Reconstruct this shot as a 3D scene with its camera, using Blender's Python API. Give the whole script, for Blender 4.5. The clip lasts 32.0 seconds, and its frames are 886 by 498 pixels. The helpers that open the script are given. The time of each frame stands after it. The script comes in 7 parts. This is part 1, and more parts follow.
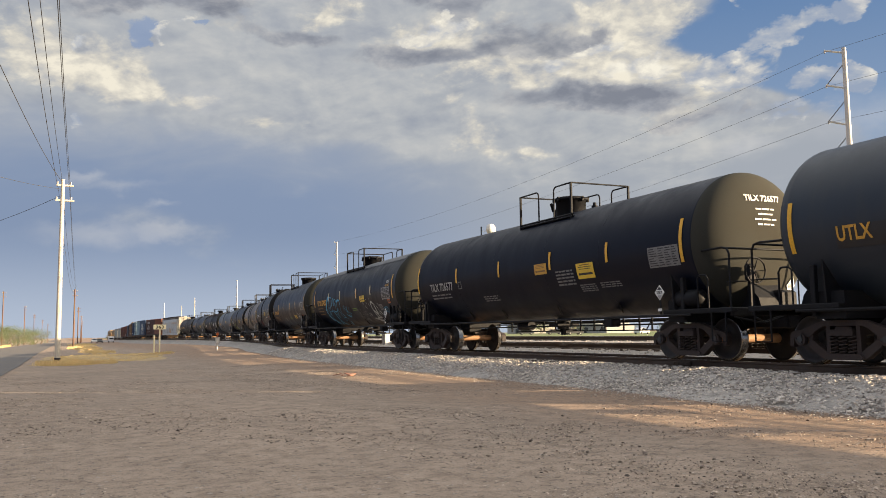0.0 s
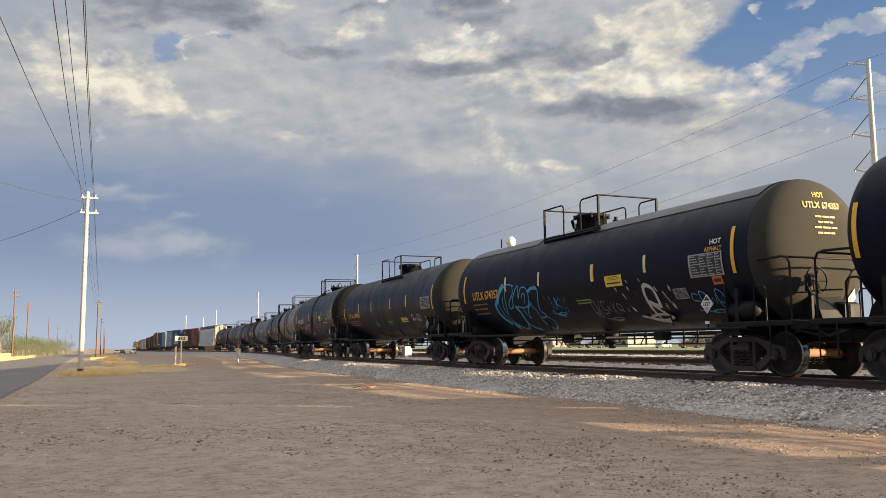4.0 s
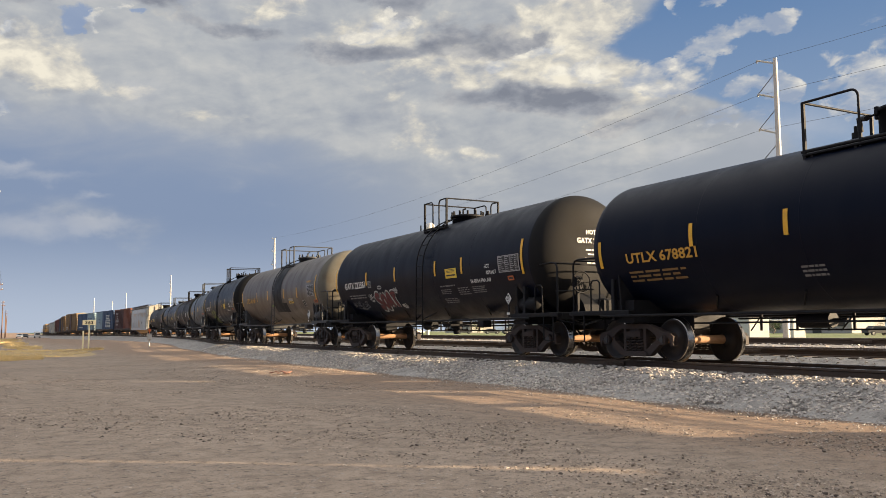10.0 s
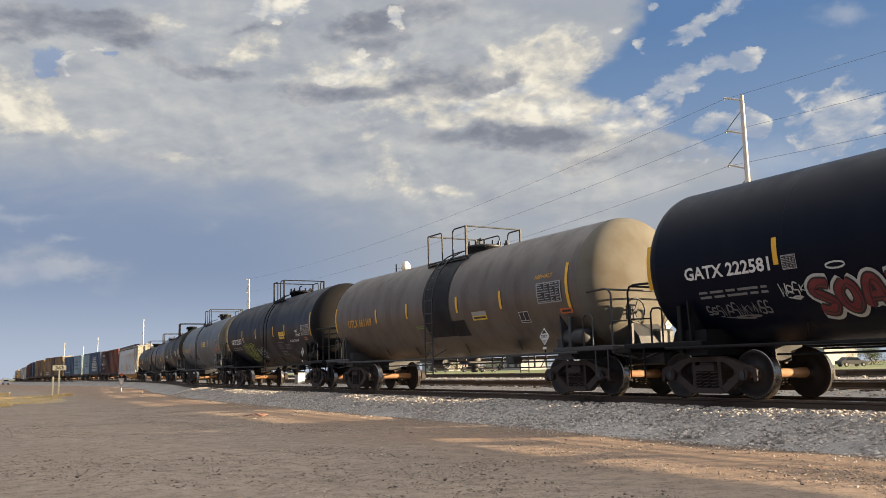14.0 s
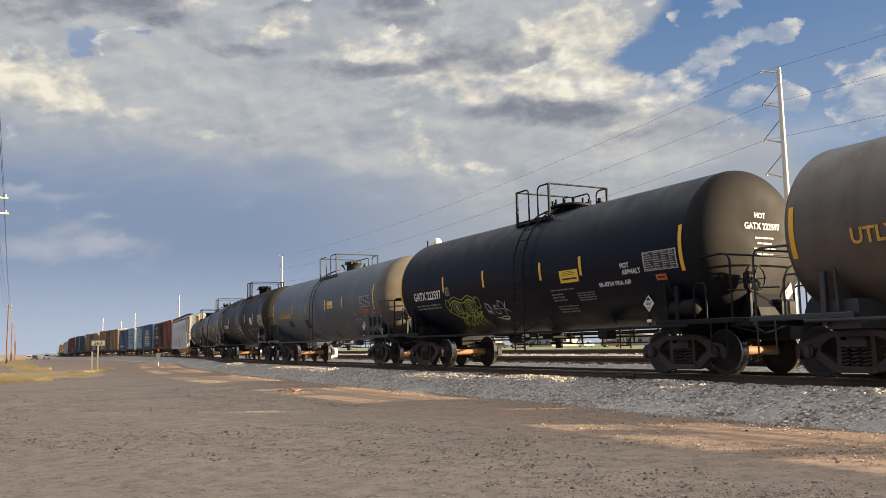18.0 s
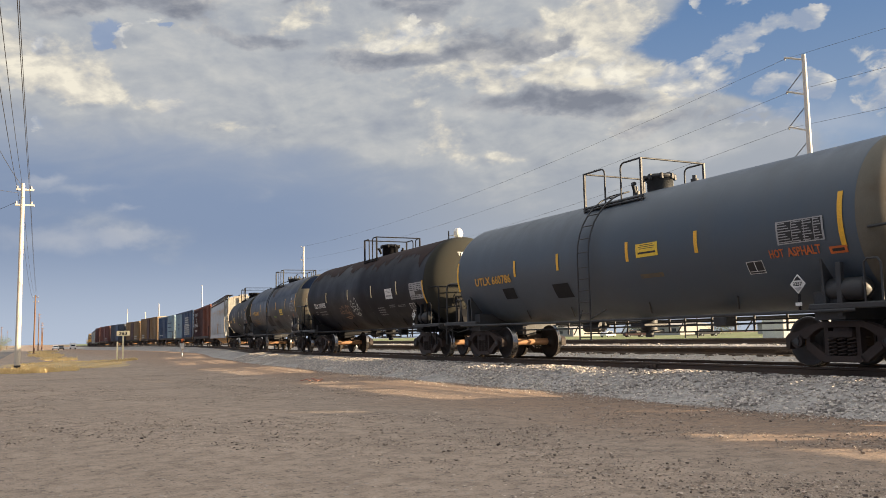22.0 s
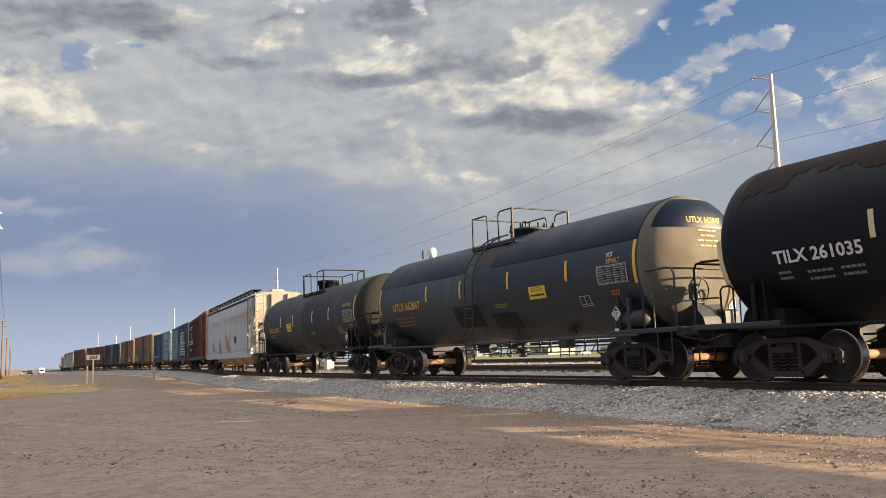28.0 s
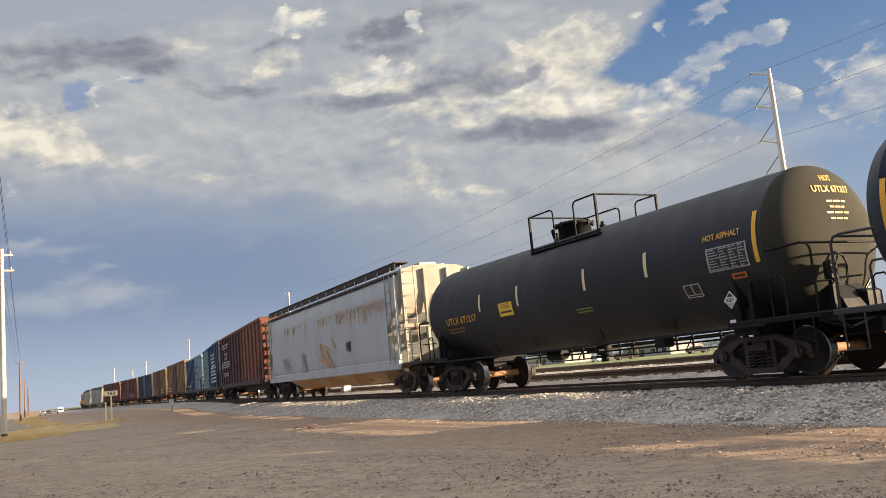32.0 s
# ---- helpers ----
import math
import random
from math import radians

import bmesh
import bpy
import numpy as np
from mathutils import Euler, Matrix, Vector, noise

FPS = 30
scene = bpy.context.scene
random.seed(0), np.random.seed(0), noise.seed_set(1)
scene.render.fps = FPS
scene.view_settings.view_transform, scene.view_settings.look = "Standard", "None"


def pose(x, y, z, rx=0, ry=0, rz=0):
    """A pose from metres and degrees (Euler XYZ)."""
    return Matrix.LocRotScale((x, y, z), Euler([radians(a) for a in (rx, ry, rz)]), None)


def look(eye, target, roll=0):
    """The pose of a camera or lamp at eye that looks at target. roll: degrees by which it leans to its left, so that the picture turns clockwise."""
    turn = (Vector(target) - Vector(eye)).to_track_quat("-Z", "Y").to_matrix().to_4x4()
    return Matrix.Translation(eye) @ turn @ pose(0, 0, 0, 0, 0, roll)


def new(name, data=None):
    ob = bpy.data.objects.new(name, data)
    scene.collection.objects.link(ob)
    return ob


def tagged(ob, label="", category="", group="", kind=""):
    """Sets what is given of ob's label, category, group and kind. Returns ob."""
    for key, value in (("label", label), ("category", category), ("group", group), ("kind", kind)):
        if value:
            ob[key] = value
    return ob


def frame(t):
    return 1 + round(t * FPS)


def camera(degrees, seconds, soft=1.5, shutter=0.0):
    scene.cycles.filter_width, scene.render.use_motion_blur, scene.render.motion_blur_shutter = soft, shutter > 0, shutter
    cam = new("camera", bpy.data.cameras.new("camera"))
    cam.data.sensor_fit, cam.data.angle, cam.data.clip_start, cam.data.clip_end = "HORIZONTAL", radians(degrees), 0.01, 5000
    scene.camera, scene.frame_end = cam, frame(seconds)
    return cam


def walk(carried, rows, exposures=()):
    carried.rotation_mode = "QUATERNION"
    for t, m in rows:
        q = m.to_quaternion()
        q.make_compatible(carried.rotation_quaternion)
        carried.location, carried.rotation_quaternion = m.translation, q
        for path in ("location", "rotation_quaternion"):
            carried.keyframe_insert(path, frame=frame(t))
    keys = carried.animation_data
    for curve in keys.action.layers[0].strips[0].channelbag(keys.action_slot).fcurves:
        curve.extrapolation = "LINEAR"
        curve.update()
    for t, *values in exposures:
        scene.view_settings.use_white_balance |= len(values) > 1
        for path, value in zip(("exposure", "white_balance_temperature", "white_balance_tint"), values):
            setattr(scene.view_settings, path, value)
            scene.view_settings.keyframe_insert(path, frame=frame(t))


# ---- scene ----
from math import atan2, cos, pi, sin, sqrt, tan

# ---------------------------------------------------------------- camera
RAIL = 0.585          # top of rail above the dirt lot
EYE = (0.0, 0.0, 1.25)
LOOK = [
    (0, -24.21, 5.66, 0.72),
    (0.5, -22.98, 5.18, 0.76),
    (1, -22.41, 5.12, 0.79),
    (1.5, -22.29, 5.29, 0.77),
    (2, -22.21, 5.65, 0.67),
    (2.5, -22.11, 6.09, 0.67),
    (3, -22.17, 6.34, 0.64),
    (3.5, -22.46, 6.48, 0.56),
    (5.5, -24.05, 6.64, 0.01),
    (6, -24.42, 6.82, 0.07),
    (6.5, -25.21, 6.98, 0.37),
    (7, -26.62, 7.06, 0.70),
    (7.5, -28.47, 7.10, 0.87),
    (8, -29.75, 7.01, 0.98),
    (8.5, -30.17, 6.76, 0.90),
    (9, -29.89, 6.28, 0.56),
    (9.5, -29.19, 5.78, 0.26),
    (10, -28.41, 5.53, 0.19),
    (10.5, -27.92, 5.68, 0.39),
    (11, -27.75, 6.07, 0.62),
    (11.5, -27.68, 6.60, 0.95),
    (12, -27.82, 7.09, 0.95),
    (12.5, -27.89, 7.57, 0.85),
    (13, -28.28, 7.91, 0.92),
    (13.5, -29.08, 8.23, 1.19),
    (15.5, -31.73, 7.15, 0.69),
    (16, -30.79, 6.55, 0.61),
    (16.5, -30.07, 6.27, 0.75),
    (17, -29.35, 6.37, 1.11),
    (17.5, -28.54, 6.57, 1.13),
    (18, -27.84, 6.56, 1.07),
    (18.5, -27.48, 6.28, 0.85),
    (19, -27.54, 5.88, 0.73),
    (19.5, -27.81, 5.59, 0.54),
    (20, -27.69, 5.52, 0.55),
    (20.5, -27.34, 5.72, 0.63),
    (21, -26.91, 6.04, 0.79),
    (21.5, -26.52, 6.14, 1.00),
    (22, -26.40, 5.92, 1.09),
    (22.5, -26.50, 5.45, 1.17),
    (23, -26.75, 5.13, 1.31),
    (23.5, -27.04, 4.89, 1.45),
    (24, -27.31, 4.81, 1.65),
    (24.5, -27.45, 4.82, 1.72),
    (25, -27.54, 4.85, 1.72),
    (25.5, -27.65, 4.88, 1.70),
    (27.5, -28.35, 6.46, 1.60),
    (28, -28.08, 7.21, 1.80),
    (28.5, -28.20, 7.57, 2.08),
    (29, -28.94, 7.52, 2.32),
    (29.5, -29.77, 7.27, 2.84),
    (30, -30.19, 7.20, 3.49),
    (30.5, -29.94, 7.43, 4.29),
    (31, -29.03, 7.85, 4.99),
    (31.5, -27.93, 8.22, 5.38),
    (32, -26.98, 8.31, 5.23),
]
cam = camera(55.5, 32.0, soft=0.8)
walk(cam, [(t, pose(*EYE, 90 + p, r, y)) for t, y, p, r in LOOK])
EXPOSURE = 1.6
scene.view_settings.exposure = EXPOSURE

# ---------------------------------------------------------------- the way of the track
BENDS = ((-60, 0.0), (20, 0.0), (35, 1.39), (50, 4.39), (70, 8.5), (95, 6.05), (125, 2.54), (160, -0.07),
         (200, -5.15), (260, 3.03), (420, -1.89), (1200, -1.89))
_S = np.arange(-80.0, 1000.0, 1.0)
_PHI = np.radians(np.interp(_S, [b[0] for b in BENDS], [b[1] for b in BENDS]))
_X = np.concatenate([[0.0], np.cumsum(np.sin((_PHI[1:] + _PHI[:-1]) / 2))]) + 13.5
_Y = np.concatenate([[0.0], np.cumsum(np.cos((_PHI[1:] + _PHI[:-1]) / 2))]) - 80.0


def on_track(s, off=0.0):
    """Place and heading of the centre line s metres along it; off metres to its right."""
    p = float(np.interp(s, _S, _PHI))
    return float(np.interp(s, _S, _X)) + off * cos(p), float(np.interp(s, _S, _Y)) - off * sin(p), p


def grade(s):
    """The line falls gently with distance."""
    return -0.0034 * (max(0.0, s - 170.0) - max(0.0, s - 560.0))


def lie(x, y):
    """Height of the bare ground: level by the camera, a little lower across the lot and down the road."""
    def ease(k):
        k = max(0.0, min(1.0, k))
        return k * k * (3 - 2 * k)
    return -0.25 * ease((y - 14) / 36) * ease((9.6 - x) / 6.0) - 0.0036 * (max(0.0, y - 90) - max(0.0, y - 600))


# slack running in and out along the train: seconds, metres ahead of an even roll
SURGE = ((0, 0), (5.5, 0), (6, -0.09), (6.5, -0.16), (7, -0.2), (7.5, 0.19), (8, 0.26), (8.5, 0), (9, 0), (10, 0.1),
         (10.5, 0.1), (11, 0), (17, 0), (17.5, 0.15), (18, 0), (19.5, 0), (20, 0.1), (20.5, -0.05), (21, -0.08), (21.5, 0),
         (27.5, 0), (28, -0.08), (28.5, -0.13), (29, 0.06), (29.5, 0.2), (30, 0), (32, 0))


def gone(t):
    """How far the train has rolled after t seconds."""
    surge = float(np.interp(t, [a for a, b in SURGE], [b for a, b in SURGE]))
    return 4.6816 * t + 0.00141 * t * (t - 32.0) + surge


# ---------------------------------------------------------------- light
SUN_EL, SUN_AZ = 11.6, 124.5     # degrees; azimuth from +y towards +x


def sun_light():
    lamp = bpy.data.lights.new("sun", "SUN")
    lamp.energy, lamp.angle, lamp.color = 5.0, radians(0.6), (1.0, 0.76, 0.49)
    ob = new("sun", lamp)
    a, e = radians(SUN_AZ), radians(SUN_EL)
    d = Vector((sin(a) * cos(e), cos(a) * cos(e), sin(e)))
    ob.matrix_world = look(d * 100, (0, 0, 0))


class Nodes:
    """Short ways to make shader nodes."""

    def __init__(self, tree):
        self.t = tree

    def node(self, kind, ins=(), **props):
        n = self.t.nodes.new(kind)
        for k, v in props.items():
            if k == "op":
                n.operation = v
            elif k == "blend":
                n.blend_type = v
            elif k == "dtype":
                n.data_type = v
            elif k == "itype":
                n.interpolation_type = v
            elif k == "clamp":
                n.use_clamp = v
            elif k == "vtype":
                n.vector_type = v
            elif k == "gtype":
                n.gradient_type = v
        for key, v in (ins.items() if isinstance(ins, dict) else enumerate(ins)):
            if v is None:
                continue
            if isinstance(v, bpy.types.NodeSocket):
                self.t.links.new(v, n.inputs[key])
            else:
                n.inputs[key].default_value = v
        return n

    def math(self, op, a, b=None, c=None, clamp=False):
        return self.node("ShaderNodeMath", (a, b, c), op=op, clamp=clamp).outputs[0]

    def noise(self, vec, scale, detail=4.0, rough=0.55, distort=0.0):
        return self.node("ShaderNodeTexNoise", {"Vector": vec, "Scale": scale, "Detail": detail, "Roughness": rough,
                                                "Distortion": distort}).outputs[0]

    def step(self, v, a, b, lo=0.0, hi=1.0, smooth=True):
        return self.node("ShaderNodeMapRange", {"Value": v, "From Min": a, "From Max": b, "To Min": lo, "To Max": hi},
                         itype="SMOOTHSTEP" if smooth else "LINEAR").outputs[0]

    def mix(self, f, a, b, blend="MIX"):
        n = self.t.nodes.new("ShaderNodeMix")
        n.data_type, n.blend_type = "RGBA", blend
        for key, v in ((0, f), (6, a), (7, b)):
            if isinstance(v, bpy.types.NodeSocket):
                self.t.links.new(v, n.inputs[key])
            else:
                n.inputs[key].default_value = (*v, 1.0) if isinstance(v, tuple) and len(v) == 3 else v
        return n.outputs[2]

    def place(self, vec, loc, rot, scale):
        n = self.node("ShaderNodeMapping", {"Vector": vec, "Location": loc, "Rotation": rot, "Scale": scale}, vtype="TEXTURE")
        return n.outputs[0]


def srgb(r, g, b):
    return tuple((c / 255 / 12.92 if c < 10 else ((c / 255 + 0.055) / 1.055) ** 2.4) for c in (r, g, b))


# the clouds of the evening sky: across, up, half width, half height, turn (degrees), weight
SHEET = ((-4.0, 15.0, 14.0, 4.4, 0, 1.1), (-13.0, 15.5, 8.0, 3.0, 0, 0.6), (-20.4, 16.3, 11.0, 4.5, 6, 1.0), (-9.8, 17.9, 15.8, 4.3, 3, 0.8), (1.0, 17.5, 13.1, 6.3, 0, 1.2), (8.8, 12.1, 16.4, 5.0, -2, 1.0), (12.9, 18.6, 11.7, 7.3, -4, 1.3),
                (-2.9, 22.2, 23.8, 4.7, 2, 1.1), (-21.9, 20.5, 10.9, 4.3, 8, 1.0), (19.6, 14.1, 9.5, 4.0, 3, 1.0), (-27.3, 16.8, 7.4, 5.1, 9, 1.0), (-11.2, 13.6, 8.5, 2.0, 3, 0.7),
                (-20.8, 9.7, 6.5, 1.0, 3, 0.35), (-18.4, 7.3, 8.6, 2.1, 2, 0.5))
CREAM = ((-22.4, 17.0, 4.8, 2.4, 1, 1.1), (-20.7, 15.8, 4.9, 1.4, -2, 0.9), (-14.4, 21.5, 4.0, 2.1, 26, 0.8), (-1.3, 20.1, 6.0, 1.8, 7, 1.0), (7.0, 18.9, 10.3, 3.1, 6, 1.1),
                (13.4, 19.7, 4.7, 4.7, 16, 1.1), (11.3, 17.2, 7.8, 1.7, 1, 0.9), (2.6, 13.3, 2.9, 2.1, 9, 0.9), (6.1, 12.1, 3.1, 1.7, -1, 0.6), (-16.1, 15.3, 2.3, 1.3, 4, 0.75),
                (-11.1, 14.0, 3.3, 1.4, -1, 0.7), (-6.6, 21.5, 3.5, 1.6, 13, 0.8), (17.8, 15.3, 6.4, 2.6, 14, 0.9), (1.1, 23.0, 4.8, 1.6, 10, 0.6), (-26.8, 18.2, 4.2, 3.5, 9, 1.0),
                (-0.6, 15.2, 3.5, 2.3, 0, 0.5))
SHADE = ((-19.0, 21.8, 6.9, 1.8, 1, 1.1), (-21.6, 20.9, 3.6, 1.3, 8, 0.8), (-15.8, 21.3, 3.9, 1.4, -14, 0.7), (-9.1, 20.1, 5.3, 0.8, -3, 1.0), (-6.1, 22.7, 4.3, 0.8, 15, 0.7),
                (-0.5, 22.7, 3.6, 1.3, 1, 1.0), (1.9, 22.3, 2.8, 1.8, 0, 0.9), (5.1, 23.7, 5.7, 1.8, 9, 0.6), (-2.1, 18.8, 5.1, 1.1, -1, 1.0), (4.2, 19.5, 6.8, 1.3, 7, 1.05),
                (8.2, 18.9, 4.8, 0.9, 8, 0.7), (9.3, 16.0, 8.6, 1.3, 1, 1.0), (13.2, 15.7, 4.2, 1.0, -1, 0.7), (11.4, 19.9, 2.8, 0.6, 19, 0.7), (12.8, 15.1, 7.7, 1.1, -3, 0.6),
                (18.4, 13.8, 5.9, 1.0, 2, 0.6))
RIMS = ((-5.3, 24.0, 2.8, 1.0, 11, 1.0), (2.9, 23.6, 1.4, 1.0, -30, 0.7), (-18.8, 19.3, 1.0, 0.8, 67, 0.55), (-17.4, 20.4, 1.3, 0.5, 6, 0.6), (-23.7, 18.0, 0.9, 0.9, 8, 0.8),
        (13.7, 17.3, 3.1, 0.9, 1, 1.0), (7.8, 17.6, 2.4, 0.6, -2, 0.7), (0.7, 20.5, 2.8, 0.8, 10, 0.8), (-1.7, 19.5, 2.0, 0.6, 9, 0.9), (11.0, 18.6, 3.0, 0.7, 12, 0.7))
HEAPS = ((21.2, 17.8, 2.6, 1.5, 32, 0.85), (23.6, 18.9, 2.2, 1.1, 25, 0.85), (26.2, 19.1, 2.6, 0.6, 8, 0.75), (18.2, 16.6, 3.0, 1.0, 15, 0.8), (20.2, 15.8, 2.8, 0.9, 10, 0.75),
         (23.2, 21.3, 2.3, 0.85, 19, 0.8), (25.7, 22.4, 2.2, 0.8, 21, 0.75), (18.4, 21.9, 0.5, 0.4, -6, 0.8), (20.2, 20.7, 0.5, 0.7, 14, 0.7), (20.8, 22.9, 0.6, 0.6, -7, 0.8),
         (24.3, 15.4, 1.5, 0.9, 4, 0.95), (26.6, 15.0, 1.5, 1.2, -7, 0.95), (23.1, 13.5, 3.2, 0.9, 3, 0.7), (32.0, 15.0, 3.6, 4.0, 1, 0.9), (-24.0, 13.5, 0.4, 1.0, -19, 0.7))
VEILS = ((-23.2, 10.2, 1.6, 0.5, 8, 0.9), (-21.5, 9.7, 4.5, 0.5, 4, 0.5), (-18.5, 8.4, 1.6, 0.4, 2, 0.6), (-18.2, 6.8, 2.6, 0.8, 2, 0.7), (-22, 6.4, 6.0, 1.2, 2, 0.7), (32.5, 21.0, 2.2, 1.0, -11, 0.8),
         (20.2, 11.6, 2.9, 0.9, 6, 0.8), (27.5, 12.5, 5.0, 2.0, 0, 0.7), (-16.1, 15.3, 2.6, 1.3, 4, 0.6))
GAPS = ((-20.1, 19.5, 1.6, 0.8, -3, 1.1), (-16.3, 20.2, 0.9, 0.3, 6, 0.9), (-20.2, 18.9, 1.0, 0.5, 7, 0.8))


def sky():
    world = bpy.data.worlds.new("sky")
    scene.world = world
    world.use_nodes = True
    tree = world.node_tree
    tree.nodes.clear()
    N = Nodes(tree)
    gain = 2 ** -EXPOSURE

    def col(r, g, b, k=1.0):
        return tuple(c * gain * k for c in srgb(r, g, b))
    d = N.node("ShaderNodeTexCoord").outputs["Generated"]
    sep = N.node("ShaderNodeSeparateXYZ", (d,)).outputs
    az = N.math("MULTIPLY", N.math("ARCTAN2", sep[0], sep[1]), 57.2958)
    u = N.math("SUBTRACT", az, 24.2)
    v = N.math("MULTIPLY", N.math("ARCSINE", sep[2]), 57.2958)
    uv = N.node("ShaderNodeCombineXYZ", (u, v, 0.0)).outputs[0]

    def shift(vec, size, stretch, seed, detail=4.0):
        p = N.node("ShaderNodeTexNoise", {"Vector": N.place(vec, (seed, seed * 2, 0), (0, 0, 0), (size * stretch, size, 1)), "Scale": 1.0, "Detail": detail,
                                          "Roughness": 0.55}).outputs[1]
        return N.node("ShaderNodeVectorMath", (p, (0.5, 0.5, 0.5)), op="SUBTRACT").outputs[0]

    def scaled(vec, k):
        return N.node("ShaderNodeVectorMath", (vec, k), op="MULTIPLY").outputs[0]

    def plus(p, q):
        return N.node("ShaderNodeVectorMath", (p, q), op="ADD").outputs[0]
    w = plus(uv, scaled(shift(uv, 4.5, 1.5, 3.0, 8.0), (7.0, 4.0, 0.0)))
    near_w = plus(uv, scaled(shift(uv, 1.8, 1.4, 8.0, 7.0), (3.0, 2.2, 0.0)))

    def blobs(rows, vec):
        total = None
        for bu, bv, ru, rv, turn, k in rows:
            g = N.node("ShaderNodeTexGradient", (N.place(vec, (bu, bv, 0), (0, 0, radians(turn)), (ru, rv, 1)),), gtype="SPHERICAL").outputs[1]
            g = N.math("MULTIPLY", g, k)
            total = g if total is None else N.math("ADD", total, g)
        return total

    def heaps(vec):
        """Billows at two sizes, for cloud relief."""
        p = N.noise(N.place(vec, (0, 0, 0), (0, 0, 0.06), (5.0, 2.6, 1)), 1.0, 8.0, 0.55, 0.4)
        q = N.noise(N.place(vec, (11, 5, 0), (0, 0, 0.0), (1.7, 1.0, 1)), 1.0, 6.0, 0.55, 0.3)
        return N.math("ADD", N.math("MULTIPLY", p, 0.72), N.math("MULTIPLY", q, 0.28))

    def ramp(value, *stops):
        n = N.node("ShaderNodeValToRGB", (value,))
        while len(n.color_ramp.elements) < len(stops):
            n.color_ramp.elements.new(0.5)
        for el, (p, q) in zip(n.color_ramp.elements, stops):
            el.position, el.color = p, (*q, 1.0)
        return n.outputs[0]
    h0 = heaps(uv)
    h1 = heaps(plus(uv, (0.55, 0.5, 0.0)))
    bulge = N.math("SUBTRACT", h0, 0.5)
    relief = N.math("SUBTRACT", h0, h1)
    soft = N.math("SUBTRACT", N.noise(N.place(uv, (5, 2, 0), (0, 0, 0.1), (8.0, 2.8, 1)), 1.0, 6.0, 0.55, 0.4), 0.5)
    curd = N.math("SUBTRACT", N.noise(N.place(uv, (2, 9, 0), (0, 0, 0.2), (1.5, 0.9, 1)), 1.0, 7.0, 0.6, 0.5), 0.5)
    # clear air
    base = N.node("ShaderNodeTexSky")
    base.sky_type, base.sun_disc, base.sun_elevation, base.sun_rotation = "NISHITA", False, radians(SUN_EL), radians(SUN_AZ)
    base.air_density, base.dust_density = 1.1, 1.5
    clear = N.mix(1.0, base.outputs[0], (0.05, 0.05, 0.05), "MULTIPLY")
    rise = N.step(v, 0.0, 22.0, smooth=False)
    clear = N.mix(0.88, clear, N.mix(rise, col(172, 187, 207), col(92, 127, 174)))
    # rain-grey distance under the cloud deck
    slate = N.mix(N.step(v, -0.5, 7.5), col(180, 192, 210), col(133, 150, 178))
    slate = N.mix(N.step(N.math("ADD", v, N.math("MULTIPLY", soft, 6.0)), 9.0, 15.0), slate, col(165, 172, 184))
    east = N.step(N.math("ADD", u, N.math("MULTIPLY", v, 0.5)), -6.0, 14.0)
    slate = N.mix(east, slate, N.mix(N.step(v, -0.5, 9.0), col(180, 190, 205), col(165, 171, 180)))
    wu = N.node("ShaderNodeSeparateXYZ", (w,)).outputs[0]
    edge = N.math("ADD", wu, N.math("ADD", N.math("MULTIPLY", N.math("ABSOLUTE", N.math("SUBTRACT", v, 18.8)), -0.8), N.step(v, 17.5, 12.0, 0.0, -6.0)))
    slate_in = N.math("SUBTRACT", 1.0, N.step(edge, 14.6, 16.8))
    c = N.mix(slate_in, clear, slate)
    # thin pale sheets
    sheet = blobs(SHEET, w)
    sheet = N.math("MULTIPLY", N.step(N.math("ADD", sheet, N.math("ADD", soft, N.math("MULTIPLY", bulge, 0.5))), 0.1, 0.95), N.math("SUBTRACT", 1.0, N.step(edge, 14.8, 16.4)))
    tone = N.math("ADD", N.math("ADD", N.math("MULTIPLY", bulge, 0.7), N.math("MULTIPLY", relief, 0.8)), N.math("ADD", N.math("MULTIPLY", soft, 0.8), 0.5))
    c = N.mix(N.math("MULTIPLY", sheet, 0.85), c, ramp(tone, (0.2, col(156, 162, 173)), (0.5, col(182, 185, 188)), (0.8, col(206, 205, 201))))
    # blue gaps in the sheet
    gap = N.step(blobs(GAPS, near_w), 0.2, 0.5)
    c = N.mix(N.math("MULTIPLY", gap, 0.7), c, col(132, 154, 190))
    # sunlit cream heaps
    cream = blobs(CREAM, w)
    rough = N.math("ADD", N.math("MULTIPLY", bulge, 1.5), N.math("MULTIPLY", curd, 1.0))
    mask = N.step(N.math("ADD", cream, N.math("MULTIPLY", rough, N.step(cream, 0.0, 0.25))), 0.24, 0.72)
    tone = N.math("ADD", N.math("ADD", N.math("MULTIPLY", N.math("MINIMUM", cream, 1.0), 0.34), N.math("MULTIPLY", relief, 2.2)), N.math("ADD", N.math("MULTIPLY", rough, 0.42), 0.3))
    c = N.mix(N.math("MULTIPLY", mask, 0.92), c, ramp(tone, (0.1, col(158, 161, 168)), (0.35, col(186, 187, 188)), (0.58, col(214, 209, 198)), (0.85, col(246, 238, 219))))
    # grey undersides
    dark = blobs(SHADE, w)
    mask = N.step(N.math("ADD", dark, N.math("MULTIPLY", N.math("ADD", rough, soft), N.step(dark, 0.0, 0.25))), 0.1, 0.62)
    tone = N.math("ADD", N.math("ADD", N.math("MULTIPLY", relief, 2.0), N.math("MULTIPLY", rough, 0.4)), N.math("SUBTRACT", 0.75, N.math("MULTIPLY", dark, 0.45)))
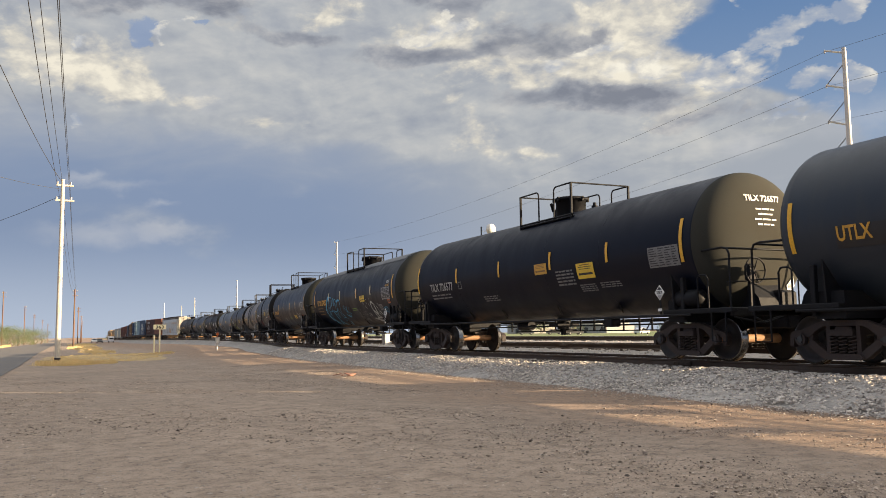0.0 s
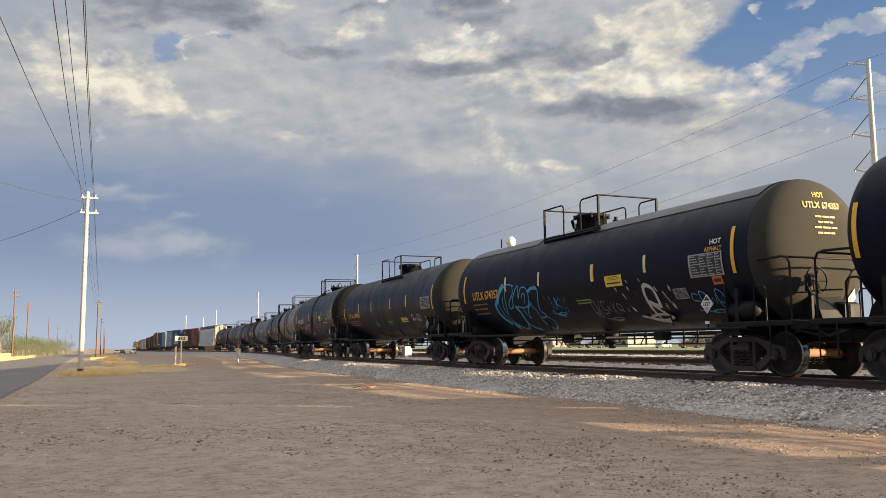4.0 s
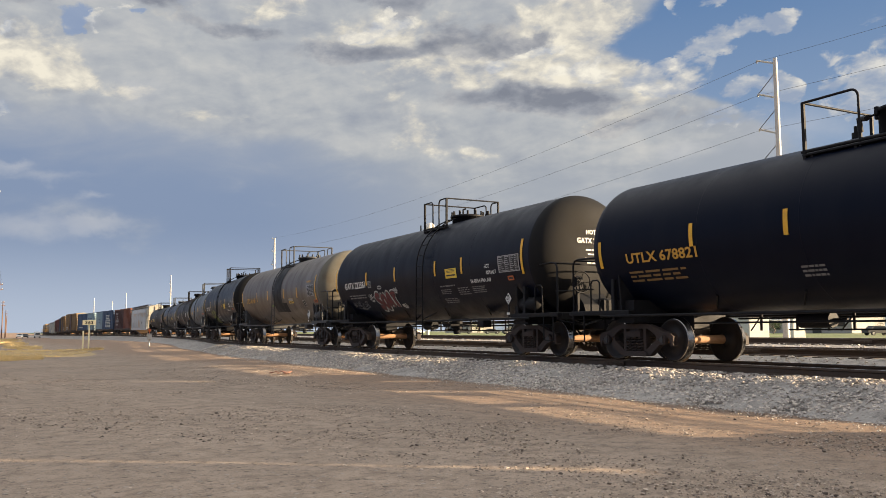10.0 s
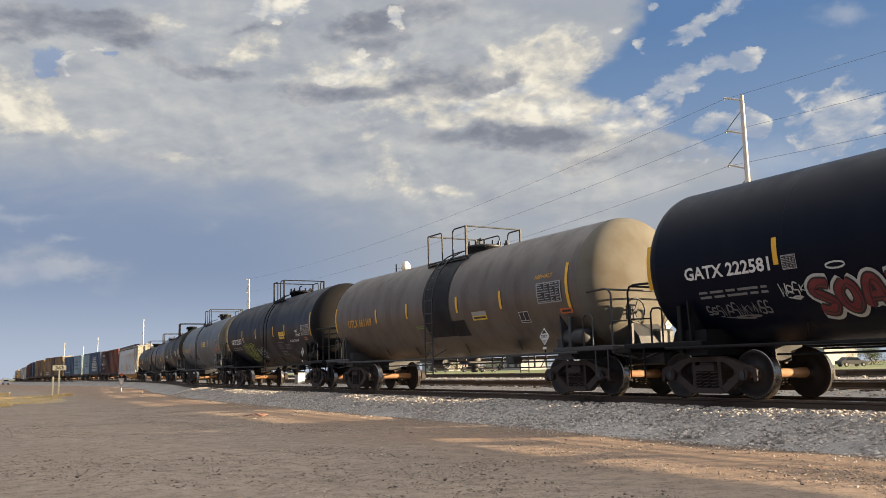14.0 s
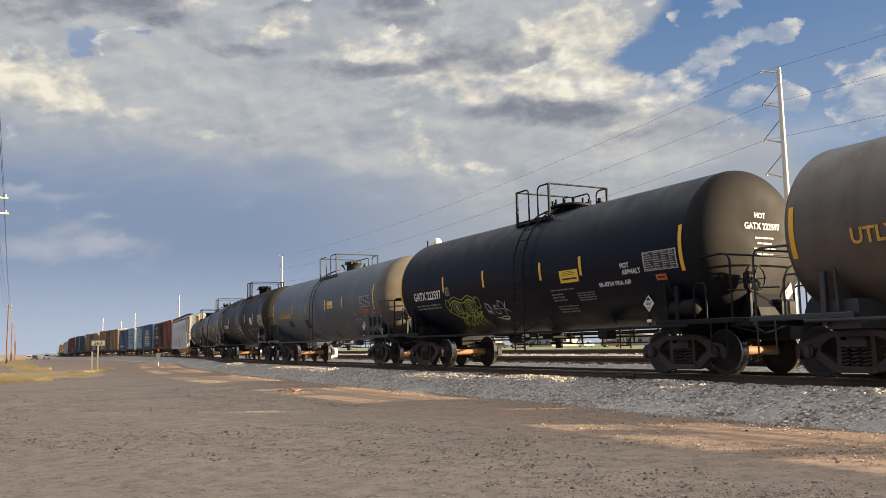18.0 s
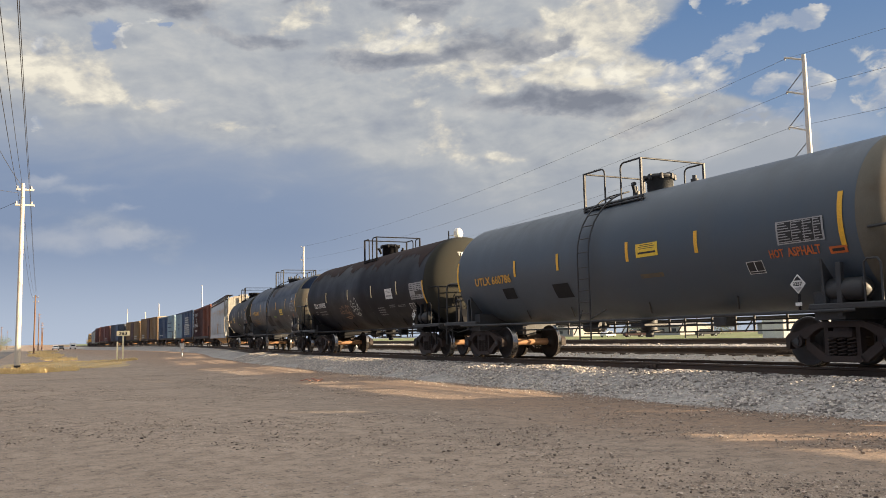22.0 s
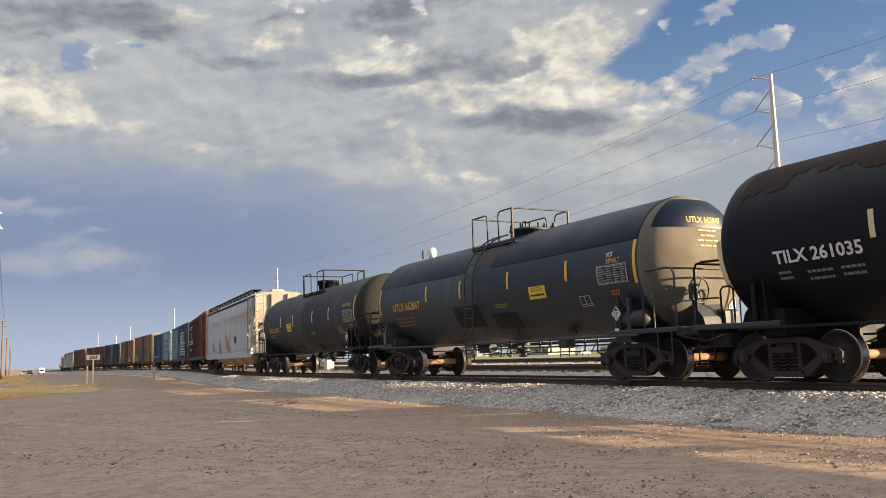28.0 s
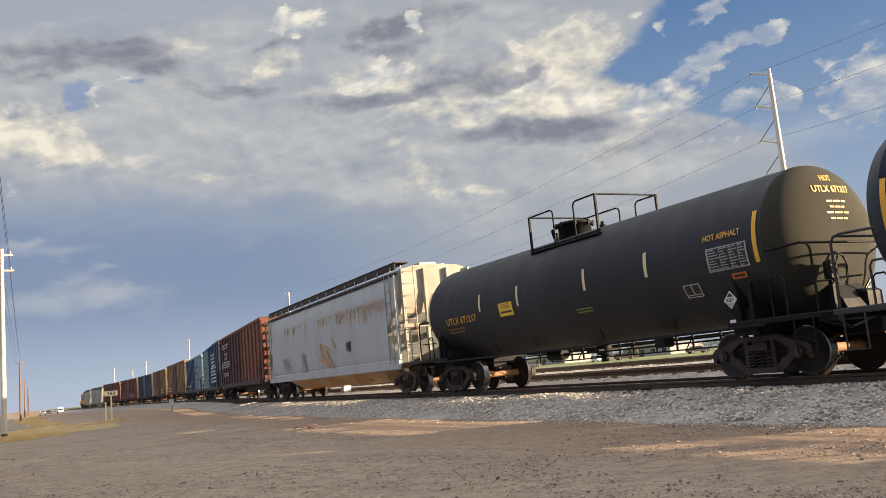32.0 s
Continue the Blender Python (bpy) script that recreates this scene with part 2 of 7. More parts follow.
    c = N.mix(N.math("MULTIPLY", mask, 0.86), c, ramp(tone, (0.15, col(122, 127, 140)), (0.5, col(148, 152, 162)), (0.9, col(184, 184, 186))))
    # crisp lit rims and the broken heaps at the clear edge
    veil = N.step(N.math("ADD", blobs(VEILS, near_w), N.math("MULTIPLY", bulge, 0.5)), 0.0, 0.8)
    c = N.mix(N.math("MULTIPLY", veil, 0.38), c, col(206, 206, 208))
    lit = blobs(HEAPS, near_w)
    mask = N.step(N.math("ADD", lit, N.math("MULTIPLY", N.math("ADD", curd, N.math("MULTIPLY", bulge, 1.2)), N.step(lit, 0.0, 0.2, 0.0, 1.6))), 0.16, 0.5)
    tone = N.math("ADD", N.math("ADD", N.math("MULTIPLY", N.math("MINIMUM", lit, 1.0), 0.3), N.math("MULTIPLY", relief, 3.6)), N.math("ADD", N.math("MULTIPLY", curd, 0.5), 0.16))
    c = N.mix(N.math("MULTIPLY", mask, 0.8), c, ramp(tone, (0.1, col(158, 169, 188)), (0.4, col(182, 187, 195)), (0.65, col(212, 210, 206)), (0.9, col(244, 238, 224))))
    lit = blobs(RIMS, near_w)
    mask = N.step(N.math("ADD", lit, N.math("MULTIPLY", N.math("ADD", curd, N.math("MULTIPLY", bulge, 0.8)), N.step(lit, 0.0, 0.2, 0.0, 1.5))), 0.22, 0.52)
    tone = N.math("ADD", N.math("ADD", N.math("MULTIPLY", N.math("MINIMUM", lit, 1.0), 0.3), N.math("MULTIPLY", relief, 3.0)), N.math("ADD", N.math("MULTIPLY", curd, 0.8), 0.42))
    c = N.mix(N.math("MULTIPLY", mask, 0.9), c, ramp(tone, (0.1, col(166, 171, 182)), (0.4, col(192, 195, 200)), (0.65, col(222, 218, 209)), (0.9, col(248, 242, 226))))
    # away from the picture: broken cloud overhead, and the glow about the low sun
    far = N.step(N.math("ADD", N.noise(d, 2.6, 6.0, 0.6), N.math("MULTIPLY", sep[2], 0.35)), 0.45, 0.75)
    over = N.mix(far, N.mix(0.5, clear, col(120, 142, 178, 1.3)), col(214, 213, 212, 1.5))
    out = N.math("MAXIMUM", N.step(v, 24.5, 40.0), N.step(N.math("ABSOLUTE", u), 36.0, 60.0))
    c = N.mix(out, c, over)
    # the dull blue-grey of rain over the west
    west = N.math("MULTIPLY", N.step(sep[0], -0.15, -0.55), N.step(v, 55.0, 25.0))
    c = N.mix(N.math("MULTIPLY", west, 0.8), c, col(136, 149, 176))
    a, e = radians(SUN_AZ), radians(SUN_EL)
    near = N.node("ShaderNodeVectorMath", (d, (sin(a) * cos(e), cos(a) * cos(e), sin(e))), op="DOT_PRODUCT").outputs[1]
    glow = N.math("POWER", N.math("MAXIMUM", near, 0.0), 14.0)
    c = N.mix(N.math("MULTIPLY", glow, 0.9), c, (1.9, 1.55, 1.1))
    bg = N.node("ShaderNodeBackground", {"Color": c, "Strength": 1.0})
    tree.links.new(bg.outputs[0], N.node("ShaderNodeOutputWorld").inputs[0])


sun_light()
sky()

# ---------------------------------------------------------------- materials


def material(name, base, rough=0.6, metal=0.0, dirt=None, dirt_amount=0.35, scale=1.5, grain=60.0, bump=0.15, streak=False, spec=0.5,
             rand=0.0, spots=None, island=0.0):
    """Painted, rusty or earthen stuff: a base colour, stains at one scale, grain at another, and relief."""
    m = bpy.data.materials.new(name)
    m.use_nodes = True
    N = Nodes(m.node_tree)
    bsdf = m.node_tree.nodes["Principled BSDF"]
    pos = N.node("ShaderNodeTexCoord").outputs["Object"]
    if streak:
        wide = N.noise(N.place(pos, (0, 0, 0), (0, 0, 0), (0.35, 0.35, 2.2)), scale, 6.0, 0.6)
    else:
        wide = N.noise(pos, scale, 5.0, 0.6)
    fine = N.noise(pos, grain, 3.0, 0.6)
    c = N.mix(N.step(fine, 0.3, 0.7), tuple(x * 0.82 for x in base), tuple(min(1, x * 1.15) for x in base))
    if dirt:
        c = N.mix(N.math("MULTIPLY", N.step(wide, 0.42, 0.72), dirt_amount), c, dirt)
    if spots:
        c = N.mix(N.math("MULTIPLY", N.step(N.noise(pos, scale * 5.0, 6.0, 0.7), 0.58, 0.7), 0.8), c, spots)
    if island:
        k = N.node("ShaderNodeNewGeometry").outputs["Random Per Island"]
        c = N.mix(1.0, c, N.mix(N.math("POWER", k, 1.4), (1 + 0.35 * island,) * 3, (1 - island, 1 - island, 1 - 0.97 * island)), "MULTIPLY")
    if rand:
        info = N.node("ShaderNodeObjectInfo").outputs["Random"]
        c = N.mix(N.math("MULTIPLY", info, rand), c, tuple(x * 0.45 for x in base))
    m.node_tree.links.new(c, bsdf.inputs["Base Color"])
    m.node_tree.links.new(N.step(wide, 0.2, 0.8, max(rough - 0.12, 0.05), min(rough + 0.14, 1.0), smooth=False), bsdf.inputs["Roughness"])
    bsdf.inputs["Metallic"].default_value = metal
    bsdf.inputs["Specular IOR Level"].default_value = spec
    if bump:
        b = N.node("ShaderNodeBump", {"Height": N.math("ADD", fine, N.math("MULTIPLY", wide, 2.0)), "Strength": bump, "Distance": 0.02})
        m.node_tree.links.new(b.outputs[0], bsdf.inputs["Normal"])
    return m


def ground_material(name, light, dark, pebble, size, grass=None, ruddy=None):
    """Earth or stone bed: broad patches, wheel streaks, grit at three sizes and relief."""
    m = bpy.data.materials.new(name)
    m.use_nodes = True
    N = Nodes(m.node_tree)
    bsdf = m.node_tree.nodes["Principled BSDF"]
    pos = N.node("ShaderNodeTexCoord").outputs["Object"]
    broad = N.noise(pos, 0.22, 6.0, 0.62, 0.5)
    tracks = N.noise(N.place(pos, (0, 0, 0), (0, 0, 0.35), (0.6, 7.0, 1)), 1.0, 5.0, 0.6)
    mid = N.noise(pos, 3.0, 7.0, 0.68)
    fine = N.noise(pos, size, 4.0, 0.7)
    c = N.mix(N.step(broad, 0.35, 0.65), light, dark)
    c = N.mix(N.math("MULTIPLY", N.step(tracks, 0.45, 0.7), 0.45), c, tuple(x * 1.2 for x in light))
    if ruddy:
        side = N.math("ADD", N.node("ShaderNodeSeparateXYZ", (pos,)).outputs[0], N.math("MULTIPLY", broad, 5.0))
        c = N.mix(N.math("MULTIPLY", N.step(side, 8.0, 11.5), 0.8), c, ruddy)
    c = N.mix(N.math("MULTIPLY", N.step(mid, 0.42, 0.66), 0.6), c, tuple(x * 0.66 for x in dark))
    blot = N.noise(N.place(pos, (3, 1, 0), (0, 0, 0.2), (1.6, 1.0, 1)), 8.0, 6.0, 0.75)
    c = N.mix(N.math("MULTIPLY", N.step(blot, 0.5, 0.66), 0.55), c, tuple(x * 0.5 for x in dark))
    c = N.mix(N.math("MULTIPLY", N.step(blot, 0.46, 0.32), 0.35), c, tuple(x * 1.3 for x in light))
    h = N.math("ADD", N.math("MULTIPLY", fine, 0.6), N.math("MULTIPLY", mid, 0.6))
    for k, share, amount in ((0.45, 0.72, 0.75), (1.0, 0.62, 0.6), (2.4, 0.5, 0.5)):
        vor = N.node("ShaderNodeTexVoronoi", {"Vector": pos, "Scale": size * k})
        tint = N.node("ShaderNodeSeparateColor", (vor.outputs["Color"],)).outputs
        some = N.math("MULTIPLY", N.step(vor.outputs["Distance"], 0.42, 0.25), N.step(N.math("ADD", tint[0], N.math("MULTIPLY", N.math("SUBTRACT", mid, 0.5), 0.9)), share, share + 0.1))
        c = N.mix(N.math("MULTIPLY", some, amount), c, N.mix(N.step(tint[1], 0.45, 0.8), tuple(x * 0.3 for x in pebble), pebble))
        h = N.math("ADD", h, N.math("MULTIPLY", some, 0.5 / k))
    c = N.mix(N.math("MULTIPLY", N.step(fine, 0.45, 0.75), 0.4), c, tuple(x * 0.55 for x in dark))
    if grass:
        c = N.mix(N.math("MULTIPLY", N.step(N.noise(pos, 0.06, 5.0, 0.6), 0.45, 0.6), 0.7), c, grass)
    m.node_tree.links.new(c, bsdf.inputs["Base Color"])
    bsdf.inputs["Roughness"].default_value = 0.95
    bsdf.inputs["Specular IOR Level"].default_value = 0.1
    b = N.node("ShaderNodeBump", {"Height": h, "Strength": 0.7, "Distance": 0.018})
    m.node_tree.links.new(b.outputs[0], bsdf.inputs["Normal"])
    return m


DIRT = ground_material("dirt", (0.40, 0.318, 0.252), (0.33, 0.265, 0.213), (0.40, 0.36, 0.32), 34.0, ruddy=(0.345, 0.235, 0.165))
BALLAST = ground_material("ballast", (0.50, 0.465, 0.425), (0.41, 0.38, 0.35), (0.50, 0.48, 0.45), 20.0)
STONE = material("crushed_stone", (0.66, 0.595, 0.525), 0.9, dirt=(0.38, 0.345, 0.31), dirt_amount=0.6, scale=9.0, grain=40, bump=0.3, spec=0.1, island=0.45)
PEBBLE = material("pebble_stone", (0.47, 0.39, 0.32), 0.9, dirt=(0.26, 0.21, 0.17), dirt_amount=0.6, scale=5.0, grain=40, bump=0.3, spec=0.1, island=0.72)
ASPHALT = material("asphalt", (0.14, 0.134, 0.13), 0.9, dirt=(0.24, 0.205, 0.17), scale=0.4, grain=50, bump=0.3, spec=0.3)
RAILSTEEL = material("rail_steel", (0.085, 0.06, 0.045), 0.75, 0.2, dirt=(0.12, 0.07, 0.04), scale=2.0, grain=80)
SHINE = material("worn_steel", (0.72, 0.69, 0.64), 0.27, 0.95, dirt=(0.4, 0.34, 0.28), dirt_amount=0.25, scale=3.0, bump=0.03)
TREAD = material("polished_wheel_tread", (0.34, 0.32, 0.29), 0.2, 1.0, dirt=(0.2, 0.16, 0.13), dirt_amount=0.5, scale=3.0, bump=0.02)
WOODTIE = material("tie_wood", (0.10, 0.075, 0.055), 0.9, dirt=(0.2, 0.17, 0.14), scale=3.0, grain=30, bump=0.5, rand=0.4)
TRUCKIRON = material("truck_iron", (0.030, 0.020, 0.017), 0.7, 0.0, dirt=(0.056, 0.032, 0.023), scale=3.0, grain=40, bump=0.25)
WHEELIRON = material("wheel_iron", (0.019, 0.015, 0.014), 0.6, 0.0, dirt=(0.04, 0.026, 0.02), scale=4.0, grain=60)
AXLERUST = material("axle_rust", (0.36, 0.2, 0.1), 0.75, 0.0, dirt=(0.2, 0.1, 0.05), scale=5.0, grain=50)
BLACKIRON = material("black_iron", (0.009, 0.0095, 0.012), 0.6, 0.0, dirt=(0.018, 0.016, 0.015), scale=2.5, grain=50, spec=0.18)
GREYIRON = material("grey_iron", (0.032, 0.035, 0.039), 0.55, 0.0, dirt=(0.05, 0.04, 0.035), scale=2.5, grain=50)
YELLOW = material("reflector_yellow", (0.80, 0.44, 0.03), 0.4, dirt=(0.5, 0.26, 0.03), scale=3.0, bump=0.0)
LEMON = material("notice_yellow", (0.82, 0.56, 0.05), 0.45, dirt=(0.6, 0.4, 0.06), scale=3.0, bump=0.0)
CREAM = material("reflector_cream", (0.72, 0.62, 0.36), 0.45, dirt=(0.45, 0.36, 0.2), scale=3.0, bump=0.0)
WHITE = material("stencil_white", (0.72, 0.72, 0.70), 0.6, dirt=(0.4, 0.39, 0.37), scale=4.0, bump=0.0)
DULL = material("faded_stencil", (0.20, 0.20, 0.20), 0.65, dirt=(0.09, 0.09, 0.09), scale=6.0, bump=0.0)
GOLD = material("stencil_gold", (0.62, 0.34, 0.05), 0.55, dirt=(0.35, 0.19, 0.04), scale=4.0, bump=0.0)
DULLGOLD = material("faded_gold", (0.24, 0.14, 0.045), 0.6, dirt=(0.1, 0.06, 0.03), scale=6.0, bump=0.0)
FAINTGOLD = material("nearly_gone_gold", (0.13, 0.095, 0.05), 0.6, dirt=(0.07, 0.075, 0.08), dirt_amount=0.9, scale=9.0, bump=0.0)
ORANGE = material("orange_panel", (0.55, 0.13, 0.03), 0.5, dirt=(0.3, 0.1, 0.04), scale=4.0, bump=0.0)
PANELGREY = material("panel_grey", (0.36, 0.36, 0.36), 0.6, dirt=(0.2, 0.2, 0.2), scale=5.0, bump=0.0)
INK = material("panel_ink", (0.02, 0.02, 0.022), 0.5, bump=0.0)
GREEN = material("green_strip", (0.16, 0.30, 0.05), 0.5, bump=0.0)
CYAN = material("cyan_spray", (0.05, 0.30, 0.50), 0.55, dirt=(0.03, 0.16, 0.3), scale=3.0, bump=0.0)
RED = material("red_spray", (0.17, 0.025, 0.03), 0.55, dirt=(0.12, 0.02, 0.03), scale=3.0, bump=0.0)
LIME = material("lime_spray", (0.26, 0.30, 0.05), 0.6, dirt=(0.1, 0.14, 0.03), scale=2.0, bump=0.0)
PALESPRAY = material("pale_spray", (0.5, 0.52, 0.5), 0.6, dirt=(0.3, 0.32, 0.3), scale=3.0, bump=0.0)
TANSPRAY = material("tan_spray", (0.34, 0.2, 0.12), 0.6, dirt=(0.2, 0.13, 0.1), scale=3.0, bump=0.0)
GREYSPRAY = material("grey_spray", (0.16, 0.165, 0.17), 0.6, dirt=(0.1, 0.1, 0.1), scale=3.0, bump=0.0)

PAINT = {
    "black": material("black_tank_paint", (0.0036, 0.0060, 0.0155), 0.38, dirt=(0.0070, 0.0095, 0.0185), dirt_amount=0.6, scale=0.7, grain=90, bump=0.04, streak=True, spec=0.11),
    "bluegrey": material("blue_grey_tank_paint", (0.020, 0.029, 0.043), 0.42, dirt=(0.032, 0.038, 0.046), dirt_amount=0.7, scale=0.7, grain=90, bump=0.05, streak=True, spec=0.4),
    "charcoal": material("charcoal_tank_paint", (0.011, 0.0145, 0.021), 0.6, dirt=(0.017, 0.02, 0.026), dirt_amount=0.6, scale=0.6, grain=90, bump=0.05, streak=True),
    "lightgrey": material("light_grey_tank_paint", (0.068, 0.090, 0.116), 0.46, dirt=(0.084, 0.097, 0.110), dirt_amount=0.6, scale=0.6, grain=90, bump=0.05, streak=True, spec=0.4),
    "tan": material("rust_stained_tan_paint", (0.094, 0.074, 0.057), 0.42, dirt=(0.052, 0.029, 0.022), dirt_amount=0.9, scale=0.5, grain=70, bump=0.06, streak=True, spots=(0.055, 0.034, 0.028), spec=0.7),
    "patchy": material("patchy_black_paint", (0.0052, 0.0068, 0.0135), 0.5, dirt=(0.0090, 0.0098, 0.0150), dirt_amount=0.6, scale=0.9, grain=70, bump=0.05, spec=0.2),
}
PATCH = material("fresh_dark_patch", (0.012, 0.0135, 0.017), 0.5, scale=2.0, bump=0.03, spec=0.18)

# ---------------------------------------------------------------- mesh tools


class Mesh:
    """Collects faces for one mesh."""

    def __init__(self):
        self.v, self.f, self.m, self.s = [], [], [], []

    def add(self, verts, faces, mat=0, smooth=False):
        n = len(self.v)
        self.v.extend(tuple(p) for p in verts)
        for f in faces:
            self.f.append(tuple(i + n for i in f))
            self.m.append(mat)
            self.s.append(smooth)
        return self

    def box(self, c, size, mat=0, turn=None, cut=0.0):
        """A box with its edges along the top and bottom chamfered by cut."""
        x, y, z = (a / 2 for a in size)
        k = min(cut, x * 0.45, y * 0.45, z * 0.45)
        rings = []
        for zz, kk in ((-z, k), (-z + k, 0), (z - k, 0), (z, k)) if k else ((-z, 0), (z, 0)):
            a, b = x - kk, y - kk
            rings.append([(-a, -b + (k if k else 0), zz), (-a + k, -b, zz), (a - k, -b, zz), (a, -b + k, zz), (a, b - k, zz), (a - k, b, zz), (-a + k, b, zz), (-a, b - k, zz)]
                         if k else [(-a, -b, zz), (a, -b, zz), (a, b, zz), (-a, b, zz)])
        n = len(rings[0])
        pts = [Vector(p) for r in rings for p in r]
        if turn is not None:
            pts = [turn @ p for p in pts]
        pts = [p + Vector(c) for p in pts]
        faces = [tuple(range(n - 1, -1, -1)), tuple(range((len(rings) - 1) * n, len(rings) * n))]
        for j in range(len(rings) - 1):
            for i in range(n):
                a, b = j * n + i, j * n + (i + 1) % n
                faces.append((a, b, b + n, a + n))
        return self.add(pts, faces, mat)

    def cyl(self, p, q, r, n=12, mat=0, r2=None, caps=True):
        p, q = Vector(p), Vector(q)
        ax = (q - p).normalized()
        e = ax.orthogonal().normalized()
        g = ax.cross(e)
        r2 = r if r2 is None else r2
        pts = [p + (e * cos(2 * pi * i / n) + g * sin(2 * pi * i / n)) * r for i in range(n)]
        pts += [q + (e * cos(2 * pi * i / n) + g * sin(2 * pi * i / n)) * r2 for i in range(n)]
        self.add(pts, [(i, (i + 1) % n, n + (i + 1) % n, n + i) for i in range(n)], mat, True)
        if caps:
            self.add(pts[:n], [tuple(range(n - 1, -1, -1))], mat)
            self.add(pts[n:], [tuple(range(n))], mat)
        return self

    def tube(self, pts, r, n=6, mat=0):
        """A bent pipe through the points."""
        pts = [Vector(p) for p in pts]
        rings = []
        e = None
        for i, p in enumerate(pts):
            d = (pts[min(i + 1, len(pts) - 1)] - pts[max(i - 1, 0)]).normalized()
            e = d.orthogonal() if e is None else e - d * e.dot(d)
            e.normalize()
            g = d.cross(e)
            rings.extend(p + (e * cos(2 * pi * k / n) + g * sin(2 * pi * k / n)) * r for k in range(n))
        faces = [(j * n + i, j * n + (i + 1) % n, (j + 1) * n + (i + 1) % n, (j + 1) * n + i) for j in range(len(pts) - 1) for i in range(n)]
        self.add(rings, faces, mat, True)
        m = len(pts) - 1
        return self.add(rings[:n] + rings[m * n:], [tuple(range(n - 1, -1, -1)), tuple(range(n, 2 * n))], mat)

    def lathe(self, prof, n, axis="y", at=(0, 0, 0), mats=None, smooth=True):
        """Turns (along, radius) pairs about an axis."""
        pts = []
        for a, r in prof:
            for i in range(n):
                c, s = cos(2 * pi * i / n) * r, sin(2 * pi * i / n) * r
                pts.append((at[0] + a, at[1] + c, at[2] + s) if axis == "x" else (at[0] + s, at[1] + a, at[2] + c) if axis == "y" else (at[0] + c, at[1] + s, at[2] + a))
        k = len(self.v)
        self.v.extend(pts)
        for j in range(len(prof) - 1):
            for i in range(n):
                self.f.append((k + j * n + i, k + j * n + (i + 1) % n, k + (j + 1) * n + (i + 1) % n, k + (j + 1) * n + i))
                self.m.append(mats[j] if mats else 0)
                self.s.append(smooth)
        return self

    def prism(self, poly, x0, x1, mat=0):
        """A (y, z) outline pushed from x0 to x1."""
        n = len(poly)
        pts = [(x0, y, z) for y, z in poly] + [(x1, y, z) for y, z in poly]
        faces = [(i, (i + 1) % n, n + (i + 1) % n, n + i) for i in range(n)] + [tuple(range(n - 1, -1, -1)), tuple(range(n, 2 * n))]
        return self.add(pts, faces, mat)

    def mesh(self, name, mats):
        me = bpy.data.meshes.new(name)
        me.from_pydata(self.v, [], self.f)
        for m in mats if isinstance(mats, (list, tuple)) else (mats,):
            me.materials.append(m)
        me.polygons.foreach_set("material_index", self.m)
        me.polygons.foreach_set("use_smooth", self.s)
        bm = bmesh.new()
        bm.from_mesh(me)
        bmesh.ops.recalc_face_normals(bm, faces=bm.faces)
        bm.to_mesh(me)
        bm.free()
        return me


def part(name, mesh, mats, parent, label=""):
    """Links a mesh as one object under a thing or part."""
    ob = new(name, mesh.mesh(name, mats) if isinstance(mesh, Mesh) else mesh)
    ob.parent = parent
    if label:
        ob["label"] = label
    return ob


def thing(name, label, category, m=None, group="", kind=""):
    ob = new(name)
    if m is not None:
        ob.matrix_world = m
    return tagged(ob, label, category, group, kind)

# ---------------------------------------------------------------- ground, road and tracks


def axis_steps(near, far, fine, grow=1.28):
    """Even steps out to near, then growing ones out to far, both ways."""
    a, x, d = [0.0], 0.0, fine
    while x < far:
        d = fine if x < near else d * grow
        x += d
        a.append(x)
    return [-q for q in a[:0:-1]] + a


def ground():
    xs, ys = axis_steps(26, 2600, 0.5), axis_steps(44, 2600, 0.6)
    m = Mesh()
    rows = []
    for y in ys:
        for x in xs:
            h = 0.0
            if abs(x) < 60 and abs(y) < 120:
                h = noise.noise((x * 0.22, y * 0.16, 0)) * 0.035 + noise.noise((x * 1.3, y * 1.1, 4)) * 0.006
                h += noise.noise((x * 1.9, y * 0.12, 9)) * 0.008
                if x < -1.5:
                    h *= max(0.0, 1 - (-1.5 - x) / 0.6)
            rows.append((x, y, h - 0.01 + lie(x, y)))
    n = len(xs)
    faces = [(j * n + i, j * n + i + 1, (j + 1) * n + i + 1, (j + 1) * n + i) for j in range(len(ys) - 1) for i in range(n - 1)]
    m.add(rows, faces, 0, True)
    tagged(part("ground", m, DIRT, None), "bare tan dirt lot with scattered pebbles", "ground", kind="structure")


def heave(s, o):
    """Humps and dips along the crest of the shoulder."""
    k = max(0.0, 1 - abs(o + 1.85) / 0.95)
    return k * (0.15 * noise.noise((s * 0.42, 3.1, 8)) + 0.05 * noise.noise((s * 1.3, o, 3)) - 0.02)


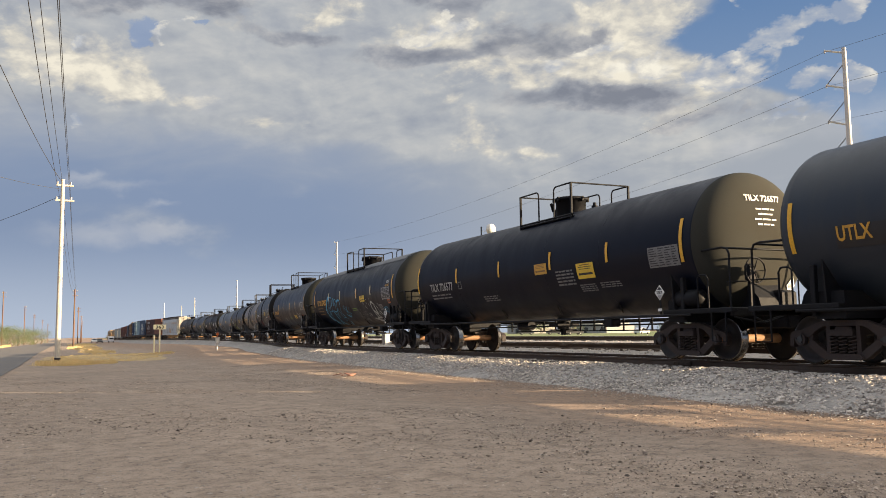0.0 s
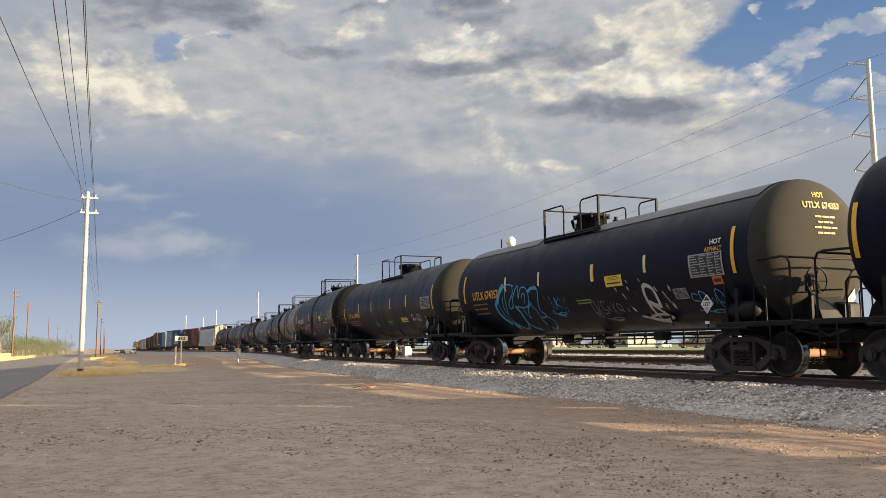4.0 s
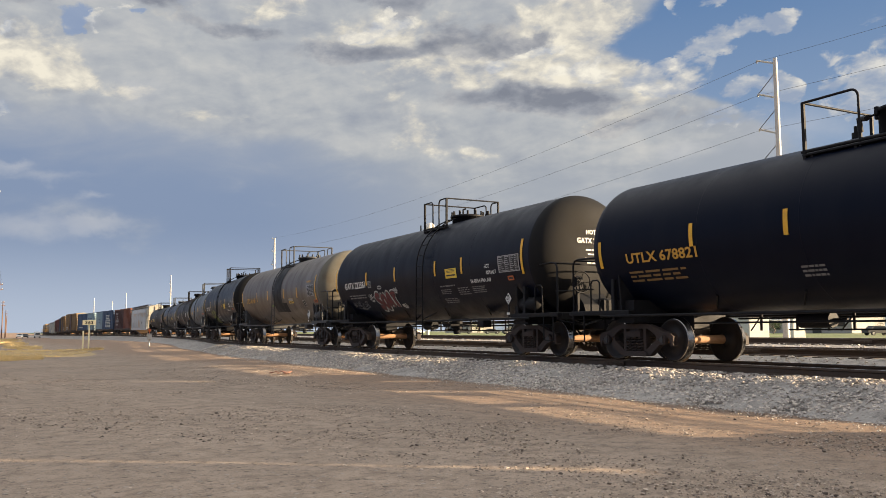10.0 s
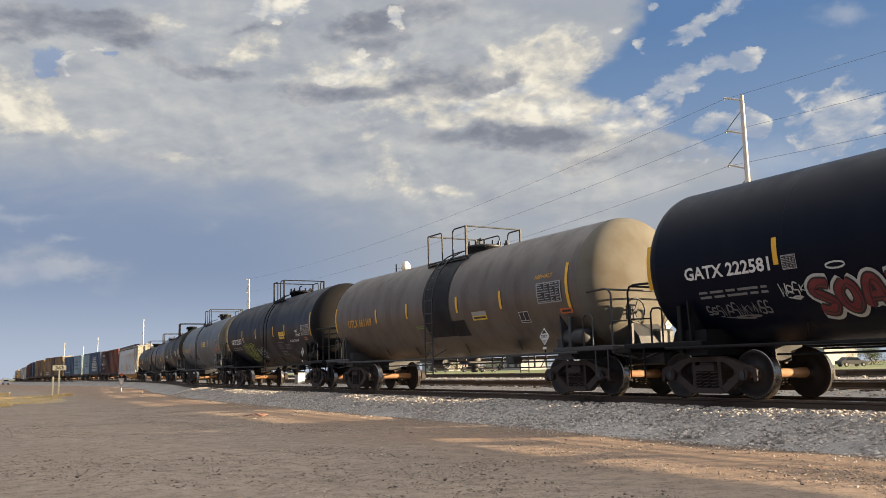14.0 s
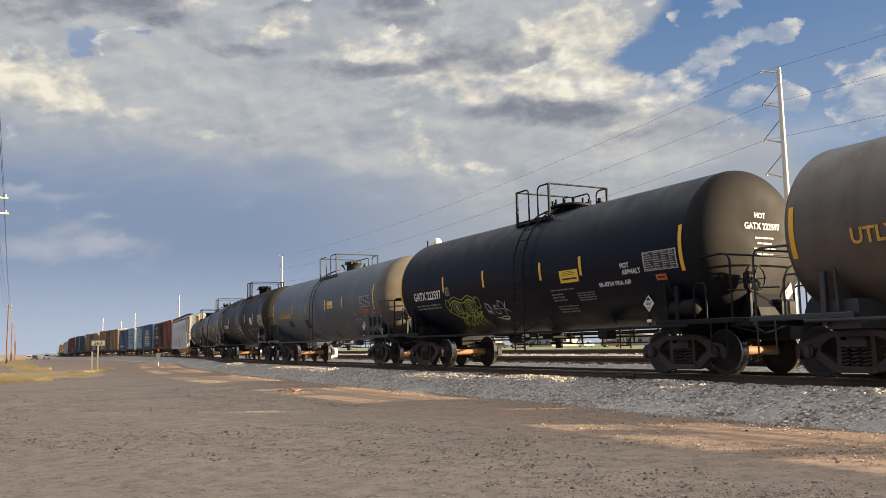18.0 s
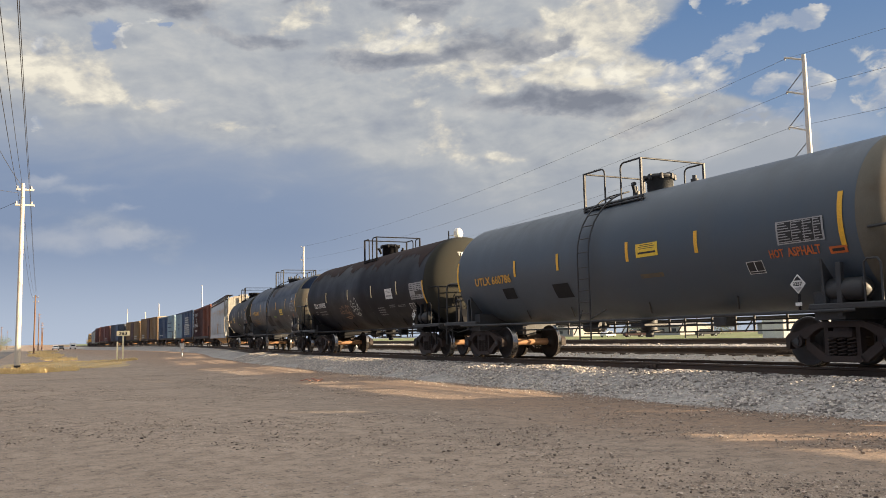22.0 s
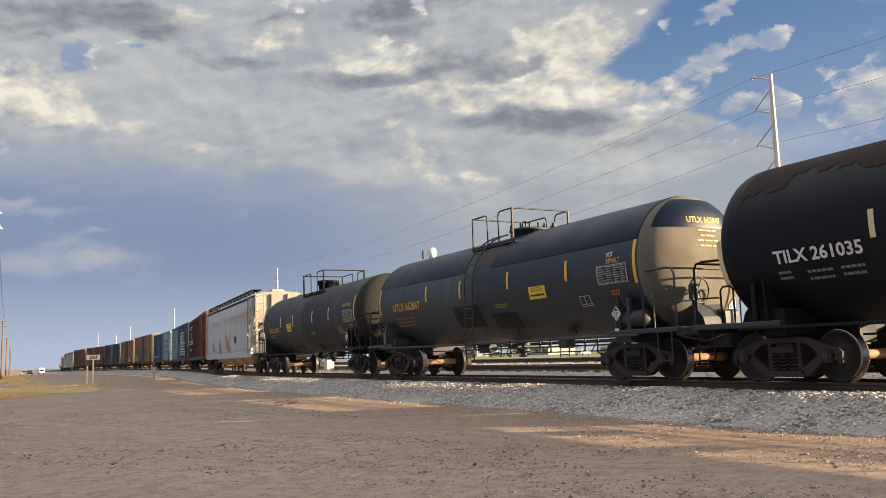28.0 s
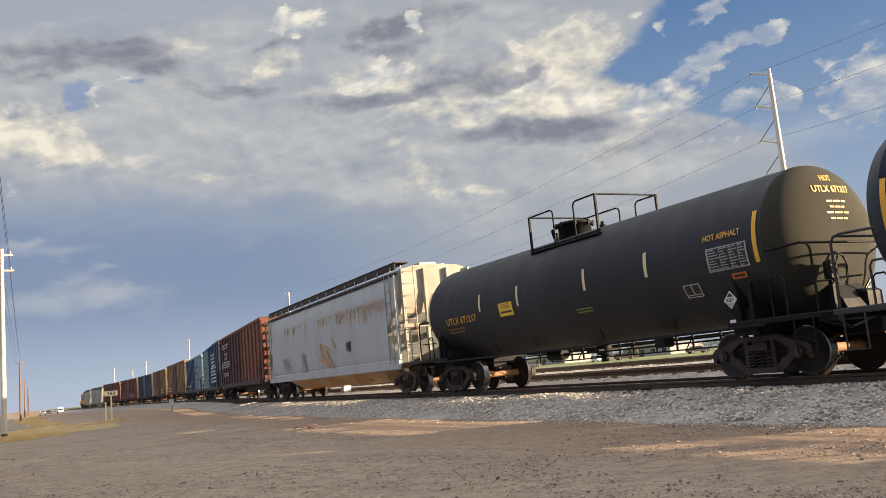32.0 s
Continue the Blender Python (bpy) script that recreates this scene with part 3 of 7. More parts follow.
def strip(name, prof, s0, s1, mats, step=2.0, rough=0.0, mat_of=None, fine=None):
    """A (right, up) outline swept along the track."""
    m = Mesh()
    ss = list(np.arange(s0, s1, step)) + [s1]
    if fine:
        ss = sorted(set(ss) | set(np.arange(fine[0], fine[1], fine[2])))
    n = len(prof)
    pts = []
    for s in ss:
        for k, (o, z) in enumerate(prof):
            x, y, _ = on_track(s, o)
            if rough and k < 4:
                o += 0.22 * noise.noise((s * 0.9, k * 0.2, 7)) + 0.12 * noise.noise((s * 2.7, 1, 7))
                x, y, _ = on_track(s, o)
            if rough and -3.0 < o < -1.0:
                z += heave(s, o)
            if rough:
                z += rough * (noise.noise((x * 1.1, y * 1.1, 2)) + 0.6 * noise.noise((x * 3.7, y * 3.7, 5)))
            pts.append((x, y, z + grade(s)))
    for k in range(n - 1):
        m.add([], [], 0)
        for j in range(len(ss) - 1):
            m.f.append((j * n + k, j * n + k + 1, (j + 1) * n + k + 1, (j + 1) * n + k))
            m.m.append(mat_of[k] if mat_of else 0)
            m.s.append(bool(rough))
    m.v.extend(pts)
    return part(name, m, mats, None)


def lump(m, x, y, z, r, rng, flat=0.7):
    """One small broken stone."""
    q = Euler((rng.uniform(0, 6), rng.uniform(0, 6), rng.uniform(0, 6))).to_matrix()
    pts = []
    for c in ((-1, -1, -1), (1, -1, -1), (1, 1, -1), (-1, 1, -1), (-1, -1, 1), (1, -1, 1), (1, 1, 1), (-1, 1, 1)):
        p = q @ (Vector(c) * rng.uniform(0.45, 0.85) * r)
        pts.append((x + p.x, y + p.y, z + p.z * flat))
    m.add(pts, ((0, 3, 2, 1), (4, 5, 6, 7), (0, 1, 5, 4), (1, 2, 6, 5), (2, 3, 7, 6), (3, 0, 4, 7)))


BED = ((-4.9, -0.62), (-3.7, -0.28), (-3.05, -0.03), (-2.75, 0.06), (-2.3, 0.2), (-1.95, 0.34), (-1.6, 0.41), (-1.3, 0.42), (-0.8, 0.415), (0.0, 0.40), (0.8, 0.415), (1.4, 0.42),
       (1.9, 0.40), (2.5, 0.46), (3.1, 0.60), (5.7, 0.62), (6.3, 0.69), (7.2, 0.80), (10.2, 0.80), (11.4, 0.70), (13.0, 0.3), (15.0, 0.1), (17.5, -0.8))


def bed_height(o):
    return float(np.interp(o, [b[0] for b in BED], [b[1] for b in BED]))


def tracks():
    tagged(strip("ballast_bed", BED, -70, 520, BALLAST, 3.0, 0.03, fine=(-4, 46, 0.4)), "pale grey crushed stone ballast bed under the tracks", "ballast", kind="structure")
    rail = ((-0.075, 0.41), (-0.07, 0.43), (-0.012, 0.452), (-0.012, 0.53), (-0.036, 0.545), (-0.036, 0.577), (-0.028, 0.585), (0.028, 0.585),
            (0.036, 0.577), (0.036, 0.545), (0.012, 0.53), (0.012, 0.452), (0.07, 0.43), (0.075, 0.41))
    for off, lift, label in ((0.0, 0.0, "worn railway track that carries the train"), (4.4, 0.21, "empty railway track beside the first"), (8.8, 0.40, "empty rusty railway track of the yard")):
        track = thing("railway_track", label, "railway track", kind="structure")
        for side in (-0.754, 0.754):
            r = strip("rail", [(a + off + side, z + lift) for a, z in rail], -70, 480, [RAILSTEEL, SHINE], 3.0,
                      mat_of=[0] * 5 + [0, 1, 0] + [0] * 5)
            r.parent = track
        tie = Mesh().box((0, 0, 0), (2.6, 0.23, 0.16), cut=0.012).mesh("tie", WOODTIE)
        for k in range(150 if off == 0 else 75):
            s = -6 + k * (0.53 if off == 0 else 0.9)
            x, y, p = on_track(s, off)
            t = part("tie", tie, WOODTIE, track)
            t.matrix_world = pose(x + random.uniform(-0.04, 0.04), y, 0.352 + lift + random.uniform(-0.012, 0.006), 0, 0, -math.degrees(p) + random.uniform(-0.8, 0.8))
        for k in range(9):
            s = 3.2 + k * 12.0
            x, y, p = on_track(s, off - 0.754)
            b = Mesh().box((-0.045, 0, 0.495), (0.05, 0.62, 0.09), cut=0.012)
            for q in (-0.22, -0.08, 0.08, 0.22):
                b.cyl((-0.06, q, 0.495), (-0.1, q, 0.495), 0.018, 6)
            bar = part("joint_bar", b, RAILSTEEL, track)
            bar.matrix_world = pose(x, y, lift, 0, 0, -math.degrees(p))
    rng = random.Random(5)
    m = Mesh()
    for k in range(27000):
        s = 2.0 + 52 * rng.random() ** 1.6
        o = rng.uniform(-3.15, -0.95) if k % 5 else (rng.uniform(0.9, 3.3) if k % 10 else rng.uniform(5.3, 7.6))
        if -0.9 < o < -0.6:
            continue
        x, y, _ = on_track(s, o)
        lump(m, x, y, bed_height(o) + heave(s, o) + rng.uniform(-0.005, 0.025), rng.uniform(0.016, 0.036) + 0.02 * rng.random() ** 5, rng)
    for k in range(2600):
        s = 2.0 + 40 * rng.random() ** 1.6
        o = -2.9 - abs(rng.gauss(0, 0.4))
        x, y, _ = on_track(s, o)
        lump(m, x, y, 0.002 + lie(x, y), rng.uniform(0.006, 0.017), rng)
    tagged(part("ballast_stones", m, STONE, None), "loose angular grey ballast stones on the shoulder", "stones", kind="stuff")
    m = Mesh()
    for k in range(105000):
        y = 3.6 + 34 * rng.random() ** 2.0
        x = rng.uniform(max(-2.0 - y * 0.02, -0.25 * y), min(10.4, 1.5 + 1.55 * y))
        if rng.random() > 0.42 + 1.3 * (noise.noise((x * 0.5, y * 0.35, 6)) + noise.noise((x * 1.7, y * 1.3, 2)) * 0.6):
            continue
        big = rng.random() ** 7
        lump(m, x, y, lie(x, y) - 0.002, 0.004 + 0.0065 * rng.random() + 0.018 * big * big, rng, 0.6)
    tagged(part("pebbles", m, PEBBLE, None), "dark pebbles strewn over the dirt lot", "stones", kind="stuff")


def road():
    m = Mesh()
    ys = [-80, -20] + list(range(0, 120, 4)) + list(range(120, 900, 30)) + [1800]
    pts = []
    for y in ys:
        edge = -2.05 + 0.12 * noise.noise((0, y * 0.3, 3))
        pts += [(-9.6, y, 0.012 + lie(-9.6, y)), (edge - 3.5, y, 0.03 + lie(-5, y)), (edge, y, 0.012 + lie(-2, y))]
    n = 3
    m.add(pts, [(j * n + i, j * n + i + 1, (j + 1) * n + i + 1, (j + 1) * n + i) for j in range(len(ys) - 1) for i in range(2)], 0, True)
    tagged(part("road", m, ASPHALT, None), "grey asphalt road running along the lot", "road", kind="structure")


ground()
tracks()
road()

# ---------------------------------------------------------------- running gear shared by all cars
R_WHEEL = 0.457
SHARED = {}


def shared(name, make):
    if name not in SHARED:
        SHARED[name] = make()
    return SHARED[name]


def wheel_mesh(side):
    prof = [(0.87, 0.0), (0.87, 0.11), (0.81, 0.14), (0.775, 0.22), (0.785, 0.36), (0.83, 0.39), (0.832, 0.432), (0.818, 0.456), (0.72, 0.459), (0.707, 0.484), (0.688, 0.484),
            (0.682, 0.43), (0.70, 0.38), (0.73, 0.2), (0.67, 0.13), (0.6, 0.11), (0.6, 0.0)]
    return Mesh().lathe([(a * side, r) for a, r in prof], 36, "x", mats=[0, 0, 0, 0, 0, 0, 1, 1, 1, 0, 0, 0, 0, 0, 0, 0]).mesh("wheel", [WHEELIRON, TREAD])


def axle_mesh():
    m = Mesh().lathe([(-1.0, 0.0), (-1.0, 0.07), (-0.7, 0.075), (-0.6, 0.1), (-0.1, 0.085), (0.1, 0.085), (0.6, 0.1), (0.7, 0.075), (1.0, 0.07), (1.0, 0.0)], 16, "x")
    return m.mesh("axle", AXLERUST)


def side_frame_mesh(side):
    """Cast truss: sloping top chord, pedestal jaws, thin diagonals and open triangular windows."""
    m = Mesh()
    a, b = side * 0.95, side * 1.10
    for k in (-1, 1):
        def P(q):
            return [(y * k, z) for y, z in q]
        m.prism(P([(0.0, 0.69), (0.0, 0.79), (0.40, 0.79), (0.58, 0.74), (0.86, 0.64), (1.10, 0.60), (1.17, 0.53), (1.17, 0.34), (1.10, 0.32), (1.06, 0.49), (0.72, 0.50), (0.52, 0.64), (0.40, 0.69)]), a, b)
        m.prism(P([(0.76, 0.34), (0.73, 0.44), (0.68, 0.46), (0.33, 0.22), (0.40, 0.12), (0.46, 0.12)]), a + 0.004 * side, b - 0.006 * side)
        m.prism(P([(0.27, 0.19), (0.27, 0.70), (0.35, 0.70), (0.36, 0.19)]), a + 0.008 * side, b - 0.012 * side)
        m.prism(P([(0.66, 0.33), (0.66, 0.56), (0.74, 0.53), (0.74, 0.33)]), a + 0.01 * side, b - 0.02 * side)
    m.prism([(-0.42, 0.13), (-0.36, 0.21), (0.36, 0.21), (0.42, 0.13), (0.34, 0.1), (-0.34, 0.1)], a - 0.02 * side, b + 0.03 * side)
    m.prism([(-0.24, 0.52), (-0.24, 0.63), (0.24, 0.63), (0.24, 0.52)], a, b + 0.05 * side)
    for k in (-0.89, 0.89):
        m.cyl((side * 1.06, k, R_WHEEL), (side * 1.15, k, R_WHEEL), 0.115, 18)
        m.cyl((side * 1.15, k, R_WHEEL), (side * 1.165, k, R_WHEEL), 0.06, 12, mat=1)
        for q in range(3):
            m.cyl((side * 1.14, k + 0.08 * cos(q * 2.09), R_WHEEL + 0.08 * sin(q * 2.09)), (side * 1.175, k + 0.08 * cos(q * 2.09), R_WHEEL + 0.08 * sin(q * 2.09)), 0.016, 6, mat=1)
        m.box((side * 1.02, k, 0.53), (0.16, 0.24, 0.07), cut=0.01)
    return m.mesh("side_frame", [TRUCKIRON, GREYIRON])


def spring_mesh(side):
    m = Mesh()
    for y in (-0.19, 0.0, 0.19):
        for x in (0.98, 1.09):
            pts = [(side * x + 0.045 * cos(t * 0.7), y + 0.075 * sin(t * 0.7), 0.21 + 0.31 * t / 45) for t in range(46)]
            m.tube(pts, 0.015, 5)
    return m.mesh("spring_nest", TRUCKIRON)


def bolster_mesh():
    m = Mesh().box((0, 0, 0.6), (2.2, 0.36, 0.2), cut=0.03)
    m.cyl((0, 0, 0.68), (0, 0, 0.8), 0.2, 16)
    m.box((0, 0.5, 0.42), (1.5, 0.1, 0.14), cut=0.02).box((0, -0.5, 0.42), (1.5, 0.1, 0.14), cut=0.02)
    for k in (-1, 1):
        for side in (-0.76, 0.76):
            m.box((side, 0.42 * k, R_WHEEL), (0.1, 0.07, 0.3), cut=0.01)
    m.tube([(0.25, -0.5, 0.5), (0.28, 0, 0.8), (0.25, 0.5, 0.5)], 0.03)
    return m.mesh("bolster", TRUCKIRON)


SPINNING = []


def truck(car, y, spin=True):
    b = part("bolster", shared("bolster", bolster_mesh), None, car)
    b.location = (0, y, 0)
    for side in (-1, 1):
        part("side_frame", shared("frame%d" % side, lambda: side_frame_mesh(side)), None, b)
        part("spring_nest", shared("spring%d" % side, lambda: spring_mesh(side)), None, b)
    for k in (-0.89, 0.89):
        ax = part("axle", shared("axle", axle_mesh), None, car)
        ax.location = (0, y + k, R_WHEEL)
        for side in (-1, 1):
            part("wheel", shared("wheel%d" % side, lambda: wheel_mesh(side)), None, ax)
        if spin:
            SPINNING.append((ax, y + k))


# ---------------------------------------------------------------- tank cars
ROLLING = []          # (car, place along the track at the start, half distance between truck centres)


HEAD = 0.5            # depth of a tank head


def bulge(q):
    """Flattened dome with a tight knuckle: q is the share of the radius."""
    return HEAD * sqrt(max(0.0, 1 - min(1.0, q) ** 3.5))


def tank_skin(R, half, wrap):
    prof = []
    for k in range(19):
        q = sin(pi / 2 * (k / 18) ** 0.8)
        prof.append((-half - bulge(q), R * q))
    prof[0] = (-half - HEAD, 0.001)
    prof.append((-half + 0.02, R + 0.004))
    prof.append((-half + 0.05, R))
    if wrap:
        prof += [(-wrap, R), (-wrap + 0.03, R + 0.007), (wrap - 0.03, R + 0.007), (wrap, R)]
    back = [(-a, r) for a, r in prof if a < -half + 0.06][::-1]
    return prof + back


def ladder(m, x0, z0, x1, z1, y, gap=0.42, rungs=9, r=0.016):
    for k in (-gap / 2, gap / 2):
        m.tube([(x0, y + k, z0), (x1, y + k, z1)], r)
    for i in range(rungs):
        f = (i + 0.5) / rungs
        m.tube([(x0 + (x1 - x0) * f, y - gap / 2, z0 + (z1 - z0) * f), (x0 + (x1 - x0) * f, y + gap / 2, z0 + (z1 - z0) * f)], r * 0.8)


def tank_car(at, half_truck, label, paint, R=1.58, zc=2.58, wrap=0.0, dome=0.45, side_ladder=None, iron=None, rails=(-0.4, 1.2), hatch_at=0.8, reservoir=True, grey_ends=False, head=None, neck=0.44):
    iron = iron or BLACKIRON
    L = half_truck
    half = L + 0.72
    car = thing("tank_car", label, "tank car", group="tank cars of the train")
    # only the leading head, the end in the sun, takes the head colour
    skin = tank_skin(R, half, wrap)
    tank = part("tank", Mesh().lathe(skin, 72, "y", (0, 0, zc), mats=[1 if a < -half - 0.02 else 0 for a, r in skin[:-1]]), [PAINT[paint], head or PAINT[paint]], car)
    top = zc + R
    # girth seams
    for y in (-half * 0.55, -half * 0.2, half * 0.2, half * 0.55):
        if not wrap or abs(y) > wrap + 0.2:
            seam = Mesh().lathe([(y - 0.012, R - 0.004), (y - 0.008, R + 0.0015), (y + 0.008, R + 0.0015), (y + 0.012, R - 0.004)], 72, "y", (0, 0, zc))
            part("girth_seam", seam, PAINT[paint], tank)
    hatch = -hatch_at
    # manway
    if dome:
        m = Mesh().lathe([(top - 0.3, neck), (top + dome - 0.1, neck), (top + dome - 0.1, neck + 0.06), (top + dome - 0.04, neck + 0.06), (top + dome, neck - 0.04), (top + dome + 0.02, 0.0)], 28, "z", (0, hatch, 0))
        for k in range(8):
            c, s = cos(k * pi / 4 + 0.2), sin(k * pi / 4 + 0.2)
            m.box(((neck + 0.05) * c, hatch + (neck + 0.05) * s, top + dome - 0.08), (0.07, 0.07, 0.14), cut=0.01)
        m.tube([(-0.35, hatch + 0.5, top + dome - 0.15), (-0.2, hatch + 0.75, top + dome - 0.1), (-0.1, hatch + 0.8, top + dome - 0.3)], 0.05)
    else:
        m = Mesh().lathe([(top - 0.3, 0.5), (top + 0.1, 0.5), (top + 0.1, 0.56), (top + 0.16, 0.56), (top + 0.2, 0.4), (top + 0.22, 0.0)], 28, "z", (0, hatch, 0))
        for k in range(12):
            c, s = cos(k * pi / 6), sin(k * pi / 6)
            m.cyl((0.5 * c, hatch + 0.5 * s, top + 0.08), (0.5 * c, hatch + 0.5 * s, top + 0.3), 0.035, 6)
        m.tube([(0, hatch + 0.3, top + 0.15), (0, hatch + 0.3, top + 0.42), (0.1, hatch + 0.3, top + 0.46)], 0.03)
    part("manway", m, iron, car)
    for y, h in ((hatch - 1.0, 0.22), (hatch + 1.05, 0.3)):
        v = Mesh()
        v.cyl((0.15, y, top - 0.08), (0.15, y, top + h * 0.6), 0.09, 12).cyl((0.15, y, top + h * 0.6), (0.15, y, top + h), 0.05, 10)
        v.cyl((0.15, y - 0.12, top + 0.06), (0.15, y + 0.12, top + 0.06), 0.03, 8)
        part("valve", v, iron, car)
    # top platform and its railing: four corner posts, bent hoops beside the gaps, cross rails at both ends
    ul, ur = rails
    wide, span = 0.95, ur - ul
    foot = zc + sqrt(R * R - wide * wide) - 0.05
    high = top + 0.65
    for x in (-wide, wide):
        pl = Mesh().box((x * 0.86, -(ul + ur) / 2, foot + 0.10), (0.34, span + 0.08, 0.035), cut=0.006)
        pl.tube([(x, -ul + 0.06, foot + 0.16), (x, -ur - 0.06, foot + 0.16)], 0.028, 6)
        for k in range(4):
            pl.box((x * 0.86, -(ul + 0.15 + k * (span - 0.3) / 3), foot + 0.04), (0.3, 0.05, 0.12))
        part("platform", pl, iron, car)
        for u in (ul, ur):
            part("railing_post", Mesh().box((x, -u, (foot + high) / 2), (0.06, 0.06, high - foot + 0.03), cut=0.008), iron, car)
        for u, d in ((ul, min(1.2, span * 0.38)), (ur, -min(0.9, span * 0.34))) if x < 0 else ((ul, span * 0.5), (ur, -min(0.8, span * 0.3))):
            e, k = (1 if d > 0 else -1), 0.13
            pts = [(x, -u, high)] + [(x, -(u + d - e * k * (1 - sin(q * pi / 8))), high - k * (1 - cos(q * pi / 8))) for q in range(5)] + [(x, -(u + d), foot + 0.05)]
            part("railing", Mesh().tube(pts, 0.022), iron, car)
    for u in rails:
        part("cross_rail", Mesh().tube([(-wide, -u, high), (wide, -u, high)], 0.022), iron, car)
    # side ladders
    if side_ladder is not None:
        for side in (-1, 1):
            m = Mesh()
            for k in (-0.22, 0.22):
                pts = [(side * (R + 0.13), side_ladder + k, 0.5), (side * (R + 0.13), side_ladder + k, 1.4)]
                for i in range(9):
                    a = radians(i * 78 / 8)
                    pts.append((side * (R + 0.13) * cos(a), side_ladder + k, zc + (R + 0.13) * sin(a)))
                m.tube(pts, 0.02)
            for i in range(7):
                z = 0.58 + i * (zc - 0.58) / 7
                m.tube([(side * (R + 0.13), side_ladder - 0.22, z), (side * (R + 0.13), side_ladder + 0.22, z)], 0.014)
            for i in range(7):
                a = radians(3 + i * 70 / 6)
                x, z = side * (R + 0.13) * cos(a), zc + (R + 0.13) * sin(a)
                m.tube([(x, side_ladder - 0.22, z), (x, side_ladder + 0.22, z)], 0.014)
            for k in (-0.22, 0.22):
                m.tube([(side * (R + 0.13), side_ladder + k, 1.0), (side * 1.35, side_ladder + k * 2.2, 1.22)], 0.018)
            part("ladder", m, iron, car)
    # side pipes under the belly
    for side in (-1, 1):
        m = Mesh().tube([(side * 1.5, -half + 0.1, 0.97), (side * 1.5, 0, 0.95), (side * 1.5, half - 0.1, 0.97)], 0.03, 8)
        part("side_pipe", m, iron, car)
    # struts from pipe to tank
    for y in (-L * 0.62, -L * 0.2, L * 0.28, L * 0.62):
        a0, a1 = radians(-50), radians(-64)
        part("strut", Mesh().tube([(-(R + 0.03) * cos(a0), y, zc + (R + 0.03) * sin(a0)), (-(R + 0.05) * cos(a1), y + 0.28, zc + (R + 0.05) * sin(a1))], 0.017, 5), iron, car)
    # belly: outlet, brake rod, hangers
    m = Mesh().cyl((0, -0.05, zc - R + 0.06), (0, -0.05, 0.72), 0.2, 16).cyl((0, -0.05, 0.72), (0, -0.05, 0.55), 0.1, 12).box((0, -0.05, 0.84), (0.75, 0.5, 0.08), cut=0.02)
    m.cyl((-0.42, -0.05, 0.68), (0.42, -0.05, 0.68), 0.035, 8)
    part("bottom_outlet", m, iron, car)
    m = Mesh().tube([(0.9, -L + 1.1, 0.9), (0.9, L - 1.1, 0.9)], 0.022).tube([(0.9, -L + 1.3, 0.66), (0.9, L - 2.4, 0.66)], 0.018).tube([(-0.55, -L + 1.2, 0.8), (-0.55, L - 1.2, 0.8)], 0.02)
    y, k = -L + 1.6, 0
    while y < L - 1.6:
        m.tube([(0.9, y, 1.15), (0.9, y, 0.64)], 0.03, 5)
        if k % 3 == 0:
            m.tube([(0.9, y, 0.95), (0.9, y + 0.28, 0.64)], 0.016, 4)
        y += 0.55 + 0.35 * ((k * 7) % 3) / 2
        k += 1
    part("brake_rigging", m, iron, car)
    part("brake_cylinder", Mesh().cyl((0.35, L * 0.36, 0.84), (0.35, L * 0.36 + 0.7, 0.84), 0.15, 14).cyl((0.35, L * 0.36 - 0.3, 0.84), (0.35, L * 0.36, 0.84), 0.03, 8), iron, car)
    part("junction_box", Mesh().box((-0.75, -L * 0.52, 0.86), (0.3, 0.36, 0.22), cut=0.03), iron, car)
    # ends
    for e in (-1, 1):
        yT = e * L
        m = Mesh().box((0, e * (L + 0.55), 0.86), (0.5, 2.9, 0.4), cut=0.03)
        part("draft_sill", m, iron, car)
        m = Mesh().box((0, e * (L + 1.3), 1.07), (2.9, 0.9, 0.05), cut=0.008).box((0, e * (L + 1.72), 1.0), (2.9, 0.1, 0.18), cut=0.02)
        for side in (-1, 1):
            m.box((side * 1.42, e * (L + 0.75), 1.04), (0.16, 2.1, 0.1), cut=0.015)
        part("end_deck", m, GREYIRON if grey_ends else iron, car)
        m = Mesh()
        m.prism([(yT - 0.3, 0.82), (yT - 0.3, 1.3), (yT + 0.3, 1.3), (yT + 0.3, 0.82)], -1.35, 1.35)
        for side in (-1, 1):
            m.box((side * 1.4, yT + 0.28 * e, 1.32), (0.1, 0.1, 0.9), cut=0.012)
            m.add([(side * 1.44, yT - 0.02, 1.0), (side * 1.44, yT + 0.02, 1.0), (side * 1.5, yT + 0.02, 1.85), (side * 1.5, yT - 0.02, 1.85), (side * 1.1, yT + 0.02, 1.35), (side * 1.1, yT - 0.02, 1.35)],
                  [(0, 1, 2, 3), (1, 4, 2), (0, 3, 5), (2, 4, 5, 3), (0, 5, 4, 1)])
        part("saddle", m, iron, car)
        m = Mesh().box((0, e * (L + 1.85), 0.82), (0.2, 0.5, 0.2), cut=0.04)
        m.prism([(e * (L + 1.88), 0.66), (e * (L + 2.1), 0.68), (e * (L + 2.1), 0.98), (e * (L + 1.88), 1.0)], -0.17, 0.05)
        m.prism([(e * (L + 1.92), 0.7), (e * (L + 2.06), 0.7), (e * (L + 2.06), 0.96), (e * (L + 1.92), 0.96)], 0.05, 0.2)
        part("coupler", m, TRUCKIRON, car)
        m = Mesh().prism([(e * (L + 0.45), 1.08), (e * (L + 1.5), 1.08), (e * (L + 1.42), 1.3), (e * (L + 1.12), 1.62), (e * (L + 0.45), 1.5)], -0.42, 0.42)
        part("head_brace", m, iron, car)
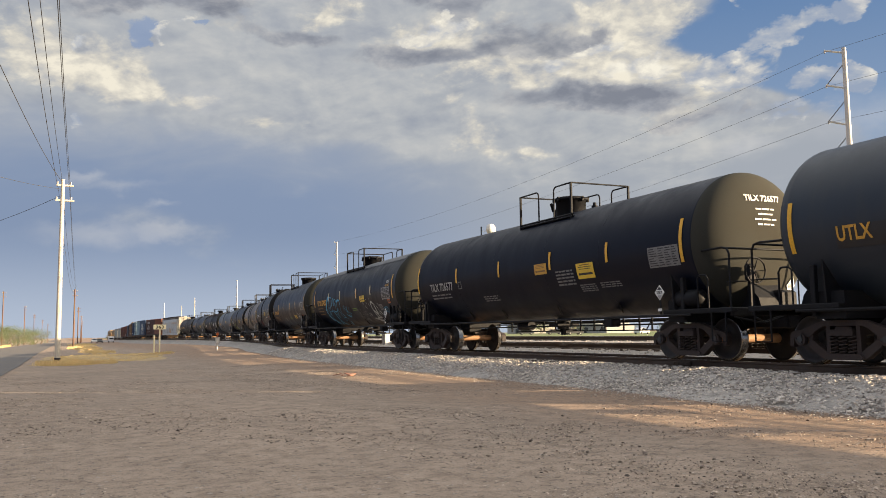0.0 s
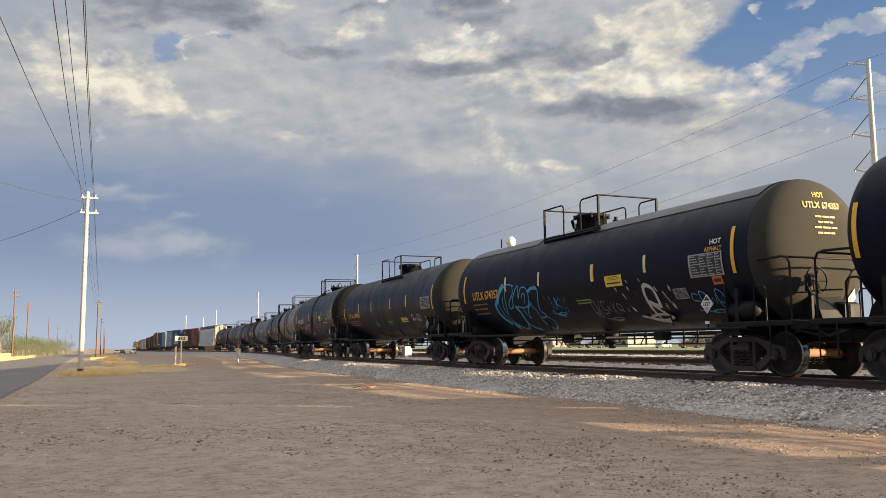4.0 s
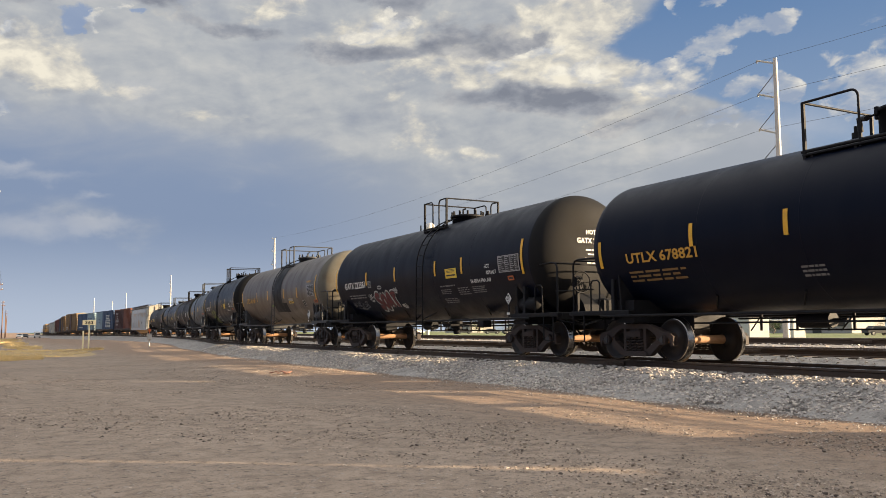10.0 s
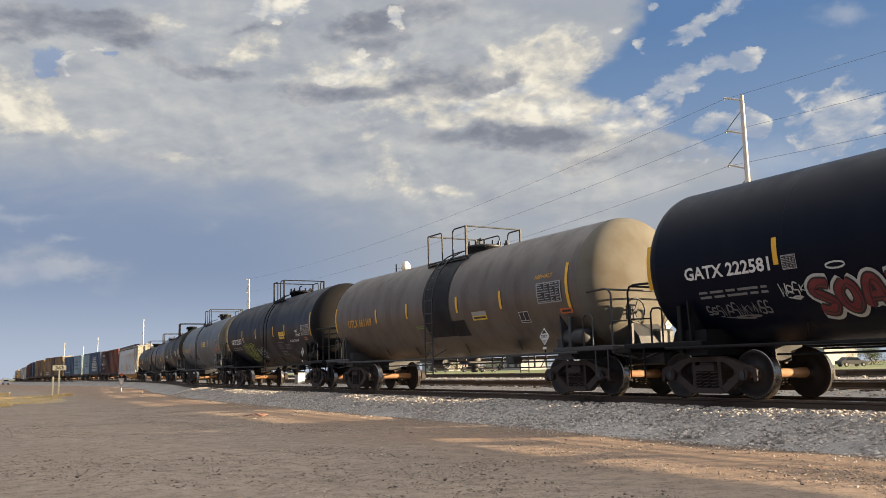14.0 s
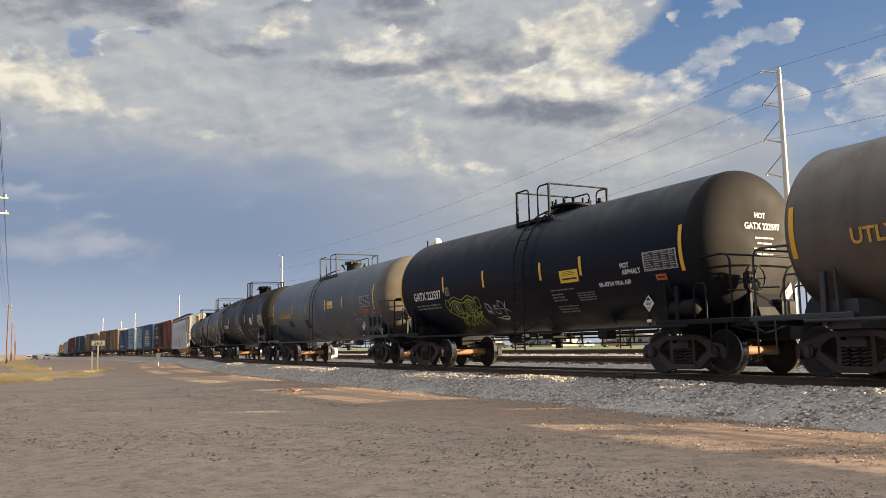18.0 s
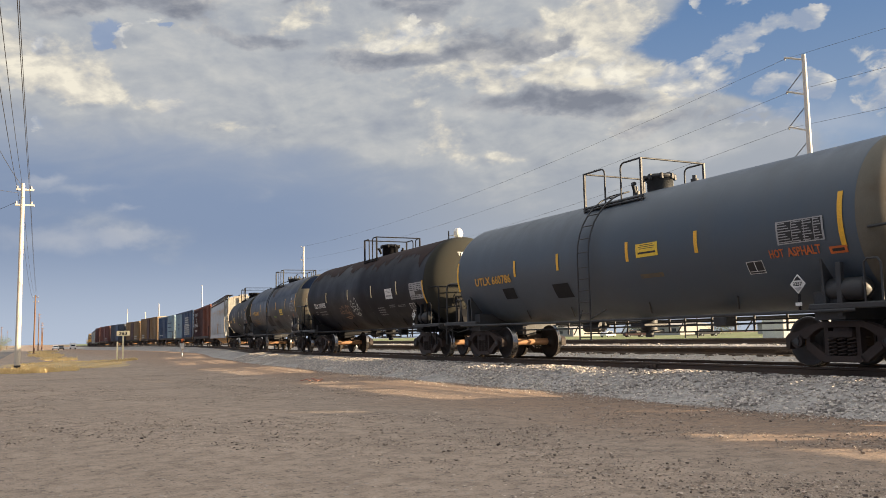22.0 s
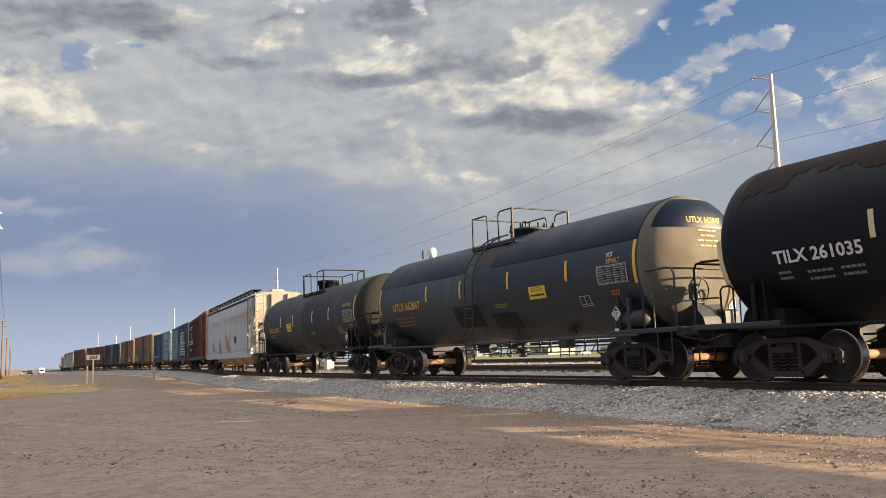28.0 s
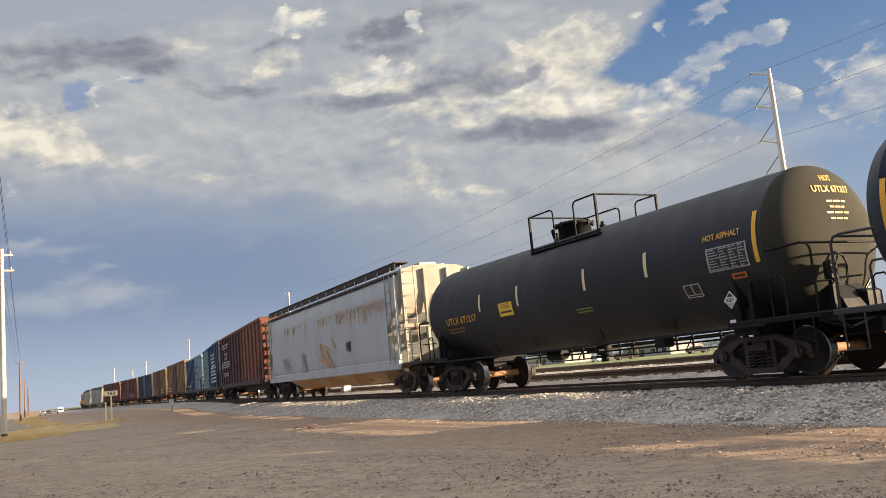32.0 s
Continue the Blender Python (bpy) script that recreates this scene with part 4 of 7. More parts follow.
        m = Mesh().tube([(-1.4, e * (L + 1.75), 0.9), (-0.9, e * (L + 1.95), 0.78), (-0.2, e * (L + 1.95), 0.95)], 0.018)
        m.tube([(0.3, e * (L + 1.8), 0.8), (0.34, e * (L + 2.0), 0.5), (0.3, e * (L + 2.1), 0.62)], 0.03)
        part("uncoupling_lever", m, iron, car)
        for side in (-1, 1):
            m = Mesh()
            x = side * 1.42
            m.tube([(x, e * (L + 1.7), 1.0), (x, e * (L + 1.7), 2.16), (x, e * (L + 1.64), 2.27), (x, e * (L + 1.5), 2.3), (x, e * (L + 0.7), 2.28), (x * 0.98, e * (L + 0.42), 2.22)], 0.024)
            m.tube([(x, e * (L + 0.75), 1.05), (x, e * (L + 0.75), 1.72), (x, e * (L + 0.82), 1.78), (x, e * (L + 1.0), 1.78), (x, e * (L + 1.06), 1.7), (x, e * (L + 1.06), 1.05)], 0.02)
            part("handrail", m, iron, car)
        m = Mesh().tube([(-1.42, e * (L + 1.62), 2.28), (1.42, e * (L + 1.62), 2.28)], 0.022).tube([(-1.42, e * (L + 1.62), 1.6), (-0.9, e * (L + 1.6), 1.62)], 0.016)
        part("cross_handrail", m, iron, car)
        for side in (-1, 1):
            m = Mesh()
            x = side * 1.5
            m.tube([(x, e * (L + 1.62), 1.0), (x, e * (L + 1.62), 0.42), (x, e * (L + 1.22), 0.42), (x, e * (L + 1.22), 1.0)], 0.018)
            part("sill_step", m, iron, car)
    # hand brake at the leading end
    e = -1
    m = Mesh()
    ring = [(-0.55 + 0.27 * cos(i * pi / 10), e * (L + 1.5), 1.85 + 0.27 * sin(i * pi / 10)) for i in range(21)]
    m.tube(ring, 0.018)
    for i in range(5):
        a = i * 2 * pi / 5
        m.tube([(-0.55, e * (L + 1.46), 1.85), (-0.55 + 0.27 * cos(a), e * (L + 1.5), 1.85 + 0.27 * sin(a))], 0.012, 4)
    m.box((-0.55, e * (L + 1.36), 1.82), (0.24, 0.16, 0.36), cut=0.04)
    m.box((-0.55, e * (L + 1.34), 1.35), (0.08, 0.08, 0.7), cut=0.01)
    part("hand_brake", m, iron, car)
    m = Mesh().box((0.35, e * (L + 1.3), 1.28), (0.5, 0.4, 0.36), cut=0.05).cyl((-0.25, e * (L + 1.2), 1.2), (0.1, e * (L + 1.25), 1.25), 0.09, 10)
    part("brake_valve", m, iron, car)
    if reservoir:
        m = Mesh().lathe([(-0.42, 0.0), (-0.41, 0.13), (-0.35, 0.19), (0.35, 0.19), (0.41, 0.13), (0.42, 0.0)], 20, "y", (-1.26, -L - 0.3, 1.32))
        part("air_reservoir", m, GREYIRON if grey_ends else iron, car)
    truck(car, -L)
    truck(car, L)
    ROLLING.append((car, at, L))
    return Side(tank, R, zc, half)

# ---------------------------------------------------------------- writing and paint on the tanks


def letters(text, fat=0.026):
    """The outlines of a text as a flat mesh, scaled to one by one."""
    cu = bpy.data.curves.new("letters", "FONT")
    cu.body, cu.size, cu.resolution_u, cu.offset = text, 1.0, 2, fat
    ob = new("letters", cu)
    bpy.context.view_layer.update()
    me = bpy.data.meshes.new_from_object(ob.evaluated_get(bpy.context.evaluated_depsgraph_get()))
    pts = [v.co.copy() for v in me.vertices]
    faces = [tuple(p.vertices) for p in me.polygons]
    bpy.data.objects.remove(ob)
    bpy.data.curves.remove(cu)
    bpy.data.meshes.remove(me)
    x0, x1 = min(p.x for p in pts), max(p.x for p in pts)
    y0, y1 = min(p.y for p in pts), max(p.y for p in pts)
    return [((p.x - x0) / (x1 - x0), (p.y - y0) / (y1 - y0)) for p in pts], faces


def smooth_line(pts, n=6):
    """A Catmull-Rom line through flat points."""
    out = []
    for i in range(len(pts) - 1):
        p0, p1, p2, p3 = (np.array(pts[min(max(k, 0), len(pts) - 1)]) for k in (i - 1, i, i + 1, i + 2))
        for k in range(n):
            t = k / n
            out.append(tuple(0.5 * (2 * p1 + (p2 - p0) * t + (2 * p0 - 5 * p1 + 4 * p2 - p3) * t * t + (3 * p1 - p0 - 3 * p2 + p3) * t ** 3)))
    return out + [tuple(pts[-1])]


class Side:
    """The side of one tank that faces the lot: u runs to a viewer's right, z up from the rail."""

    def __init__(self, tank, R, zc, half):
        self.tank, self.R, self.zc, self.half = tank, R, zc, half

    def at(self, u, z, off=0.012):
        a = math.asin(max(-0.999, min(0.999, (z - self.zc) / self.R)))
        r = self.R + off
        return (-r * cos(a), -u, self.zc + r * sin(a))

    def sheet(self, m, u, z, w, h, mat=0, off=0.012, n=6):
        pts = [self.at(u + w * (i - 0.5), z + h * (j / n - 0.5), off) for j in range(n + 1) for i in (0, 1)]
        m.add(pts, [(2 * j, 2 * j + 1, 2 * j + 3, 2 * j + 2) for j in range(n)], mat, True)

    def line(self, m, pts, width, mat=0, off=0.013):
        """A sprayed or painted stroke."""
        pv = []
        for i, p in enumerate(pts):
            a, b = np.array(pts[max(i - 1, 0)]), np.array(pts[min(i + 1, len(pts) - 1)])
            d = b - a
            d = d / (np.hypot(*d) + 1e-9)
            k = width * 0.5 * (0.55 if i in (0, len(pts) - 1) else 1.0)
            pv += [self.at(p[0] - d[1] * k, p[1] + d[0] * k, off), self.at(p[0] + d[1] * k, p[1] - d[0] * k, off)]
        m.add(pv, [(2 * i, 2 * i + 1, 2 * i + 3, 2 * i + 2) for i in range(len(pts) - 1)], mat, True)

    def stripe(self, u, z0, z1, mat):
        m = Mesh()
        self.sheet(m, u, (z0 + z1) / 2, 0.10, z1 - z0, n=8)
        part("reflective_stripe", m, mat, self.tank, "yellow reflective stripe" if mat is YELLOW else "faded cream reflective stripe")

    def panel(self, u, z, w, h, kind):
        m = Mesh()
        if kind == "ink":
            self.sheet(m, u, z, w, h)
            return part("paint_patch", m, INK, self.tank, "black painted name bar")
        if kind == "patch":
            self.sheet(m, u, z, w, h, n=8)
            return part("paint_patch", m, PATCH, self.tank, "fresh dark paint patch")
        if kind == "fade":
            self.sheet(m, u, z, w, h)
            return part("paint_patch", m, FAINTGOLD, self.tank, "faded orange lettering bar")
        if kind == "green":
            for k in (-1, 1):
                self.sheet(m, u, z + k * h * 0.3, w, h * 0.28, n=2)
            return part("green_stripe_label", m, GREEN, self.tank, "green striped label")
        if kind == "dull":
            for k in (-1, 1):
                self.sheet(m, u + k * w * 0.45, z, w * 0.09, h)
                self.sheet(m, u, z + k * h * 0.45, w * 0.8, h * 0.08, n=1)
            return part("plate_mark", m, DULL, self.tank, "faded square stencil")
        plate, bars = {"yellow": (LEMON, INK), "orangeyellow": (GOLD, DULLGOLD), "orange": (ORANGE, INK), "data": (INK, PANELGREY), "dulldata": (DULL, INK), "table": (INK, PANELGREY),
                       "sq": (INK, WHITE), "whitepanel": (WHITE, PANELGREY), "bigdata": (PANELGREY, INK), "paleyellow": (LEMON, INK)}[kind]
        self.sheet(m, u, z, w, h, 0)
        if kind in ("data", "sq"):
            for k in (-1, 1):
                self.sheet(m, u + k * w * 0.48, z, w * 0.04, h, 1, 0.015)
                self.sheet(m, u, z + k * h * 0.47, w, h * 0.05, 1, 0.015, 1)
        if kind == "sq":
            self.sheet(m, u, z + h * 0.08, w * 0.05, h * 0.8, 1, 0.015)
            self.sheet(m, u, z - h * 0.3, w * 0.9, h * 0.05, 1, 0.015, 1)
        elif kind in ("data", "dulldata", "bigdata"):
            n = 8
            if kind == "data":
                for k in (-0.16, 0.1, 0.3):
                    self.sheet(m, u + k * w, z, w * 0.012, h, 1, 0.0145)
            for j in range(n):
                zz = z + h * (0.40 - 0.80 * j / (n - 1))
                if kind == "bigdata" and j in (4, 5):
                    self.sheet(m, u + w * 0.18, zz, w * 0.55, h * 0.12, 1, 0.015, 1)
                    continue
                x = -0.46
                for k, ww in enumerate((0.30, 0.20, 0.22, 0.16)):
                    full = 0.55 + 0.4 * ((j * 5 + k * 3) % 4) / 3
                    self.sheet(m, u + w * (x + ww * full / 2), zz, w * ww * full, h * (0.04 if kind == "data" else 0.045), 1, 0.015, 1)
                    x += ww + 0.012
        elif kind == "orange":
            self.sheet(m, u, z, w * 0.7, h * 0.4, 1, 0.015, 1)
        elif kind == "paleyellow":
            self.sheet(m, u, z + h * 0.25, w * 0.98, h * 0.46, 2, 0.014, 2)
            self.sheet(m, u, z - h * 0.22, w * 0.85, h * 0.22, 1, 0.016, 1)
        else:
            for j, (zz, hh) in enumerate(((0.38, 0.045), (0.25, 0.04), (0.12, 0.04), (-0.2, 0.14))):
                self.sheet(m, u, z + h * zz, w * (0.6, 0.75, 0.66, 0.8)[j], h * hh, 1, 0.015, 1)
        names = {"yellow": "yellow emergency notice panel", "orangeyellow": "dull orange notice panel", "orange": "orange hazard number panel", "data": "white bordered data panel",
                 "dulldata": "faded grey data panel", "sq": "white outlined square stencil", "whitepanel": "white notice panel", "bigdata": "pale data panel with black bar",
                 "paleyellow": "half painted yellow notice panel"}
        return part("notice_panel", m, [plate, bars, PANELGREY], self.tank, names[kind])

    def lines(self, u, z, w, h, n, mat=None):
        rng = random.Random(int(u * 100) + n)
        for j in range(n):
            m = Mesh()
            zz = z + (h * (0.5 - (j + 0.5) / n) if n > 1 else 0)
            x = 0.0
            while x < 0.92:
                k = min(rng.uniform(0.1, 0.3), 1.0 - x)
                self.sheet(m, u - w / 2 + w * (x + k / 2), zz, w * k, min(0.045, h / n * 0.5), 0, 0.012, 1)
                x += k + 0.04
            part("stencil_line", m, mat or DULL, self.tank, "small faded stencilled line")

    def word(self, text, u, z, w, h, mat):
        pts, faces = letters(text)
        m = Mesh().add([self.at(u + a * w, z - h / 2 + b * h, 0.021) for a, b in pts], faces)
        part("lettering", m, mat, self.tank)

    def placard(self, u, z, r, mat=None):
        """A diamond plate on a short post at the side sill."""
        x, u = -1.5, u + 0.3
        k = r * 0.95
        holder = Mesh().box((x + 0.02, -u, (z - r + 1.0) / 2), (0.02, 0.05, max(0.1, z - r - 1.0)), cut=0.004).box((x - 0.002, -u, 1.1), (0.012, 0.13, 0.06), 1)
        part("placard_post", holder, [BLACKIRON, WHITE], self.tank)
        m = Mesh().prism([(-u, z + r), (-u - k, z), (-u, z - r), (-u + k, z)], x, x + 0.012)
        if mat is None:
            m.add([(x - 0.004, -a, b) for a, b in ((u, z + r * 0.82), (u - k * 0.5, z + r * 0.36), (u + k * 0.5, z + r * 0.36))], [(0, 1, 2)], 1)
            m.add([(x - 0.004, -a, b) for a, b in ((u, z - r * 0.82), (u - k * 0.5, z - r * 0.36), (u + k * 0.5, z - r * 0.36))], [(0, 1, 2)], 2)
            pts, faces = letters("3257")
            m.add([(x - 0.006, -(u - k * 0.6 + a * k * 1.2), z - r * 0.2 + b * r * 0.4) for a, b in pts], faces, 1)
        part("placard", m, [mat or WHITE, INK, PANELGREY], self.tank, "white diamond hazard placard" if mat is None else "faded placard holder")

    def flat(self, m, poly, mat, off):
        m.add([self.at(a, b, off) for a, b in poly], [tuple(range(len(poly)))], mat)

    def scrawl(self, u, z, w, h, mat, seed):
        """A sprayed tag: joined loops and strokes."""
        rng = random.Random(seed * 17 + 3)
        m = Mesh()
        n = max(4, int(w / h * 2.6))
        thick = 0.06 if h > 1.0 else 0.034 if h > 0.6 else 0.026
        for k in range(n):
            x0, c = -0.5 + (k + 0.08) / n, 0.95 / n
            top, low = rng.uniform(0.18, 0.5), rng.uniform(-0.42, -0.12)
            kind = rng.randrange(4)
            if kind == 0:
                pts = [(x0, top), (x0 + c * 0.25, low), (x0 + c * 0.5, top * 0.5), (x0 + c * 0.75, low), (x0 + c * 1.05, top)]
            elif kind == 1:
                pts = smooth_line([(x0 + c * 0.9, top * 0.8), (x0 + c * 0.3, top), (x0 + c * 0.1, 0.05), (x0 + c * 0.8, -0.02), (x0 + c * 0.7, low), (x0 - c * 0.05, low * 0.9)])
            elif kind == 2:
                pts = smooth_line([(x0 + c * 0.1, low), (x0 + c * 0.2, top), (x0 + c * 0.9, top * 0.7), (x0 + c * 0.85, low * 0.4), (x0 + c * 0.25, low * 0.2), (x0 + c * 1.0, low)])
            else:
                pts = [(x0 + c * 0.1, top), (x0 + c * 0.2, low), (x0 + c * 0.15, 0.05), (x0 + c * 0.95, top), (x0 + c * 0.2, 0.03), (x0 + c * 1.1, low)]
            for layer in (0, 1) if h > 1.0 else (0,):
                self.line(m, [(u + (a + 0.012 * layer) * w, z + (b - 0.03 * layer) * h) for a, b in pts], thick * rng.uniform(0.8, 1.25), 0, 0.012 + 0.0012 * k + 0.0006 * layer)
        swoosh = [(-0.25, -0.36), (0.1, -0.46), (0.3, -0.4), (0.1, -0.34), (-0.1, -0.42), (0.2, -0.52)]
        self.line(m, smooth_line([(u + a * w, z + b * h) for a, b in swoosh]), thick * 0.9, 0, 0.025)
        part("graffiti", m, mat, self.tank, "sprayed graffiti tag")

    def strokes(self, u0, z0, w, h, rows, mat, off=0.013):
        """Sprayed lines; rows: (width, points across and up in hundredths of w and h)."""
        m = Mesh()
        for k, (width, pts) in enumerate(rows):
            self.line(m, [(u0 + a * w / 100, z0 + b * h / 100) for a, b in smooth_line(pts, 5)], width, 0, off + 0.0006 * k)
        part("graffiti", m, mat, self.tank, "cyan sprayed outline letters")

    def block_letters(self, u, z, w, h, mat, shapes):
        """Fat sprayed letters drawn as thick strokes: a pale halo, a dark rim and a coloured core."""
        m = Mesh()
        n = len(shapes)
        for mat_i, width, off in ((1, 0.30, 0.014), (2, 0.20, 0.019), (0, 0.135, 0.024), (2, 0.02, 0.029)):
            for k, strokes in enumerate(shapes):
                for q, pts in enumerate(strokes):
                    path = [(u - w / 2 + w * (k + 0.5 + a * 0.9) / n, z + b * h) for a, b in smooth_line(pts, 5)]
                    if mat_i == 2 and width < 0.1:
                        path = [(a + 0.03, b - 0.03) for a, b in path]
                    self.line(m, path, width, mat_i, off + 0.0002 * (4 * k + q))
        ring = [(u - w * 0.16 + 0.17 * cos(a * 0.5), z + h * 0.92 + 0.05 * sin(a * 0.5)) for a in range(14)]
        self.line(m, ring, 0.03, 1)
        part("graffiti", m, [mat, PALESPRAY, INK], self.tank, "dark red bubble graffiti with pale outline")

    def face_doodle(self, u, z, w, h, mat, seed):
        m = Mesh()
        rng = random.Random(4)
        for k in range(110):
            x, y = rng.uniform(-0.34, 0.36), rng.uniform(-0.62, -0.12)
            self.line(m, [(u + x * w, z + y * h), (u + (x + rng.uniform(0.02, 0.08)) * w, z + (y + rng.uniform(0.05, 0.16)) * h)], 0.035, 0, 0.011 + 0.00005 * k)
        for cx in (-0.2, 0.18):
            for r in (0.135, 0.085):
                self.line(m, [(u + (cx + r * cos(a * 0.35)) * w, z + (0.1 + 1.7 * r * sin(a * 0.35)) * h) for a in range(19)], 0.035, 0, 0.016)
            self.line(m, [(u + (cx + 0.03 * cos(a * 0.7)) * w, z + (0.1 + 0.06 * sin(a * 0.7)) * h) for a in range(10)], 0.03, 1, 0.018)
        for y in (0.42, 0.3):
            self.line(m, smooth_line([(u + a * w, z + (b + y - 0.4) * h) for a, b in ((-0.42, 0.3), (-0.22, 0.46), (0.0, 0.34), (0.2, 0.46), (0.4, 0.3))]), 0.03, 0, 0.019)
        for cx in (-0.45, 0.42):
            self.line(m, [(u + (cx + 0.07 * cos(a * 0.4)) * w, z + (0.2 + 0.2 * sin(a * 0.4)) * h) for a in range(17)], 0.035, 0, 0.017)
        self.line(m, smooth_line([(u - 0.5 * w, z), (u - 0.4 * w, z - 0.12 * h), (u - 0.2 * w, z - 0.3 * h), (u, z - 0.22 * h), (u + 0.2 * w, z - 0.3 * h), (u + 0.45 * w, z - 0.1 * h)]), 0.04, 0, 0.018)
        part("graffiti", m, [mat, PALESPRAY], self.tank, "lime green and pale sprayed graffiti")

    def top_band(self, u0, u1, deg, mat, label):
        """Another colour over the back of the tank, from deg above the middle up and over."""
        m = Mesh()
        r = self.R + 0.014
        n = 72
        pts = []
        for j in range(n + 1):
            a = radians(deg + (180 - 2 * deg) * j / n)
            for u in (u0, u1):
                pts.append((-r * cos(a), -u, self.zc + r * sin(a)))
        m.add(pts, [(2 * j, 2 * j + 1, 2 * j + 3, 2 * j + 2) for j in range(n)], 0, True)
        part("paint_band", m, mat, self.tank, label)

    def wavy_band(self, u0, u1, deg, amp, mat, label, seed=0.0):
        """Faded paint over the back of the tank with a ragged lower edge."""
        m = Mesh()
        r, n, cols = self.R + 0.0095, 30, 190
        for i in range(cols + 1):
            u = u0 + (u1 - u0) * i / cols
            low = deg + amp * (noise.noise((u * 0.7, seed, 1)) + 0.7 * noise.noise((u * 2.3, seed, 4)) + 0.4 * noise.noise((u * 6.5, seed, 7)) + 0.2 * noise.noise((u * 15.0, seed, 9)))
            for j in range(n + 1):
                a = radians(low + (100 - low) * j / n)
                m.v.append((-r * cos(a), -u, self.zc + r * sin(a)))
        for i in range(cols):
            for j in range(n):
                k = i * (n + 1) + j
                m.f.append((k, k + n + 1, k + n + 2, k + 1))
                m.m.append(0)
                m.s.append(True)
        part("paint_band", m, mat, self.tank, label)

    def head_at(self, x, z, off=0.012):
        q = min(0.995, ((x / self.R) ** 2 + ((z - self.zc) / self.R) ** 2))
        return (x, -(self.half + bulge(sqrt(q))) - off, z)

    def head_cap(self, z0, z1, mat, label, wide=1.0):
        """Another colour across the leading head between two heights."""
        m = Mesh()
        n = 26
        rows = []
        for j in range(n + 1):
            z = (z0 + z1) / 2 - (z1 - z0) / 2 * cos(pi * j / n)
            r = wide * sqrt(max(0.0001, self.R ** 2 * 0.985 - (z - self.zc) ** 2))
            rows += [self.head_at(r * sin(pi / 2 * (2 * i / 16 - 1)), z, 0.004) for i in range(17)]
        m.add(rows, [(j * 17 + i, j * 17 + i + 1, (j + 1) * 17 + i + 1, (j + 1) * 17 + i) for j in range(n) for i in range(16)], 0, True)
        part("paint_band", m, mat, self.tank, label)

    def head_word(self, text, x, z, w, h, mat):
        pts, faces = letters(text)
        part("lettering", Mesh().add([self.head_at(x + (a - 0.5) * w, z + (b - 0.5) * h) for a, b in pts], faces), mat, self.tank)

    def head_bars(self, x, z, n, mat):
        m = Mesh()
        for j in range(n):
            w = (0.52, 0.4, 0.6, 0.46)[j % 4]
            for a, b in ((0.0, 0.3), (0.36, 0.72), (0.78, 1.0)):
                c = [(x + w * (q - 0.5), z - j * 0.11 - h) for q, h in ((a, 0), (b, 0), (b, 0.034), (a, 0.034))]
                m.add([self.head_at(*p) for p in c], [(0, 1, 2, 3)])
        part("stencil_lines", m, mat, self.tank, "small stencilled lines on the tank head")

    def head_placard(self, x, z, r=0.19):
        m = Mesh().add([self.head_at(a, b, 0.03) for a, b in ((x, z + r), (x - r, z), (x, z - r), (x + r, z))], [(0, 1, 2, 3)])
        m.add([self.head_at(a, b, 0.034) for a, b in ((x - r * 0.5, z + 0.03), (x + r * 0.5, z + 0.03), (x + r * 0.5, z - 0.04), (x - r * 0.5, z - 0.04))], [(0, 1, 2, 3)], 1)
        part("placard", m, [WHITE, PANELGREY], self.tank, "white diamond hazard placard")


# Lighter grey for the top band of one tank.
TOPGREY = material("grey_top_band", (0.095, 0.097, 0.104), 0.5, dirt=(0.13, 0.127, 0.122), dirt_amount=0.5, scale=0.8, grain=90, bump=0.04)
TOPBLUE = material("dark_blue_top_paint", (0.0040, 0.0100, 0.0290), 0.34, dirt=(0.007, 0.014, 0.032), dirt_amount=0.5, scale=0.8, grain=90, bump=0.03, spec=0.13)
# Olive and tan head colours mix dust with sunlight put into the paint.
SUNLITOLIVE = material("sunlit_dusty_olive", (0.039, 0.039, 0.033), 0.85, dirt=(0.047, 0.043, 0.034), dirt_amount=0.6, scale=1.2, grain=60, bump=0.04, spec=0.12)
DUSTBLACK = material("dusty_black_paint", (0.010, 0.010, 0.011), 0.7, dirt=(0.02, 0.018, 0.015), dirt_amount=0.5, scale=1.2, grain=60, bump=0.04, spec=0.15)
SUNLITTAN = material("sunlit_dusty_tan", (0.13, 0.12, 0.095), 0.85, dirt=(0.10, 0.075, 0.05), dirt_amount=0.6, scale=1.4, grain=60, bump=0.05)
FADEDTOP = material("faded_brown_paint", (0.034, 0.022, 0.021), 0.8, dirt=(0.050, 0.034, 0.031), dirt_amount=0.7, scale=1.6, grain=60, bump=0.04, spots=(0.018, 0.014, 0.016), spec=0.15)
RUSTWASH = material("rust_wash", (0.042, 0.044, 0.047), 0.6, dirt=(0.075, 0.040, 0.026), dirt_amount=0.9, scale=1.1, grain=60, bump=0.05, spots=(0.06, 0.036, 0.026), spec=0.3)


def head_marks(c, name, mat, hot=True, low=0.0):
    z = c.zc - low
    if hot:
        c.head_word("HOT", 0.0, z + 1.12, 0.3, 0.12, mat)
    c.head_word(name, 0.05, z + 0.9, 1.0, 0.14, mat)
    c.head_bars(0.08, z + 0.68, 4, mat)
    c.head_placard(0.85, c.zc - 0.95)


